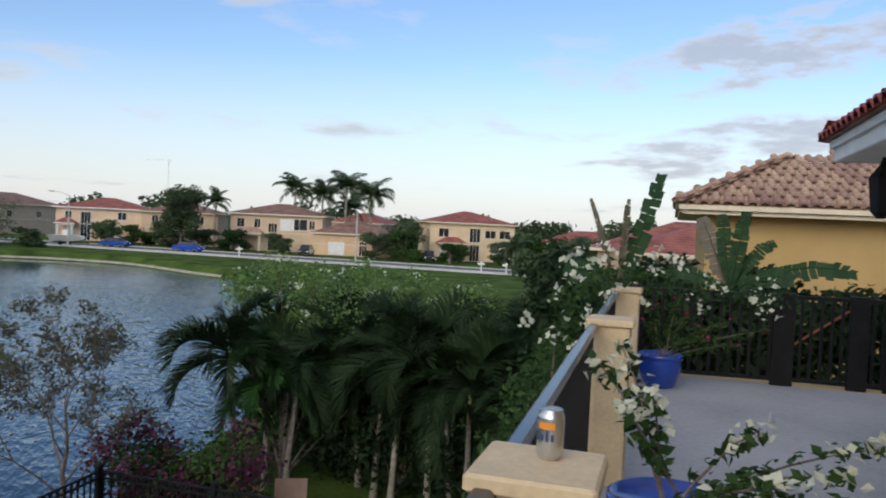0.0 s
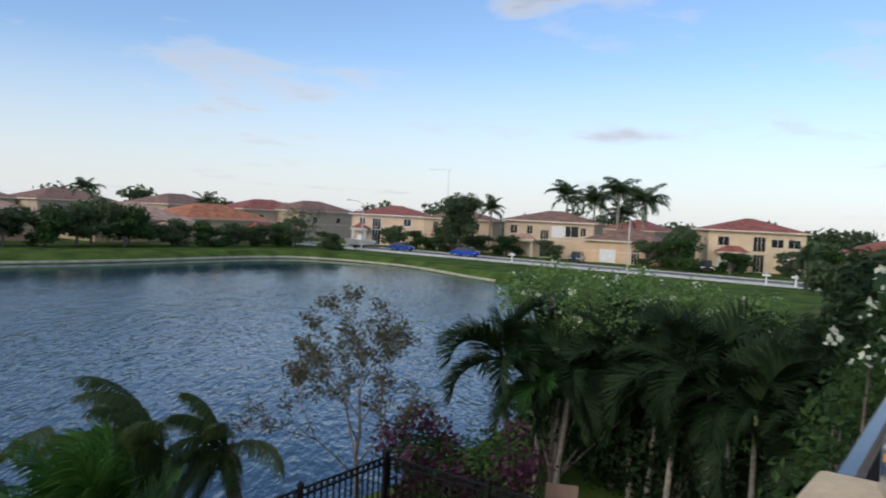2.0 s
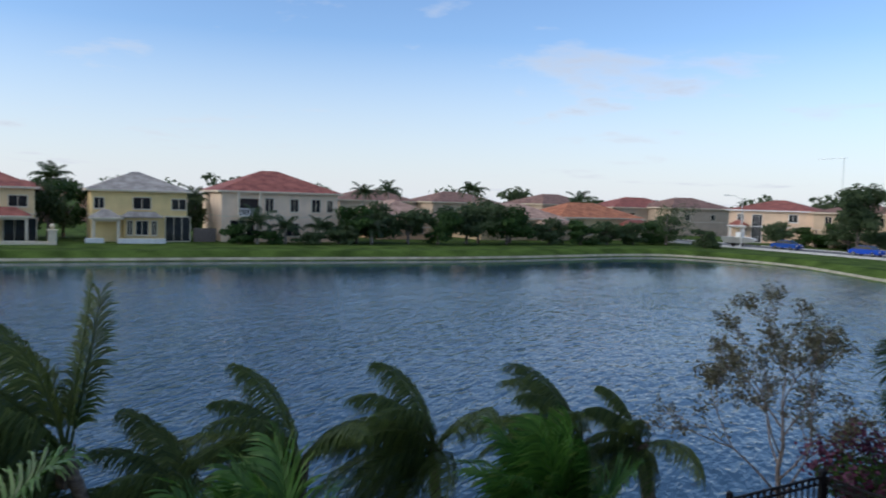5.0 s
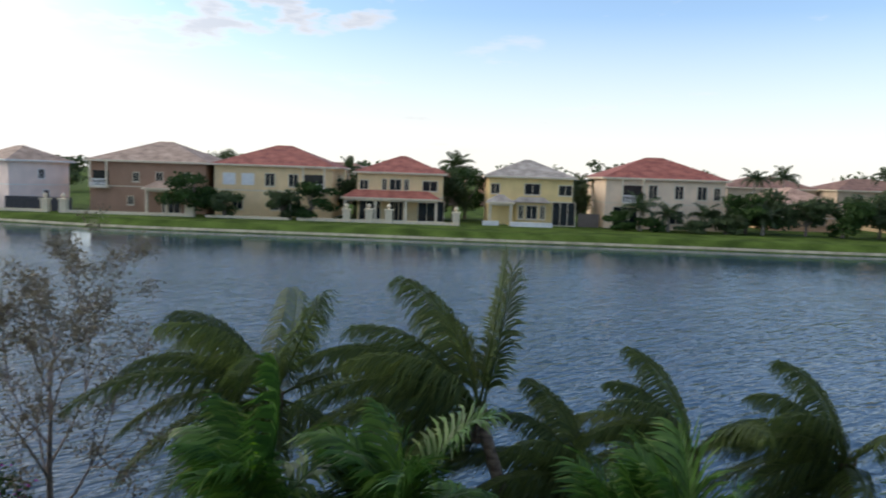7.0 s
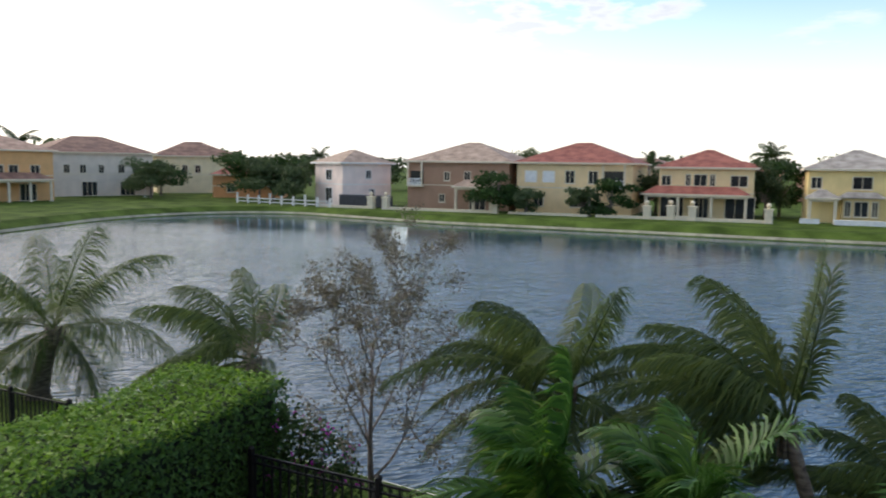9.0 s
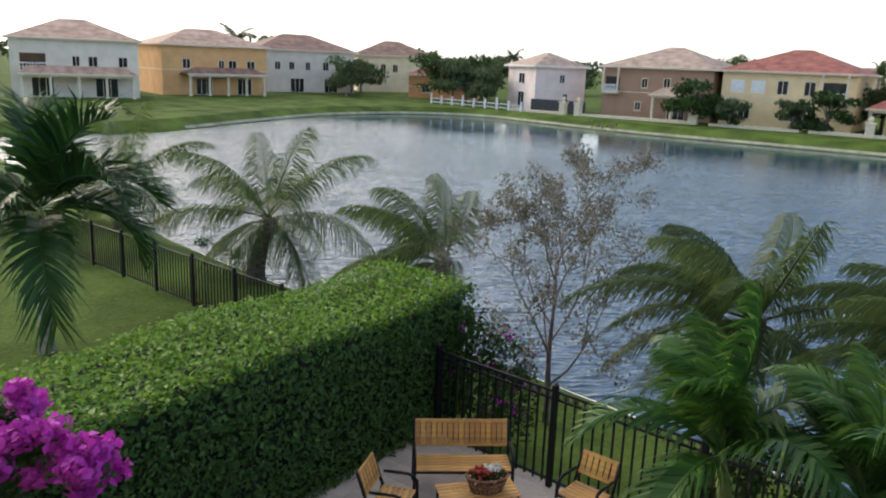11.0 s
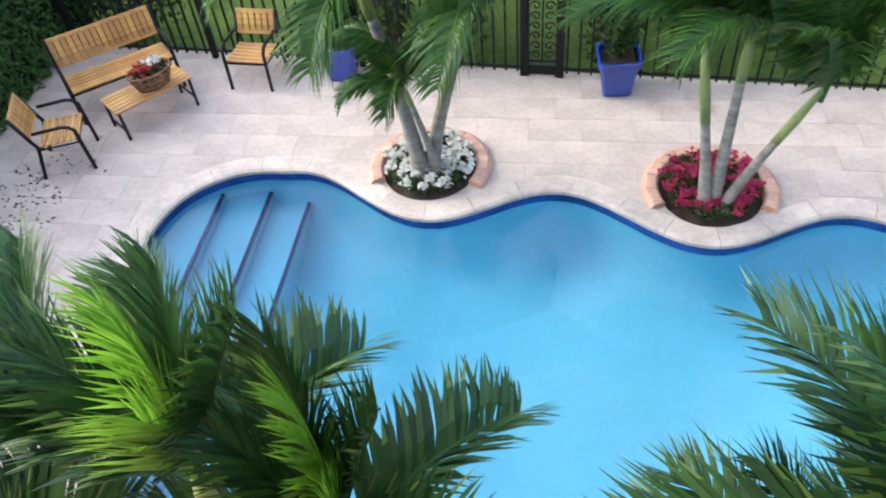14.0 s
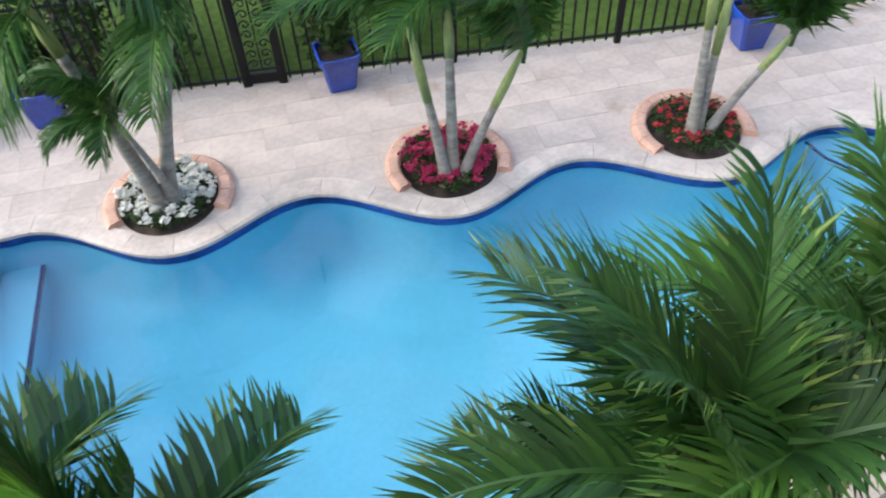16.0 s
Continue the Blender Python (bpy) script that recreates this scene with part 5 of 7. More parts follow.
# ---- terrace over the house front ----
TF, PT = 4.05, 5.10
slab = MB().box(-6.5, 9.35, -9.0, -0.36, TF - 0.28, TF, 0.01)
structure("terrace_floor", slab, mat("grey_screed", (0.34, 0.34, 0.345), 0.75, 0.10, 0.8, 18, 0.15), "plain grey screed floor of the roof terrace", "terrace")
structure("wall_north", MB().box(-6.5, 9.35, -0.66, -0.40, GROUND_Z - .2, TF - 0.28), STUCCO_TAN, "ochre stucco house front below the terrace")
structure("wall_south", MB().box(-6.5, 9.9, -9.3, -9.0, GROUND_Z - .2, 6.2), STUCCO_TAN, "ochre stucco wall behind the terrace")
structure("wall_west", MB().box(-6.8, -6.5, -9.3, -0.36, GROUND_Z - .2, TF + 0.9), STUCCO_TAN, "ochre stucco side wall of the house")
structure("wall_east", MB().box(9.35, 9.6, -9.3, -0.40, GROUND_Z - .2, TF), STUCCO_TAN, "ochre stucco side wall of the house")
PILLARS = [(1.91, -0.605), (5.16, -0.53), (8.05, -0.47)]
CAP = mat("painted_pillar", (0.60, 0.46, 0.28), 0.7, 0.10, 3, 40, 0.2)
for i, (x, y) in enumerate(PILLARS + [(-2.2, -0.62)]):
    pl = thing("parapet_pillar", "square ochre-painted pillar with a chipped flat cap on the terrace edge", "pillar", pose(x, y, TF), "terrace pillars")
    part("shaft", MB().box(-0.125, 0.125, -0.125, 0.125, 0, PT - TF - 0.045, 0.006), CAP, pl)
    part("cap", MB().box(-0.148, 0.148, -0.148, 0.148, PT - TF - 0.045, PT - TF, 0.008), CAP, pl)
rail = thing("terrace_railing", "black metal balustrade with a broad top rail reflecting the sky", "railing")
RAILM = mat("glossy_black_rail", (0.03, 0.034, 0.04), 0.22, 0.2, 5, 40, 0.02)
pick = MB().box(-0.008, 0.008, -0.008, 0.008, 0.08, 0.97).mesh("baluster")
pick.materials.append(BLACK)
ends = [(-2.2, -0.62)] + PILLARS + [(9.2, -0.44)]
for a, b in zip(ends, ends[1:]):
    a, b = Vector((*a, TF)), Vector((*b, TF))
    d = (b - a).normalized()
    yaw = math.degrees(math.atan2(d.y, d.x))
    a, b = a + d * 0.128, b - d * 0.128
    ln = (b - a).length
    m = Matrix.Translation(a) @ pose(0, 0, 0, 0, 0, yaw)
    part("top_rail", MB().box(0, ln, 0.070, 0.130, 0.985, 1.022, 0.012), RAILM, rail, at=m)
    part("bottom_rail", MB().box(0, ln, 0.085, 0.115, 0.07, 0.10), BLACK, rail, at=m)
    for i in range(int(ln / 0.11)):
        o = new("baluster", pick)
        o.parent, o.matrix_basis = rail, m @ pose((i + .5) * 0.11, 0.10, 0)

can = thing("drink_can", "silver soft-drink can with an orange mark standing on the pillar cap", "can", pose(1.957, -0.621, PT, 0, 0, 160))
ALU = mat("brushed_aluminium", (0.62, 0.63, 0.65), 0.25, 0.08, 8, 60, 0.02, metal=0.9)
part("can_body", MB().lathe([(0.024, 0), (0.027, 0.004), (0.0325, 0.014), (0.033, 0.02), (0.033, 0.100), (0.0325, 0.104), (0.027, 0.115), (0.0275, 0.119), (0.0265, 0.121), (0.0255, 0.117)], 28), ALU, can, smooth=True)
part("pull_tab", MB().tube([(0.010 * math.cos(a * math.pi / 4), 0.007 * math.sin(a * math.pi / 4), 0.1195) for a in range(9)], 0.0016, 4, False), ALU, can)


def wrap(z0, z1, a0, a1, r=0.0334):
    mb = MB()
    n = 10
    for i in range(n):
        u, v = radians(a0 + (a1 - a0) * i / n), radians(a0 + (a1 - a0) * (i + 1) / n)
        mb.quad((r * math.cos(u), r * math.sin(u), z0), (r * math.cos(v), r * math.sin(v), z0), (r * math.cos(v), r * math.sin(v), z1), (r * math.cos(u), r * math.sin(u), z1))
    return mb


part("orange_mark", wrap(0.076, 0.092, -30, 45), mat("orange_print", (0.75, 0.28, 0.03), 0.4, 0.1), can, "orange printed shape")
NAVY = mat("navy_print", (0.02, 0.04, 0.12), 0.4, 0.1)
for i in range(4):
    part("print_bar", wrap(0.048, 0.048 + (0.022, 0.016, 0.026, 0.016)[i], -36 + i * 22, -24 + i * 22), NAVY, can, "dark printed bar")

# black terrace fence and gate at the far end
tf = thing("terrace_fence", "black metal fence with a solid-framed gate closing the terrace", "fence", pose(9.12, -0.55, TF, 0, 0, -83.5))
bar = MB().box(-0.016, 0.016, -0.012, 0.012, 0.05, 0.98).mesh("picket")
bar.materials.append(BLACK)
for h in (0.07, 0.98):
    part("rail", MB().box(0, 4.6, -0.02, 0.02, h - .02, h + .02), BLACK, tf)
for x, w in ((0, .03), (1.55, 0.115), (2.32, .10), (2.62, .03), (4.5, .04)):
    part("post", MB().box(x - w, x + w, -0.03, 0.03, 0, 1.02, 0.005), BLACK, tf)
for i in range(44):
    o = new("picket", bar)
    o.parent, o.matrix_basis = tf, pose(0.05 + i * 0.105, 0, 0)
part("gate_brace", MB().tube([(1.66, 0.012, 0.45), (2.22, 0.012, 0.86)], 0.014, 5), mat("rust_red", (0.22, 0.05, 0.03), 0.7, 0.2), tf, "rust-red diagonal brace")


def terrace_pot(x, y, label, seed, clumps, count, flowers, flm, fl_count, size=0.055):
    rng = np.random.default_rng(seed)
    ob = thing("flower_pot", label, "flower pot", pose(x, y, TF), "pots on the terrace")
    part("pot", MB().lathe([(0.17, 0), (0.19, 0.02), (0.255, 0.20), (0.27, 0.34), (0.262, 0.36), (0.285, 0.365), (0.285, 0.41), (0.265, 0.415), (0.25, 0.38)], 28), BLUE, ob, "cobalt-blue glazed pot", smooth=True)
    part("soil", MB().lathe([(0.24, 0.34), (0.24, 0.36)], 20), SOIL, ob)
    r2 = random.Random(seed)
    cane = MB()
    pts_l, pts_d, pts_f = [], [], []
    for c in clumps:
        a, e = Vector((r2.uniform(-.08, .08), r2.uniform(-.08, .08), 0.36)), Vector(c)
        mid = a.lerp(e, 0.5) + Vector((r2.uniform(-.06, .06), r2.uniform(-.06, .06), 0.10))
        path = [a.lerp(mid, t / 4).lerp(mid.lerp(e, t / 4), t / 4) for t in range(5)]
        cane.tube(path, [0.009, 0.008, 0.006, 0.005, 0.003], 5)
        for j in range(count):
            t = r2.uniform(0.25, 1.0)
            p = a.lerp(mid, t).lerp(mid.lerp(e, t), t)
            q = Vector((r2.gauss(0, 1), r2.gauss(0, 1), r2.gauss(0, 1))).normalized()
            pts_l.append(tuple(p + q * r2.uniform(0.02, 0.07))), pts_d.append(tuple(q + Vector((0, 0, .5))))
        for j in range(fl_count):
            t = r2.choice((0.72, 0.86, 1.0)) if len(pts_f) % 3 else 1.0
            p = a.lerp(mid, t).lerp(mid.lerp(e, t), t)
            pts_f.append(tuple(p + Vector((r2.gauss(0, .035), r2.gauss(0, .035), r2.gauss(0.01, .025)))))
    stuff(part("cane_growth", cane, BARK, ob))
    stuff(part("foliage", leaves("foliage", pts_l, pts_d, size * 1.25, rng, 0.6), SHRUB, ob))
    stuff(part("blossom", leaves("blossom", pts_f, np.tile([0, 0, 1.0], (len(pts_f), 1)), size, rng, 0.85, 0.8), flm, ob, flowers))
    return ob


terrace_pot(3.75, -0.93, "white bougainvillea with arching canes in a blue terrace pot", 31,
            [(-.35, -.45, .62), (0.2, -.75, .55), (0.1, .25, 1.05), (-.3, .2, .85), (-.55, -.25, .55), (-.35, -.85, .50), (.2, .36, .95), (-.2, .1, 0.9), (0.5, -.95, .62), (-.5, -.6, .40), (-.1, -1.0, .5), (.3, -.4, .7)],
            44, "creamy white bracts", CREAMFL, 22)
fence_pot = terrace_pot(8.55, -0.82, "dark red-flowering shrub in a round blue pot by the fence", 33,
            [(.1, -.3, .9), (0.05, -.75, .85), (0, -1.2, .8), (.1, .1, 1.0), (-.2, -.5, .7), (-.1, -.9, .6), (.2, -.2, 1.1), (-.2, .2, .8)], 90, "crimson bracts", PINKRED, 3)
fence_pot.scale = (0.84, 0.84, 0.84)

shrub("white bougainvillea climbing over the terrace railing", 6.6, 0.05, GROUND_Z, [(-.6, -.15, 5.1, .35, .2, .18), (-.1, -.2, 5.4, .4, .2, .16), (.6, -.25, 5.55, .4, .2, .16), (1.3, -.4, 5.6, .4, .25, .16), (1.9, -.75, 5.5, .35, .3, .16), (2.2, -1.3, 5.42, .2, .35, .12), (2.25, -1.9, 5.36, .2, .35, .10)],
      620, 0.07, SHRUB, 35, "bougainvillea", 1, CREAMFL, 0.06, 250, fl_label="creamy white bracts", fl_spread=.085)
shrub("leafy green shrub against the house below the terrace", 6.8, 0.15, GROUND_Z, [(-.6, .1, 3.9, .7, .35, .7), (.5, 0.1, 4.3, .8, .35, .6), (1.5, 0, 4.4, .8, .4, .6), (0.2, .1, 2.4, 1.1, .4, 1.3), (1.4, 0, 2.4, 1.0, .4, 1.3)], 4200, 0.09, SHRUB, 36, stems=7)
# eave of the own house over the terrace
eave = thing("house_eave", "white boxed eave with red clay roof tiles over the terrace", "roof eave", pose(7.0, -2.12, 0))
part("soffit", MB().box(-9.0, 0.0, -4, 0, 6.30, 6.33), WHITE, eave)
part("fascia", MB().box(-9.0, 0.02, -0.02, 0.03, 6.29, 6.44, 0.008).box(0.0, 0.05, -4.0, 0.03, 6.29, 6.44, 0.008), WHITE, eave)
part("gutter_board", MB().box(-9.0, 0.08, 0.032, 0.06, 6.40, 6.46).box(0.05, 0.08, -4.0, 0.06, 6.40, 6.46), WHITE, eave)
tileM = mat("weathered_clay_tile", (0.34, 0.15, 0.10), 0.85, 0.3, 2.2, 22, 0.3, col2=(0.58, 0.42, 0.30), rnd=0.3)
rt = MB()
rt.quad((0.12, 0.10, 6.47), (-9.0, 0.10, 6.47), (-9.0, -2.0, 7.1), (-2.0, -2.0, 7.1))
rt.quad((0.12, 0.10, 6.47), (-2.0, -2.0, 7.1), (-2.0, -4.0, 7.1), (0.12, -4.0, 6.47))
part("roof_deck", rt, tileM, eave)
btile = MB()
for i in range(7):
    a, b = math.pi * i / 6, math.pi * (i + 1) / 6
    if i < 6:
        btile.quad((0.085 * math.cos(a), 0, 0.07 * math.sin(a)), (0.085 * math.cos(b), 0, 0.07 * math.sin(b)), (0.075 * math.cos(b), 0.42, 0.055 * math.sin(b)), (0.075 * math.cos(a), 0.42, 0.055 * math.sin(a)))
        btile.quad((0.085 * math.cos(a), 0, 0.07 * math.sin(a)), (0.065 * math.cos(a), 0, 0.05 * math.sin(a)), (0.065 * math.cos(b), 0, 0.05 * math.sin(b)), (0.085 * math.cos(b), 0, 0.07 * math.sin(b)))
btile.quad((0.085, 0, 0), (0.16, 0, 0.012), (0.16, 0.42, 0.012), (0.075, 0.42, 0))
BT = btile.mesh("roof_tile")
BT.materials.append(tileM)
RTILE = mat("red_clay_tile", (0.30, 0.06, 0.045), 0.75, 0.2, 3, 22, 0.3, rnd=0.2)
for i in range(20):
    o = new("roof_tile", BT)
    o.parent, o.matrix_basis = eave, pose(0.16, -0.02 - i * 0.18, 6.46, 17, 0, 90)
    o.material_slots[0].link, o.material_slots[0].material = "OBJECT", RTILE
for i in range(48):
    o = new("roof_tile", BT)
    o.parent, o.matrix_basis = eave, pose(0.0 - i * 0.18, 0.14, 6.46, 17, 0, 180)
    o.material_slots[0].link, o.material_slots[0].material = "OBJECT", RTILE
lamp = part("lantern", MB().lathe([(0.03, 0), (0.075, 0.05), (0.10, 0.30), (0.03, 0.40), (0.01, 0.46)], 6), BLACK, eave, "dark metal lantern", at=pose(-0.38, -0.24, 5.84))
part("rod", MB().tube([(0, 0, 0.44), (0, 0, 0.466)], 0.010, 5), BLACK, lamp)
structure("wall_house", MB().box(-6.2, 5.6, -6.4, -3.5, TF, 6.298), STUCCO_TAN, "ochre stucco house wall carrying the eave")
structure("wall_corner", MB().box(9.36, 9.62, -9, -3.32, TF, 6.3), WHITE, "white corner of the house wall beside the terrace gate")

# ---- neighbouring house with a barrel-tile roof ----
nh = thing("neighbour_house", "yellow stucco house with a weathered barrel-tile hip roof", "house", pose(17.0, -1.0, 0))
part("wall", MB().box(0.55, 8, -16, -0.55, GROUND_Z - .3, 6.15), mat("yellow_stucco", (0.49, 0.325, 0.13), 0.88, 0.07, 0.8, 40, 0.15), nh)
part("fascia", MB().box(-0.02, 0.05, -16.5, 0.02, 6.12, 6.27, 0.01).box(0.05, 8.5, -0.05, 0.02, 6.12, 6.27, 0.01).box(-0.02, 8.5, -16.5, -0.05, 6.10, 6.13), CREAMTRIM, nh, "cream fascia board")
part("gutter", MB().box(-0.11, -0.022, -16.5, 0.10, 6.18, 6.29, 0.012).box(-0.11, 8.5, 0.022, 0.10, 6.18, 6.29, 0.012), CREAMTRIM, nh, "cream gutter")
rd, PITCH = MB(), 0.51
RZ, RUN, RUN2, YA = 6.29, 2.15, 3.6, -3.0
rd.quad((-0.1, 0.1, RZ), (-0.1, -16.5, RZ), (RUN2, -12.2, RZ + RUN2 * PITCH), (RUN2, YA - RUN2 + RUN, RZ + RUN2 * PITCH), (RUN, YA, RZ + RUN * PITCH), (RUN, -RUN, RZ + RUN * PITCH))
rd.quad((RUN, YA, RZ + RUN * PITCH), (RUN2, YA - RUN2 + RUN, RZ + RUN2 * PITCH), (2 * RUN2 - RUN, YA, RZ + RUN * PITCH))
rd.quad((-0.1, 0.1, RZ), (RUN, -RUN, RZ + RUN * PITCH), (2 * RUN + .1, 0.1, RZ))
rd.quad((2 * RUN + .1, 0.1, RZ), (RUN, -RUN, RZ + RUN * PITCH), (RUN, YA - 0.5, RZ + RUN * PITCH), (2 * RUN + .1, YA - 0.5, RZ))
rd.quad((RUN2, YA - RUN2 + RUN, RZ + RUN2 * PITCH), (RUN2, -12.2, RZ + RUN2 * PITCH), (2 * RUN2, -16.5, RZ), (2 * RUN2, YA - 0.5, RZ))
part("roof", rd, tileM, nh)
slope = math.degrees(math.atan(PITCH))
rest = MB()
cnt = 0
rngt = random.Random(8)
tile_v, tile_f = [tuple(v.co) for v in BT.vertices], [tuple(p.vertices) for p in BT.polygons]
for r in range(11):
    run = r * 0.335
    for c in range(60):
        y = 0.02 - run * 1.0 - c * 0.235
        if y < -9 or y > (0.1 - run if run < RUN else YA - (run - RUN)):
            continue
        m = pose(run - 0.14, y, RZ + run * PITCH + 0.02 + rngt.uniform(0, .008), slope, 0, -90 + rngt.uniform(-1.5, 1.5)) @ Matrix.Scale(1.12, 4)
        if cnt < 300:
            o = new("roof_tile", BT)
            o.parent, o.matrix_basis = nh, m
        else:
            k = len(rest.v)
            rest.v += [tuple(m @ Vector(v)) for v in tile_v]
            rest.f += [tuple(k + q for q in f) for f in tile_f]
        cnt += 1
    for c in range(40):            # the slope that faces the lake
        x = run + 0.05 + c * 0.235
        if x > 2 * RUN - run or run > RUN:
            continue
        m = pose(x, 0.14 - run, RZ + run * PITCH + 0.02, slope, 0, 180) @ Matrix.Scale(1.12, 4)
        k = len(rest.v)
        rest.v += [tuple(m @ Vector(v)) for v in tile_v]
        rest.f += [tuple(k + q for q in f) for f in tile_f]
rs = part("tile_field", rest, tileM, nh)
rs["kind"] = "stuff"
for i in range(13):                # hip caps
    s = i / 13
    o = new("hip_tile", BT)
    o.parent, o.matrix_basis = nh, pose(-0.1 + RUN * s, 0.1 - RUN * s, RZ + RUN * s * PITCH + 0.05, slope * 0.75, 0, -135) @ Matrix.Scale(1.5, 4)


def banana(label, x, y, z0, head_z, blades, seed):
    """Thick soft stem and huge ribbed blades torn into strips."""
    rng = random.Random(seed)
    ob = thing("banana_plant", label, "banana plant", pose(x, y, z0))
    hz = head_z - z0
    part("stem", MB().tube([(0, 0, 0), (0.03, 0, hz * .5), (0, 0.02, hz)], [0.14, 0.11, 0.06], 10), SHAFT, ob, smooth=True)
    for (dx, dy, dz, width, sag, dry) in blades:
        tip = Vector((dx, dy, dz))
        a = Vector((0, 0, hz))
        mid = a.lerp(a + tip, 0.5) + Vector((0, 0, sag))
        pts = [a.lerp(mid, t / 16).lerp(mid.lerp(a + tip, t / 16), t / 16) for t in range(17)]
        mb = MB().tube(pts, [0.03 * (1 - t / 18) for t in range(17)], 5)
        for i in range(2, 16):
            d = (pts[i + 1] - pts[i])
            side = d.cross(Vector((-0.8, 0.3, 0.5))).normalized()
            w = width * math.sin(math.pi * (0.08 + 0.86 * (i - 2) / 14)) ** 0.6
            for sg in (-1, 1):
                ww = w * rng.uniform(0.75, 1.15)
                dip = Vector((0, 0, -rng.uniform(0.05, 0.35) * ww))
                g = d * rng.uniform(0.85, 1.12)
                mb.quad(pts[i], pts[i] + g, pts[i] + g + side * sg * ww + dip + d * .3, pts[i] + side * sg * ww + dip + d * .3)
        part("blade", mb, DRYLEAF if dry else BANANA, ob, "withered curled blade" if dry else "")
    return ob


banana("tall banana plant with torn upright blades beyond the terrace", 12.5, -0.1, GROUND_Z, 4.55, [(0, -.55, 2.0, .17, .05, 0), (.1, .5, 1.6, .05, .2, 1), (-.1, -.1, 1.6, .07, .15, 1), (.4, .9, .5, .2, .3, 0)], 5)
banana("broad banana plant with drooping torn blades beyond the terrace", 12.9, -1.75, GROUND_Z, 4.75, [(0, -.2, 1.3, .14, .1, 0), (.1, .15, 1.25, .13, .1, 0), (0, .95, .25, .15, .35, 0), (.2, -.65, .85, .14, .35, 0), (-.1, -1.75, .45, .16, .45, 0), (-.2, -.9, .3, .18, .3, 0), (.2, .45, 1.2, .16, .1, 1)], 6)
# these shrubs take the darkened leaf too, for the shade behind the fence
for i, (x, y, h) in enumerate(((13.6, 0.7, 5.5), (13.4, -1.1, 5.5), (13.8, -2.6, 5.4), (10.9, -1.0, 5.25), (11.0, -2.2, 5.25), (11.2, -3.5, 5.3), (10.8, 0.2, 5.2), (12.2, -4.6, 5.3), (11.6, -5.6, 5.3), (10.9, -2.9, 5.2), (10.9, -1.6, 5.2))):
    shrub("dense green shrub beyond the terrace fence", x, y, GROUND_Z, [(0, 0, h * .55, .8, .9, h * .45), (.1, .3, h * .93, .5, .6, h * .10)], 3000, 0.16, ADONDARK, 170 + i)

# ---- houses round the lake ----
G0 = GROUND_Z


def hip(mb, x0, x1, y0, y1, z, rise, t=0.12, ridge=None):
    """A hip roof over a rectangle, with a thin boxed eave."""
    w, d = x1 - x0, y1 - y0
    s = min(w, d) / 2
    if w >= d:
        r0, r1 = (x0 + s, (y0 + y1) / 2), (x1 - s, (y0 + y1) / 2)
    else:
        r0, r1 = ((x0 + x1) / 2, y0 + s), ((x0 + x1) / 2, y1 - s)
    if (r1[0] - r0[0]) + (r1[1] - r0[1]) < 0.6:
        r0, r1 = (r0[0] - 0.4, r0[1]), (r1[0] + 0.4, r1[1])
    a, b, c, e = (x0, y0, z), (x1, y0, z), (x1, y1, z), (x0, y1, z)
    p, q = (*r0, z + rise), (*r1, z + rise)
    if w >= d:
        mb.quad(a, b, q, p), mb.quad(b, c, q), mb.quad(c, e, p, q), mb.quad(e, a, p)
    else:
        mb.quad(a, b, p), mb.quad(b, c, q, p), mb.quad(c, e, q), mb.quad(e, a, p, q)
    mb.quad(e, c, b, a)
    mb.box(x0, x1, y0, y1, z - t, z - 0.002)
    return mb


def window(ob, m, w, h, trim, arch=False, door=False, panes=2):
    """A framed window or glass door; local x along the wall, -y outward."""
    f = 0.09
    o, q = (-w / 2 - f, w / 2 + f, -f, h + f), (-w / 2, w / 2, 0, h)
    fr = MB()
    ring = []
    for y in (-0.07, -0.001):
        for r in (o, q):
            ring.append([(r[0], y, r[2]), (r[1], y, r[2]), (r[1], y, r[3]), (r[0], y, r[3])])
    for v in ring:
        fr.v += v
    for k in range(4):
        n = (k + 1) % 4
        fr.f += [(k, n, 4 + n, 4 + k), (4 + k, 4 + n, 12 + n, 12 + k), (8 + n, 8 + k, 12 + k, 12 + n), (k, 8 + k, 8 + n, n)]
    win = part("door" if door else "window", fr, trim, ob, at=m)
    part("pane", MB().box(-w / 2, w / 2, -0.022, -0.003, 0, h), GLASS, win)
    for i in range(1, panes):
        c = -w / 2 + w * i / panes
        part("mullion", MB().box(c - .035, c + .035, -0.05, -0.0225, 0.001, h - 0.001), trim, win)
    if not door:
        part("sill", MB().box(-w / 2 - .14, w / 2 + .14, -0.13, -0.0, -f - .07, -f - .002), trim, win)
    return win


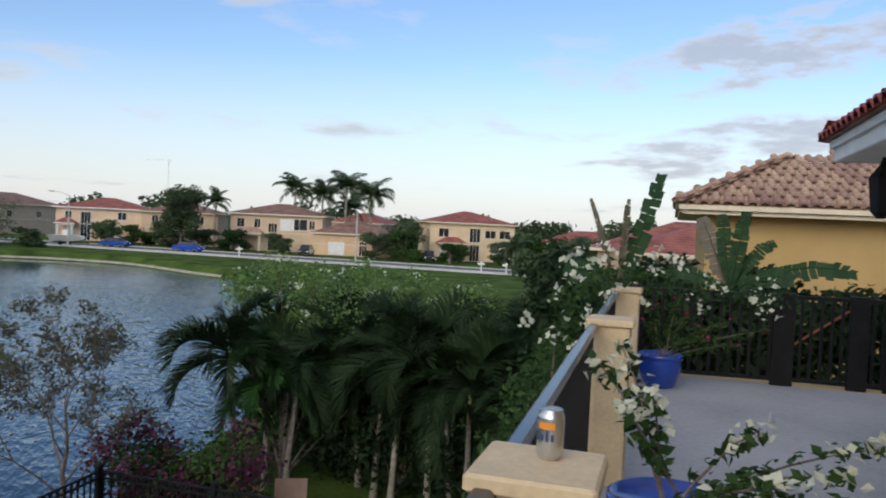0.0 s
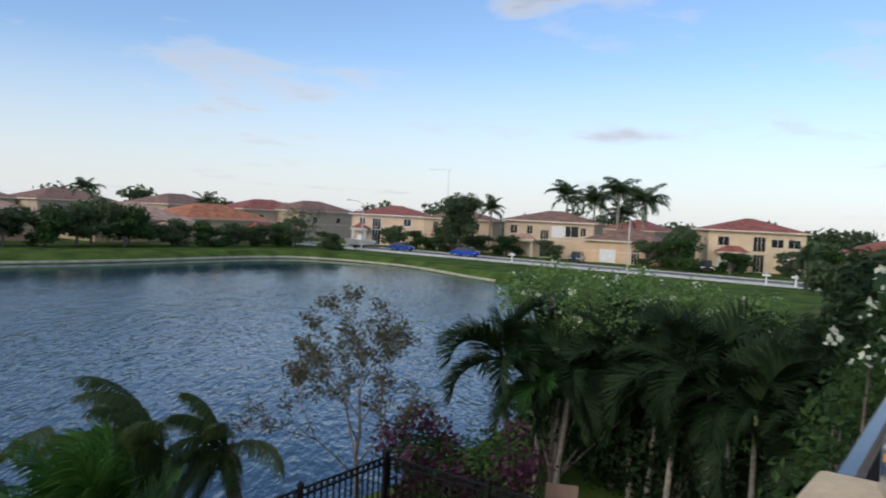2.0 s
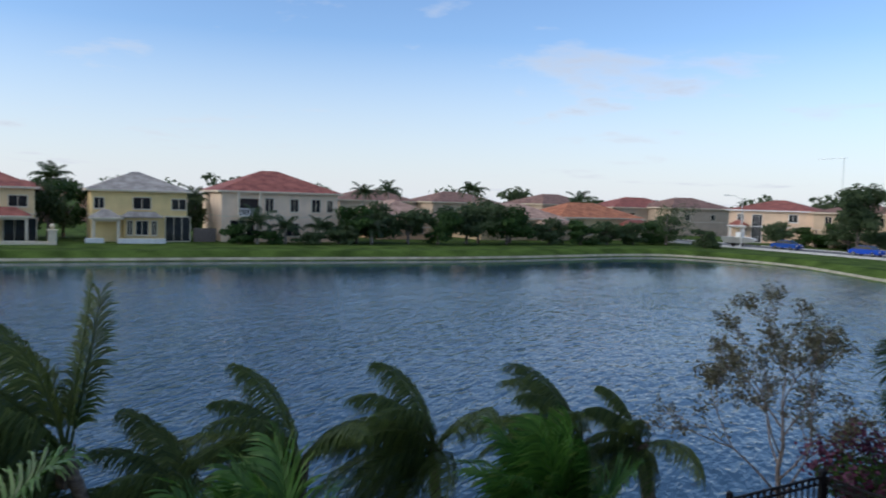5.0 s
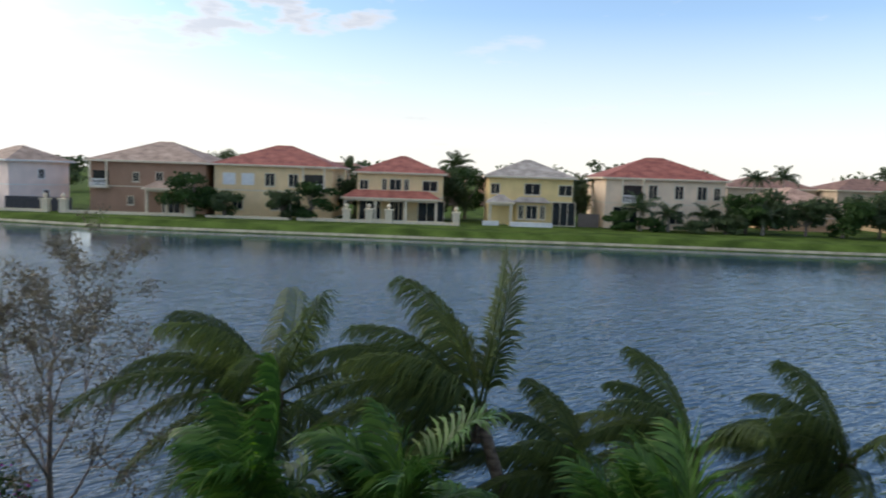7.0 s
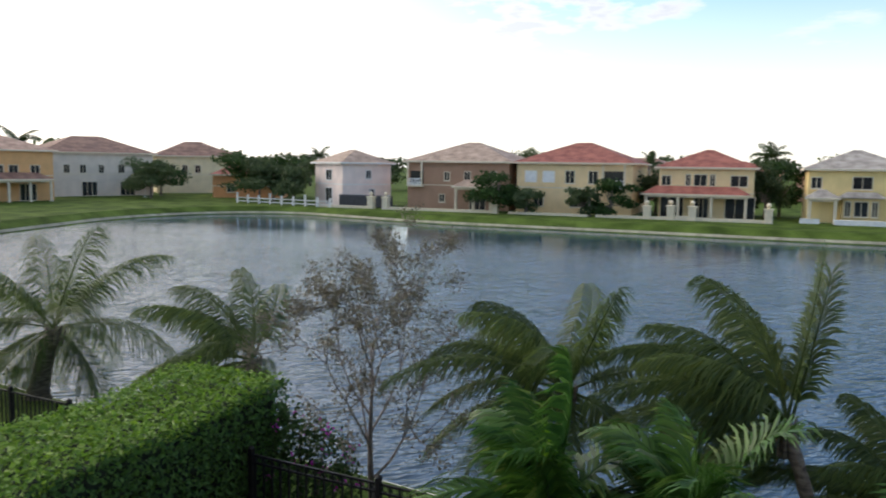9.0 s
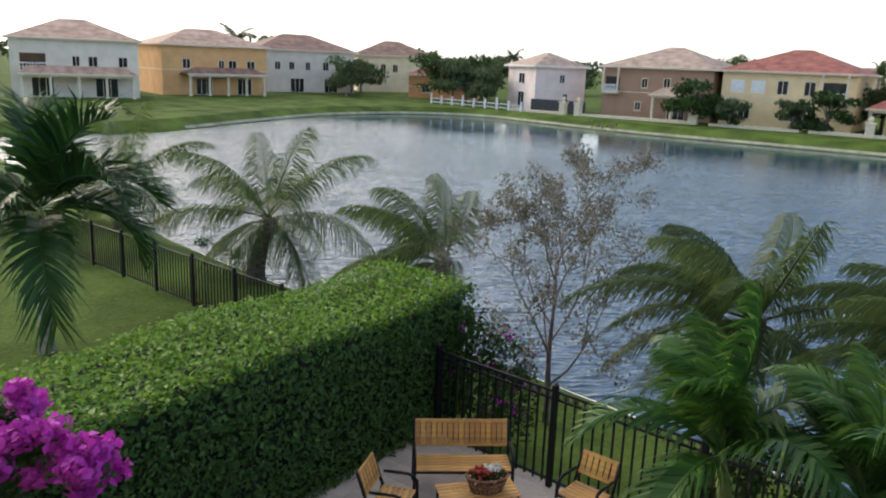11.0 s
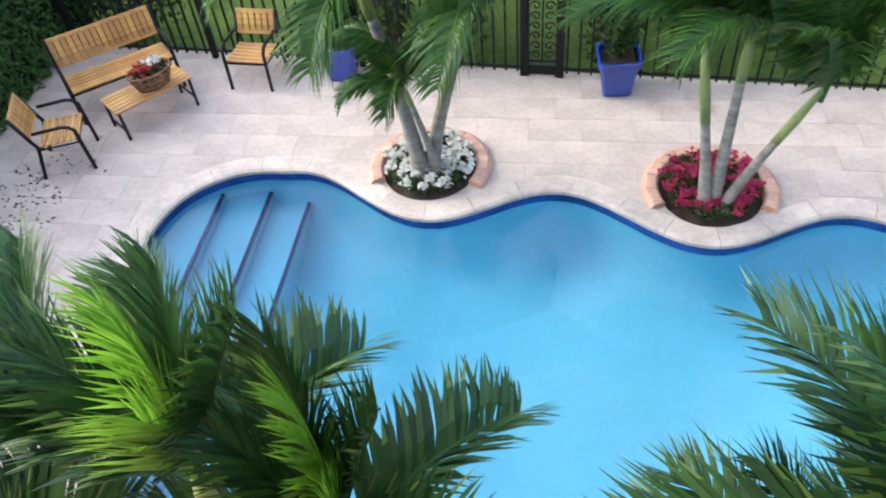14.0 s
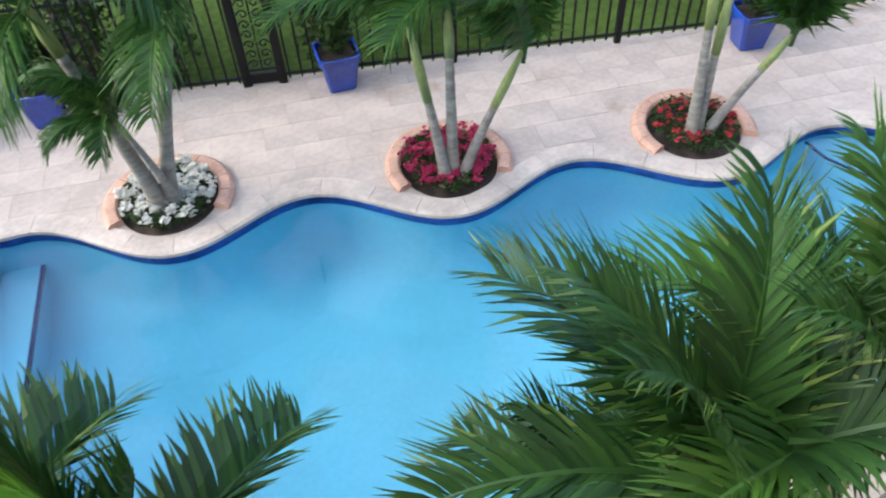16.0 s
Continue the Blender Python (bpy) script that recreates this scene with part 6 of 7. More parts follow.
def house(label, x, y, yaw, w, d, ez, rise, wall, roof, front=(), right=(), left=(), doors=(), porch=None, balcony=None, z0=G0, trim=None, blank=(), name="house"):
    """Stuccoed house: front wall centre at (x, y), facing local -y."""
    trim = trim or CREAMTRIM
    ob = thing(name, label, "house", pose(x, y, z0, 0, 0, yaw), "houses round the lake")
    H = ez - z0
    # houses across the lake: missing light on their fronts painted in as brighter, warmer walls
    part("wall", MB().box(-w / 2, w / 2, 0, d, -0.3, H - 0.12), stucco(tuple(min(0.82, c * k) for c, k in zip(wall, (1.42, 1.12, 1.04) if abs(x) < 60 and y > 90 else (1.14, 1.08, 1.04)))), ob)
    part("band", MB().box(-w / 2 - .04, w / 2 + .04, -0.04, d + .04, H * 0.5 - .06, H * 0.5 + .06), trim, ob, "plain stucco band between the storeys")
    part("roof", hip(MB(), -w / 2 - .55, w / 2 + .55, -.55, d + .55, H, rise), roof, ob)
    part("fascia", MB().box(-w / 2 - .58, w / 2 + .58, -.58, -.552, H - .20, H + .02).box(-w / 2 - .58, -w / 2 - .552, -.552, d + .58, H - .20, H + .02).box(w / 2 + .552, w / 2 + .58, -.552, d + .58, H - .20, H + .02), trim, ob, "pale fascia board")
    for (u, z, ww, hh) in front:
        window(ob, pose(u, -0.003, z), ww, hh, trim, panes=2)
    for (u, z, ww, hh) in right:
        window(ob, pose(w / 2 + .003, u, z, 0, 0, 90), ww, hh, trim)
    for (u, z, ww, hh) in left:
        window(ob, pose(-w / 2 - .003, u, z, 0, 0, -90), ww, hh, trim)
    for (u, z, ww, hh) in doors:
        window(ob, pose(u, -0.003, z), ww, hh, trim, door=True, panes=3)
    if porch:
        u0, u1, dep, pz, n, rf = porch
        part("porch_roof", hip(MB(), u0 - .3, u1 + .3, -dep - .3, -0.004, pz, 0.95), rf, ob, "lower tiled porch roof")
        part("porch_beam", MB().box(u0, u1, -dep, -dep + .25, pz - .42, pz - .125), trim, ob)
        part("porch_fascia", MB().box(u0 - .33, u1 + .33, -dep - .33, -dep - .302, pz - .18, pz + .03), trim, ob)
        for i in range(n):
            c = u0 + .2 + (u1 - u0 - .4) * i / max(1, n - 1)
            part("column", MB().box(c - .16, c + .16, -dep + .0, -dep + .3, -.1, pz - .42, 0.02).box(c - .21, c + .21, -dep - .04, -dep + .34, -.1, .2), trim, ob)
    if balcony:
        u0, u1, zb, zt = balcony
        # flat dark sheet on the wall paints the shade of a recess
        part("balcony_recess", MB().box(u0, u1, -0.03, -0.004, zb, zt), GLASS, ob, "dark sheet in place of the shaded recess behind the balcony")
        part("balcony_slab", MB().box(u0 - .1, u1 + .1, -0.9, -0.004, zb - .2, zb), trim, ob)
        part("balcony_rail", MB().box(u0 - .1, u1 + .1, -0.9, -0.82, zb + .85, zb + .97).box(u0 - .1, u1 + .1, -0.9, -0.82, zb, zb + .1), WHITE, ob)
        for i in range(9):
            c = u0 + (u1 - u0) * i / 8
            part("baluster", MB().lathe([(0.05, zb + .1), (0.09, zb + .3), (0.04, zb + .6), (0.06, zb + .85)], 6, c, -0.86), WHITE, ob)
        for c in (u0 - .05, u1 + .05):
            part("column", MB().box(c - .1, c + .1, -0.9, -0.7, zb, H - .13), trim, ob)
    for (u, z, ww, hh) in blank:
        part("shutter", MB().box(u - ww / 2, u + ww / 2, -0.06, -0.004, z, z + hh), WHITE, ob, "closed white shutter")
    return ob


UP = 3.95
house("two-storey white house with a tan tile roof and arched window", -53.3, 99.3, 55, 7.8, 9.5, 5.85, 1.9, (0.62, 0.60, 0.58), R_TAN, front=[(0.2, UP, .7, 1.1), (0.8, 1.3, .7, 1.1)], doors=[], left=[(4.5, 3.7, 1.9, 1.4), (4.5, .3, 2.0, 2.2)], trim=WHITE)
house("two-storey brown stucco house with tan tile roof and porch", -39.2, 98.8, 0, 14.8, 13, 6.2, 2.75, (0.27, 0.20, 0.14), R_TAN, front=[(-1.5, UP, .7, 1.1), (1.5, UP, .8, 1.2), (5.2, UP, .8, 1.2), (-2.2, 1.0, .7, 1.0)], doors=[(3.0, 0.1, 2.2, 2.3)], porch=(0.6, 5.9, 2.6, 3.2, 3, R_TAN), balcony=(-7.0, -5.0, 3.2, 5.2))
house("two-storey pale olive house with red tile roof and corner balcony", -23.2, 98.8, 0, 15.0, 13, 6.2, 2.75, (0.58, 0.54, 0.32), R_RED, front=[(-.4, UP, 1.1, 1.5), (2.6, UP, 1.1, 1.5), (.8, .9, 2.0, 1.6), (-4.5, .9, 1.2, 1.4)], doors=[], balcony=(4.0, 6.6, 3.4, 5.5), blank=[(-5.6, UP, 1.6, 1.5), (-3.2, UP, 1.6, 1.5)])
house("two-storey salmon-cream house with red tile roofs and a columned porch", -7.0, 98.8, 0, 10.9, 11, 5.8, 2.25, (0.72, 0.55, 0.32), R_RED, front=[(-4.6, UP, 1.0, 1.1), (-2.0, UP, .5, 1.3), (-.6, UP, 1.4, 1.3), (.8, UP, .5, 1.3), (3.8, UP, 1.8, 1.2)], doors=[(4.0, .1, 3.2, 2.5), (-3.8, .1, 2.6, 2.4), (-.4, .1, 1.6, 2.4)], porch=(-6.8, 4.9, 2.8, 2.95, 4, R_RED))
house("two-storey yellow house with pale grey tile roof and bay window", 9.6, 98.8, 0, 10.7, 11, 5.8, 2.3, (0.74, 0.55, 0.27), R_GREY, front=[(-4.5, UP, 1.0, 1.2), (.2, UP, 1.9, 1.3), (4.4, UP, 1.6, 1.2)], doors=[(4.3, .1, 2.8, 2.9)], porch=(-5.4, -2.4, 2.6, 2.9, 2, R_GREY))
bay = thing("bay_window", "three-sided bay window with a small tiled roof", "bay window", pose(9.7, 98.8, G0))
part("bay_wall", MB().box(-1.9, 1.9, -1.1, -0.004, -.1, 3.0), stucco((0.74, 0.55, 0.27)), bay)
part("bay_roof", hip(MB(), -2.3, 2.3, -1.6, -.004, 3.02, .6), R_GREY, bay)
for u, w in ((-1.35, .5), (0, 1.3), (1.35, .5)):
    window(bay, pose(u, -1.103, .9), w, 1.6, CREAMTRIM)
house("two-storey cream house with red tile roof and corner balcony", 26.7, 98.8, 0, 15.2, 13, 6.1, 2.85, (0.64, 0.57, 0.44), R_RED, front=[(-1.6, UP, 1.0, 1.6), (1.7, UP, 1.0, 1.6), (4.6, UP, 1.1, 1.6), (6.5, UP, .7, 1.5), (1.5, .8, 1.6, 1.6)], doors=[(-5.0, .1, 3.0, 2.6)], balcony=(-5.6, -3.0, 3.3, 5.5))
# low houses behind the trees
house("single-storey house with a tan tile roof behind trees", 47.8, 106, 0, 9.4, 12, 3.35, 2.2, (0.50, 0.38, 0.24), R_SALMON, front=[(-2, 1, 1.4, 1.2), (2, 1, 1.4, 1.2)])
house("single-storey house with a salmon tile roof and a covered patio", 68.0, 105, 0, 16.0, 11, 3.2, 2.4, (0.52, 0.40, 0.24), R_SALMON, front=[(3, .8, 2.2, 1.6)], porch=(1.5, 8.2, 3, 2.55, 3, R_SALMON))
house("single-storey house with a bright orange tile roof", 84.5, 106, 0, 17.5, 12, 3.5, 2.5, (0.62, 0.48, 0.28), R_ORANGE, front=[(-3, 1, 1.6, 1.3), (4, 1, 1.6, 1.3)], porch=(3.5, 8.6, 2.5, 2.7, 3, R_RED))
# west end of the lake
house("two-storey white house with a salmon tile roof and a rear gallery", -99, 54, 62, 15, 12, 7.0, 2.6, (0.62, 0.58, 0.50), R_SALMON, front=[(2.0, UP, 1.0, 1.2), (5.6, UP, 1.0, 1.2), (0, UP, .8, 1.2)], doors=[(-4, .1, 2.4, 2.3), (3.5, .1, 2.6, 2.3)], porch=(-6.5, 6.8, 2.8, 3.0, 5, R_SALMON), balcony=(-6.4, -3.4, 3.3, 5.4))
house("two-storey orange stucco house with a tan roof and a deep porch", -100.5, 77, 74, 16.5, 12, 7.0, 2.5, (0.62, 0.36, 0.16), R_SALMON, front=[(-4.6, UP, 1.1, 1.3), (.8, UP, .8, 1.2), (2.6, UP, 1.2, 1.2), (5.6, UP, 1.2, 1.2)], doors=[(4.5, .1, 2.2, 2.3), (-2, .1, 2.4, 2.3)], porch=(-5.4, 6.6, 3.2, 3.2, 5, R_BROWN))
house("two-storey pale stucco house with a brown tile roof", -105, 100.5, 66, 18, 13, 7.0, 2.9, (0.60, 0.54, 0.46), R_BROWN, front=[(-5.6, UP, .9, 1.3), (-3.0, UP, .9, 1.3), (3.4, UP, 1.0, 1.4), (5.8, UP, 1.0, 1.4), (0, UP, .8, 1.3)], doors=[(-2.0, .1, 2.4, 2.3), (4.4, .1, 2.4, 2.3)])
house("two-storey yellow house with a brown hip roof behind trees", -102.5, 122, 48, 15, 12, 6.8, 2.9, (0.64, 0.56, 0.36), R_BROWN, front=[(-4.6, UP, .9, 1.4), (-2.4, UP, .9, 1.4), (0, UP, .9, 1.4)])
house("low red-roofed house between trees", -82.5, 111, 30, 12, 10, 3.6, 2.6, (0.58, 0.28, 0.12), R_RED, front=[(-3, 1, 1.2, 1.2)])
# street to the east
house("two-storey cream house with a red tile roof on the street", 116, 97.5, -62, 15, 13, 5.6, 1.95, (0.64, 0.50, 0.36), R_RED, front=[(-5.4, UP, 1.0, 1.2), (3.6, UP, 1.4, 1.3)], doors=[(-2.5, .1, 1.6, 5.0)], porch=(-6.8, -4.0, 2.4, 3.1, 2, R_RED), trim=WHITE)
house("two-storey beige house with a brown tile roof on the street", 118, 82.5, -66, 13, 13, 5.5, 1.9, (0.50, 0.40, 0.28), R_BROWN, front=[(-4.2, UP, 1.0, 1.2), (-1.6, UP, 1.4, 1.2), (3.5, UP, 1.2, 1.2)], porch=(-3.4, 1.0, 2.4, 3.0, 2, R_BROWN))
house("two-storey sand-coloured house with an entrance tower on the street", 118, 63.5, -72, 15.5, 13, 5.9, 1.9, (0.54, 0.43, 0.30), R_BROWN, front=[(-6.0, UP, 1.2, 1.4), (-3.2, UP, 1.0, 1.4), (3.9, UP - .2, 2.6, 1.8), (6.0, UP, .9, 1.4)], blank=[(1.8, UP - .4, 2.4, 2.0)], doors=[(-.6, .1, 1.4, 4.6)], porch=(-6.5, -2.2, 2.0, 3.0, 2, R_SALMON))
house("low garage wing with a red tile roof on the street", 117, 49.5, -76, 12, 12, 3.3, 2.3, (0.58, 0.42, 0.27), R_BROWN, blank=[(-2.2, 0.1, 2.6, 2.1)], doors=[(2.2, .1, 1.2, 2.2)])
house("two-storey yellow villa with a red hip roof and an arched porch", 123.5, 30.6, -64, 14.2, 13, 5.95, 2.0, (0.64, 0.52, 0.34), R_RED, front=[(-4.8, UP, 1.6, 1.3), (3.0, UP, 1.7, 1.2), (5.4, UP, 1.7, 1.2)], doors=[(0.4, 3.2, 1.7, 2.2), (0.4, .1, 1.5, 2.6)], porch=(-5.8, -1.6, 2.6, 3.0, 2, R_RED), blank=[(-3.6, .1, 4.2, 2.1), (4.4, .2, 1.4, 2.4)])
house("low house with a red tile roof behind trees", 129, 12, -80, 16, 12, 3.3, 2.2, (0.58, 0.46, 0.30), R_RED, front=[(0, 1, 1.4, 1.2)])
house("red-roofed house beyond the street", 150, 122, -50, 15, 12, 4.6, 2.4, (0.5, 0.35, 0.25), R_RED, front=[(0, 1, 1.4, 1.2)])

BACK = (0.45, 0.36, 0.27)
for i, (x, y, ez, rf) in enumerate(((40, 150, 5.2, R_BROWN), (62, 152, 5.3, R_BROWN), (80, 146, 5.4, R_BROWN), (104, 142, 5.6, R_BROWN), (118, 132, 5.4, R_RED), (126, 124, 5.6, R_BROWN), (-6, 158, 5.0, R_RED), (16, 156, 5.0, R_BROWN),
                                     (-24, 152, 5.4, R_BROWN), (-46, 150, 5.2, R_BROWN), (165, 60, 5.0, R_RED), (170, 40, 4.8, R_BROWN), (60, -4, 4.4, R_RED), (44, -7, 4.6, R_RED))):
    house("distant house with a tiled hip roof seen over the trees", x, y, -10 + 7 * (i % 4) if i < 12 else -85, 17, 12, ez, 2.3, BACK, rf, front=[(-4, 3.4, 1.2, 1.2), (3, 3.4, 1.2, 1.2)])

# gate piers, low walls and rails along the far lawns
for x, h in ((-13.0, 1.6), (-10.3, 1.7), (-7.9, 1.7), (0.2, 1.65), (-49.4, 1.7), (-47.2, 1.7), (-31.8, 1.2)):
    pr = thing("garden_pier", "cream masonry garden pier with a round finial by the lakeside", "garden pier", pose(x, 93.2, G0), "garden piers")
    part("shaft", MB().box(-.42, .42, -.42, .42, -.2, h - .2, 0.03), CREAMTRIM, pr)
    part("cap", MB().box(-.52, .52, -.52, .52, h - .2, h, 0.03), CREAMTRIM, pr)
    part("finial", MB().lathe([(0.1, h), (0.12, h + .1), (0.28, h + .3), (0.28, h + .42), (0.1, h + .62)], 10), CREAMTRIM, pr)
for a, b, h in ((-19, -10.7, .35), (-7.5, -0.2, .35), (-10.0, -8.3, .5), (-46.8, -32.2, .35), (-58, -49.8, .35), (-30, -20, .3)):
    tagged(part("low_wall", MB().box(a, b, 93.0, 93.3, G0 - .2, G0 + h, 0.02), CREAMTRIM), "low cream garden wall along the lakeside", "wall")
wf = thing("white_fence", "low white rail fence with posts along the lakeside lawn", "fence", pose(-73.5, 96.0, G0, 0, 0, -11))
for i in range(9):
    part("post", MB().box(i * 2.3 - .12, i * 2.3 + .12, -.12, .12, -.1, 1.3 if i % 3 else 1.6, 0.02), WHITE, wf)
for h in (0.25, .75):
    part("rail", MB().box(0, 18.4, -.04, .04, h, h + .12), WHITE, wf)
um = thing("patio_umbrella", "white patio umbrella beside a pale house", "umbrella", pose(-96, 101, G0))
part("canopy", MB().lathe([(2.0, 2.6), (1.9, 2.68), (0.2, 3.3), (0.02, 3.4)], 8), WHITE, um)
part("pole", MB().tube([(0, 0, 0), (0, 0, 3.3)], 0.04, 6), WHITE, um)
part("base", MB().lathe([(.35, 0), (.35, .08), (.06, .12)], 10), CONCRETE, um)
for x, y, l in ((9.5, 95.5, 5.2), (4.5, 96.2, 2.0)):
    tagged(part("patio_wall", MB().box(x - l / 2, x + l / 2, y - .2, y + .2, G0 - .1, G0 + .55, 0.03), WHITE), "low white patio wall before the yellow house", "wall")
tagged(part("wooden_fence", MB().box(15.8, 18.5, 99, 99.1, G0, G0 + 1.7, 0.02), BARK), "dark wooden fence between two houses", "fence")
tagged(part("wooden_fence", MB().box(-56, -47.6, 96.0, 96.1, G0, G0 + 1.7, 0.02), mat("dark_screen", (0.05, 0.05, 0.055), 0.8)), "dark screen fence before the white house", "fence")


# ---- trees and palms in the distance ----
def far_tree(label, x, y, h, r, seed, n=900, leafm=None, size=0.55, name="tree", low=0.25):
    rng = random.Random(seed)
    ob = thing(name, label, "tree", pose(x, y, G0))
    part("trunk", MB().tube([(0, 0, -.1), (.05, 0, h * .35), (0, .05, h * .75)], [0.22, .16, .07], 7), BARK, ob)
    cl = []
    lim = MB()
    for i in range(14):
        a = rng.uniform(0, 6.283)
        c = (math.cos(a) * r * rng.uniform(.1, .95), math.sin(a) * r * rng.uniform(.1, .95), h * rng.uniform(low + .08, .92))
        cl.append((*c, r * rng.uniform(.3, .6), r * rng.uniform(.3, .6), h * rng.uniform(.10, .20)))
        lim.tube([(0, 0, h * .3), c], [.09, .03], 4)
    stuff(part("branchwork", lim, BARK, ob))
    r2 = np.random.default_rng(seed)
    p, d = blob_points(r2, cl, n, 0.4)
    stuff(part("foliage", leaves("foliage", p, d, size, r2, 0.6), leafm or TREELEAF, ob))
    return ob


TREES = [(-31.6, 93.6, 5.6, 3.0), (-44, 140, 9, 4), (-70.5, 101, 6.8, 4.4), (-76, 105, 7.2, 4.6), (-65.0, 98, 6.0, 2.6), (-92, 98, 6.5, 3.2), (-99, 108, 6.0, 3.4), (-79, 116, 6.5, 5), (-21, 94.2, 3.8, 1.7), (-17.5, 94.5, 4.6, 2.2), (-28, 94, 3.6, 1.6),
         (-13.5, 105, 6.6, 2.5), (1.5, 108, 7.0, 2.4), (-0.2, 104, 6.4, 2.0), (17.0, 105, 6.0, 1.8), (36, 96, 5.2, 3), (39, 98, 5.4, 3), (43, 95, 4.6, 2.6), (47, 94, 4.6, 2.6), (52, 95, 5.0, 3.0), (55, 97, 6.4, 3.6), (58, 94, 5.6, 2.8),
         (61, 98, 5.0, 2.5), (66, 95, 3.6, 2.2), (71, 94, 3.4, 2.2), (76, 94, 3.4, 2.2), (81, 94, 3.3, 2.2), (86, 95, 3.4, 2.3), (90, 98, 4.4, 2.6), (88, 86, 2.6, 1.8), (24, 94.5, 1.6, 1.5), (29, 94, 1.5, 1.5), (33, 94.5, 2.6, 2.0), (20.5, 95, 2.2, 1.5),
         (92, 118, 7.5, 3), (110, 90.5, 4.2, 2.8), (113, 86, 4.0, 2.6), (111.5, 79, 3.2, 2.4), (111, 73, 3.4, 2.2), (112, 68, 3.2, 2.2), (113, 60, 3.0, 2.0), (114, 44, 4.2, 2.6), (113, 38.5, 4.6, 2.6), (118, 41, 5.8, 3.0), (119, 24, 3.4, 2.2),
         (120, 18, 4.6, 2.8), (116, 12, 5.0, 3.0), (124, 6, 6.0, 3.2), (112, 31, 3.0, 1.6), (118, 31.5, 2.8, 1.5), (90, 4, 5, 3), (80, -2, 5.4, 3.2), (70, 2, 5.0, 3.0), (60, 8, 4.2, 2.6), (52, 4, 4.6, 3), (40, 0, 4.6, 2.8), (30, 3, 4.2, 2.4)]
for i, (x, y, h, r) in enumerate(TREES):
    far_tree("leafy dark-green tree between the lakeside houses", x, y, h, r * 1.2, 300 + i, int(900 + 480 * r), size=0.34 + 0.05 * r, leafm=TREELEAF if i % 3 else SHRUB, low=0.05 if h < 5 else 0.2)
rng_b = random.Random(77)
for i in range(34):
    a = radians(-70 + i * 5.4)
    rr = 190 + rng_b.uniform(-15, 40)
    far_tree("distant tree on the skyline", rr * math.sin(a), rr * math.cos(a), rng_b.uniform(7.0, 10.5), rng_b.uniform(6, 10), 500 + i, 700, size=1.3)
FP = "tall palm beside the street"
for i, (x, y, z, sc) in enumerate(((131, 67.0, 9.6, 1.1), (131, 61.4, 8.7, 1.05), (129, 55.8, 10.2, 1.15), (129, 51.0, 8.8, 1.1), (136, 58, 6.6, 0.9), (118, 75.5, 6.4, .8))):
    palm(FP, x, y, G0, (x + .3, y, z), "far", 19, sc * 1.25, 0.22, seed=700 + i, shaft=1.2, group="palms by the street", bands=(0, 1, 1, 2, 3))
for i, (x, y, z, sc) in enumerate(((0.3, 112, 7.0, .9), (17.4, 108, 5.0, .7), (-74, 120, 6.8, .8), (-16, 116, 6.0, .8), (50, 130, 6.6, .9), (54, 128, 7.0, .9), (67, 120, 7.4, .9), (22.6, 94.5, 2.2, .85), (26.2, 95, 1.5, .7), (30.5, 94.6, 1.7, .7), (34.0, 94.6, 1.4, .75), (37.5, 94.4, 1.6, .8), (93, 124, 6.0, 1.0),
                                    (-112, 90, 8.0, 1.2), (-20, 94, 2.0, .6), (106, 20, 2.6, 1.0), (108, 14, 2.4, 1.0), (104, 9, 2.4, 1.0))):
    palm("palm rising among the lakeside houses", x, y, G0, (x, y + .2, z), "far", 13, sc, 0.16, seed=730 + i, group="palms among the houses", bands=(0, 1, 1, 2, 2))
far_tree("dense round-crowned tree at the street", 105.2, 73.2, 9.6, 3.4, 761, 6500, size=.5, low=0.3)
far_tree("round willow-like tree on the bank", 86.5, 92.5, 6.4, 3.4, 790, 1500, size=.3, low=0.1)

# ---- vehicles, boat, street furniture ----


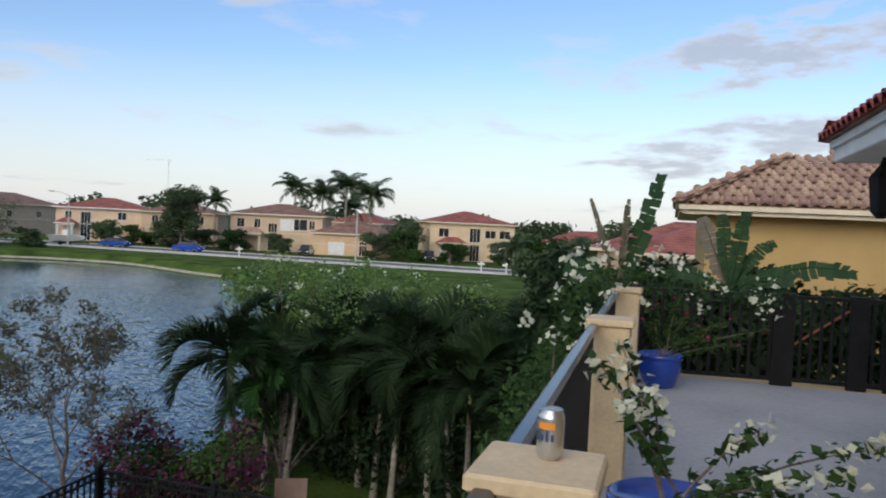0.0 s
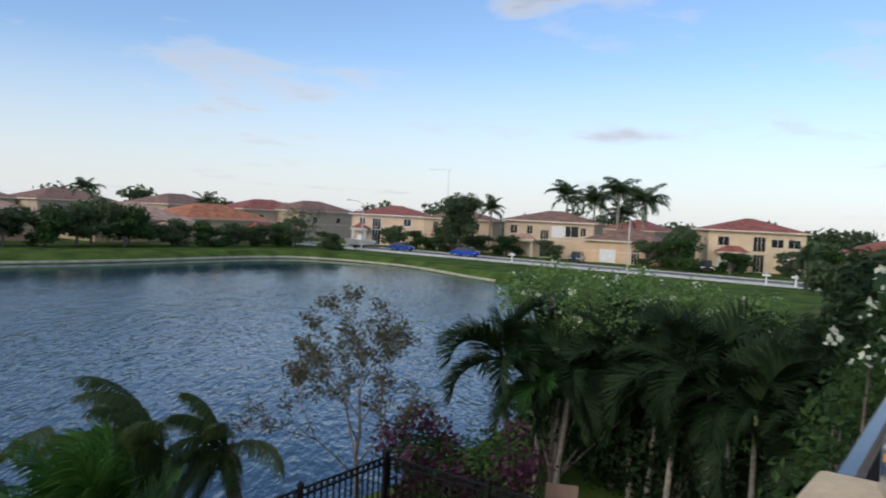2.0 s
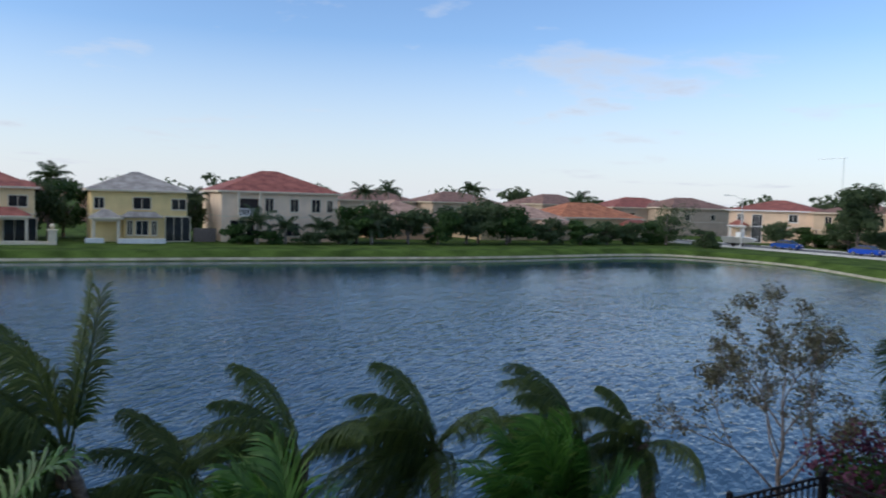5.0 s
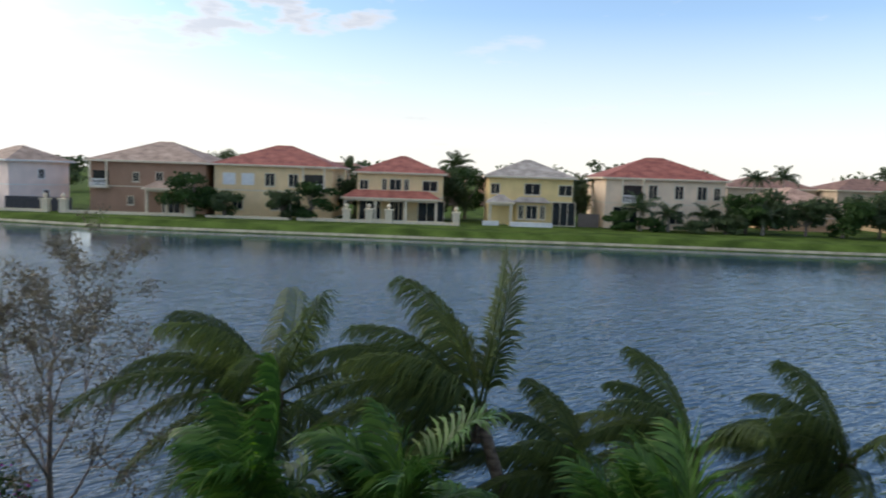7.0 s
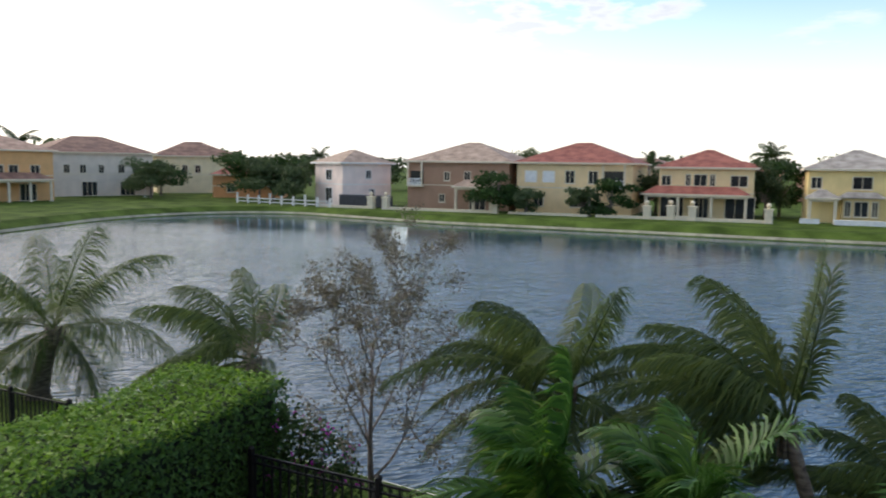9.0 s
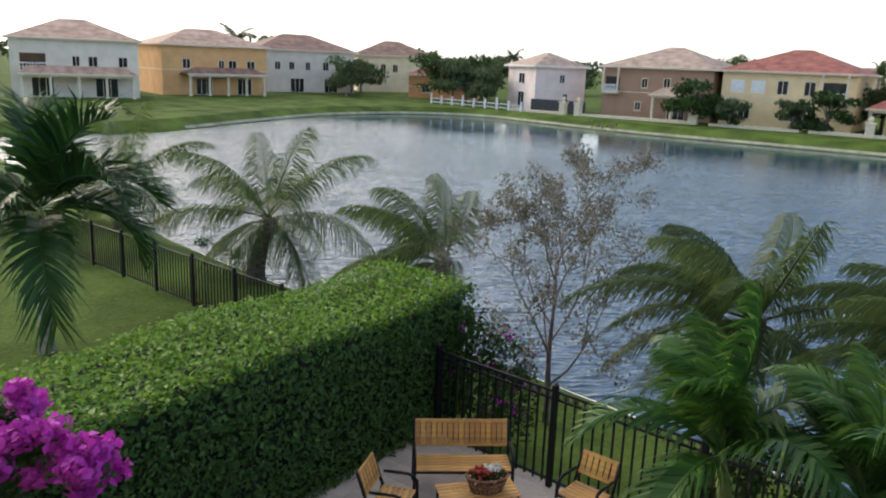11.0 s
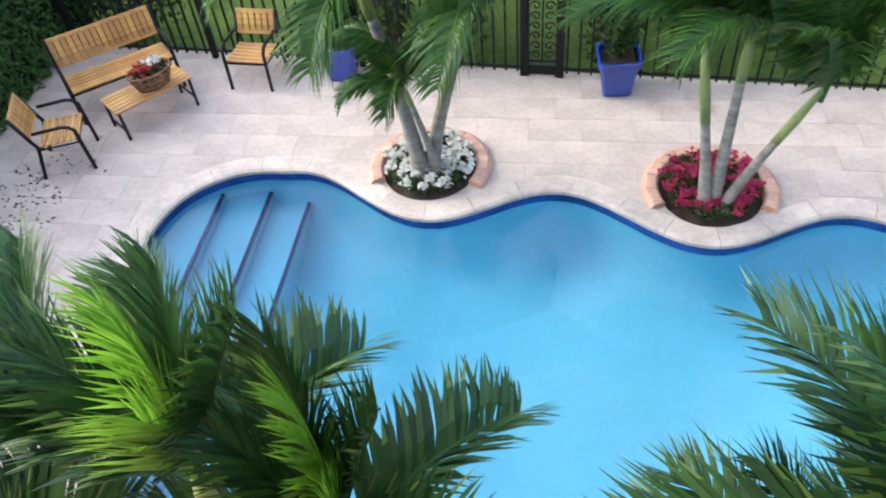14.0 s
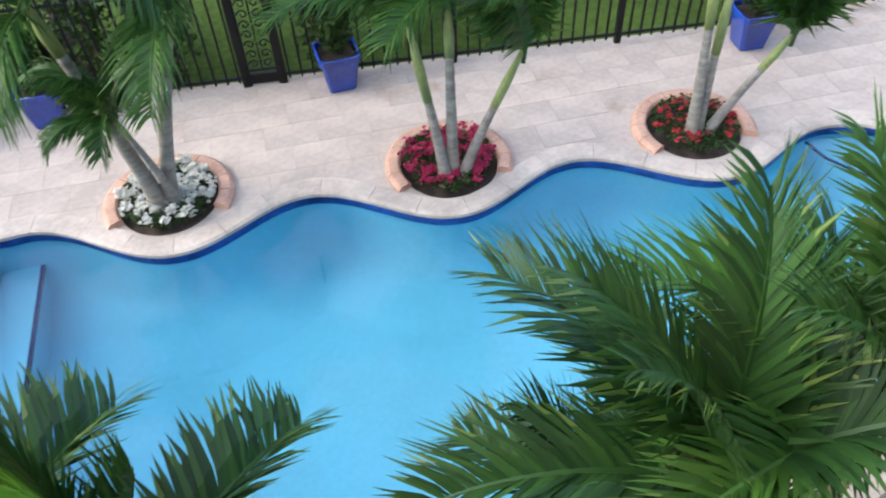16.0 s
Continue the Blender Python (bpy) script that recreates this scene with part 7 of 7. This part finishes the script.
def car(label, x, y, yaw, col, van=0.0):
    ob = thing("parked_car", label, "car", pose(x, y, G0 + 0.10, 0, 0, yaw), "parked cars")
    paint = mat("car_paint", col, 0.25, 0.05, 2, 20, 0.0, coat=0.8)
    L, W, Hh = 4.4, 1.75, 1.42 + van
    body, cab = MB(), MB()
    prof = [(-2.2, .35), (-2.2, .78), (-2.05, .92), (-1.3, 1.0), (1.6, .98), (2.1, .86), (2.2, .6), (2.2, .35)]
    for sy in (-1, 1):
        body.quad(*[(px, sy * W / 2, pz) for px, pz in (prof if sy < 0 else prof[::-1])])
    for (ax, az), (bx, bz) in zip(prof, prof[1:] + prof[:1]):
        body.quad((ax, -W / 2, az), (ax, W / 2, az), (bx, W / 2, bz), (bx, -W / 2, bz))
    part("body", body, paint, ob)
    gp = [(-1.5 - van * .5, .98), (-.75, Hh), (.75 + van, Hh + .02), (1.75, .97)]
    for sy in (-1, 1):
        cab.quad(*[(px, sy * (W / 2 - .12 - .10 * (pz > 1.1)), pz) for px, pz in (gp if sy < 0 else gp[::-1])])
    for (ax, az), (bx, bz) in zip(gp, gp[1:]):
        wa, wb = W / 2 - .12 - .10 * (az > 1.1), W / 2 - .12 - .10 * (bz > 1.1)
        cab.quad((ax, -wa, az), (ax, wa, az), (bx, wb, bz), (bx, -wb, bz))
    part("glasshouse", cab, GLASS, ob, "dark car windows")
    part("roof", MB().box(-.72, .74 + van, -W / 2 + .2, W / 2 - .2, Hh, Hh + .05, 0.02), paint, ob)
    for wx in (-1.35, 1.35):
        for sy in (-1, 1):
            w = part("wheel", MB().tube([(wx, sy * (W / 2 - .2), .32), (wx, sy * (W / 2 + .01), .32)], .32, 14), mat("tyre", (0.02, 0.02, 0.02), 0.8), ob)
            part("rim", MB().tube([(wx, sy * (W / 2 + .0), .32), (wx, sy * (W / 2 + .03), .32)], .19, 10), ALU, w)
    for sy in (-.6, .6):
        part("headlight", MB().box(-2.22, -2.16, sy - .18, sy + .18, .62, .74, 0.01), WHITE, ob)
        part("tail_light", MB().box(2.16, 2.22, sy - .18, sy + .18, .62, .76, 0.01), REDFL, ob)
    return ob


car("bright blue car parked on the street", 98.4, 67.0, 90, (0.01, 0.06, 0.42))
car("blue car parked farther along the street", 98.4, 79.8, 90, (0.02, 0.07, 0.30))
car("dark car parked before the garage", 109.5, 53.5, 14, (0.012, 0.014, 0.03), 0.2)
car("black car parked on the villa's drive", 113.5, 34.8, 20, (0.012, 0.012, 0.014), 0.2)
boat = thing("motor_boat", "white motor boat on a trailer beside the street", "boat", pose(96.9, 87.2, G0 + .1, 0, 0, 96))
hull = MB()
secs = [(-3.0, .0, 1.15, 1.0), (-2.0, .75, .75, 1.2), (0, 1.05, .55, 1.25), (3.0, 1.0, .55, 1.2)]
for (x0, w0, k0, g0), (x1, w1, k1, g1) in zip(secs, secs[1:]):
    for s in (-1, 1):
        hull.quad((x0, 0, k0), (x1, 0, k1), (x1, s * w1, g1 + .3), (x0, s * w0, g0 + .3))
    hull.quad((x0, -w0, g0 + .3), (x1, -w1, g1 + .3), (x1, w1, g1 + .3), (x0, w0, g0 + .3))
hull.quad((3.0, 0, .55), (3.0, 1.0, 1.5), (3.0, -1.0, 1.5))
part("hull", hull, WHITE, boat)
part("console", MB().box(-.3, .7, -.4, .4, 1.5, 2.3, .05), WHITE, boat)
part("t_top", MB().box(-.8, 1.2, -.8, .8, 3.0, 3.08, .02), CREAMTRIM, boat)
for a in (-.6, 1.0):
    for b in (-.6, .6):
        part("support", MB().tube([(a, b, 1.5), (a, b, 3.0)], .03, 5), ALU, boat)
part("trailer", MB().box(-3.6, 2.4, -.06, .06, .38, .5).box(0.4, .6, -1.0, 1.0, .30, .45), BLACK, boat)
for s in (-1, 1):
    part("wheel", MB().tube([(.5, s * .95, .32), (.5, s * 1.12, .32)], .32, 12), BLACK, boat)

lampp = thing("street_lamp", "pale concrete street lamp with a long arm", "street lamp", pose(100.8 - 5.6, 85.6, G0))
part("pole", MB().tube([(0, 0, 0), (0, 0, 7.6)], [.14, .08], 8), CONCRETE, lampp)
part("arm", MB().tube([(0, 0, 7.5), (-.5, .9, 8.0), (-1.0, 2.0, 8.15)], .045, 6), CONCRETE, lampp)
part("lamp_head", MB().box(-1.2, -.9, 1.9, 2.7, 8.05, 8.2, .03), ALU, lampp)
lp2 = thing("street_lamp", "pale street lamp pole behind shrubs", "street lamp", pose(95.2, 39.2, G0))
part("pole", MB().tube([(0, 0, 0), (0, 0, 7.2)], [.15, .09], 8), CONCRETE, lp2)
mast = thing("tall_mast", "thin steel mast with a crossbar on the skyline", "mast", pose(148, 107.0, G0))
part("mast_pole", MB().tube([(0, 0, 0), (0, 0, 17.4)], .07, 6), WHITE, mast)
part("crossbar", MB().box(-.06, .06, -0.6, 6.0, 17.25, 17.33), WHITE, mast)
for y in (56.5, 18.8, 22.0):
    mbx = thing("mail_box", "small white mailbox on a post by the street", "mailbox", pose(95.0, y, G0))
    part("post", MB().box(-.08, .08, -.08, .08, 0, 1.5, .01), WHITE, mbx)
    part("box", MB().box(-.2, .2, -.45, .45, 1.05, 1.32, .04), WHITE, mbx)
for i, (x, y) in enumerate(((-22.6, 16.0), (-21.6, 15.9), (-20.6, 15.7), (-15.2, 15.2))):
    shrub("low weedy clump on the lake bank", x, y, -0.85, [(0, 0, .15, .35, .3, .22)], 160, 0.10, SHRUB, 800 + i, "weed_clump", 3)
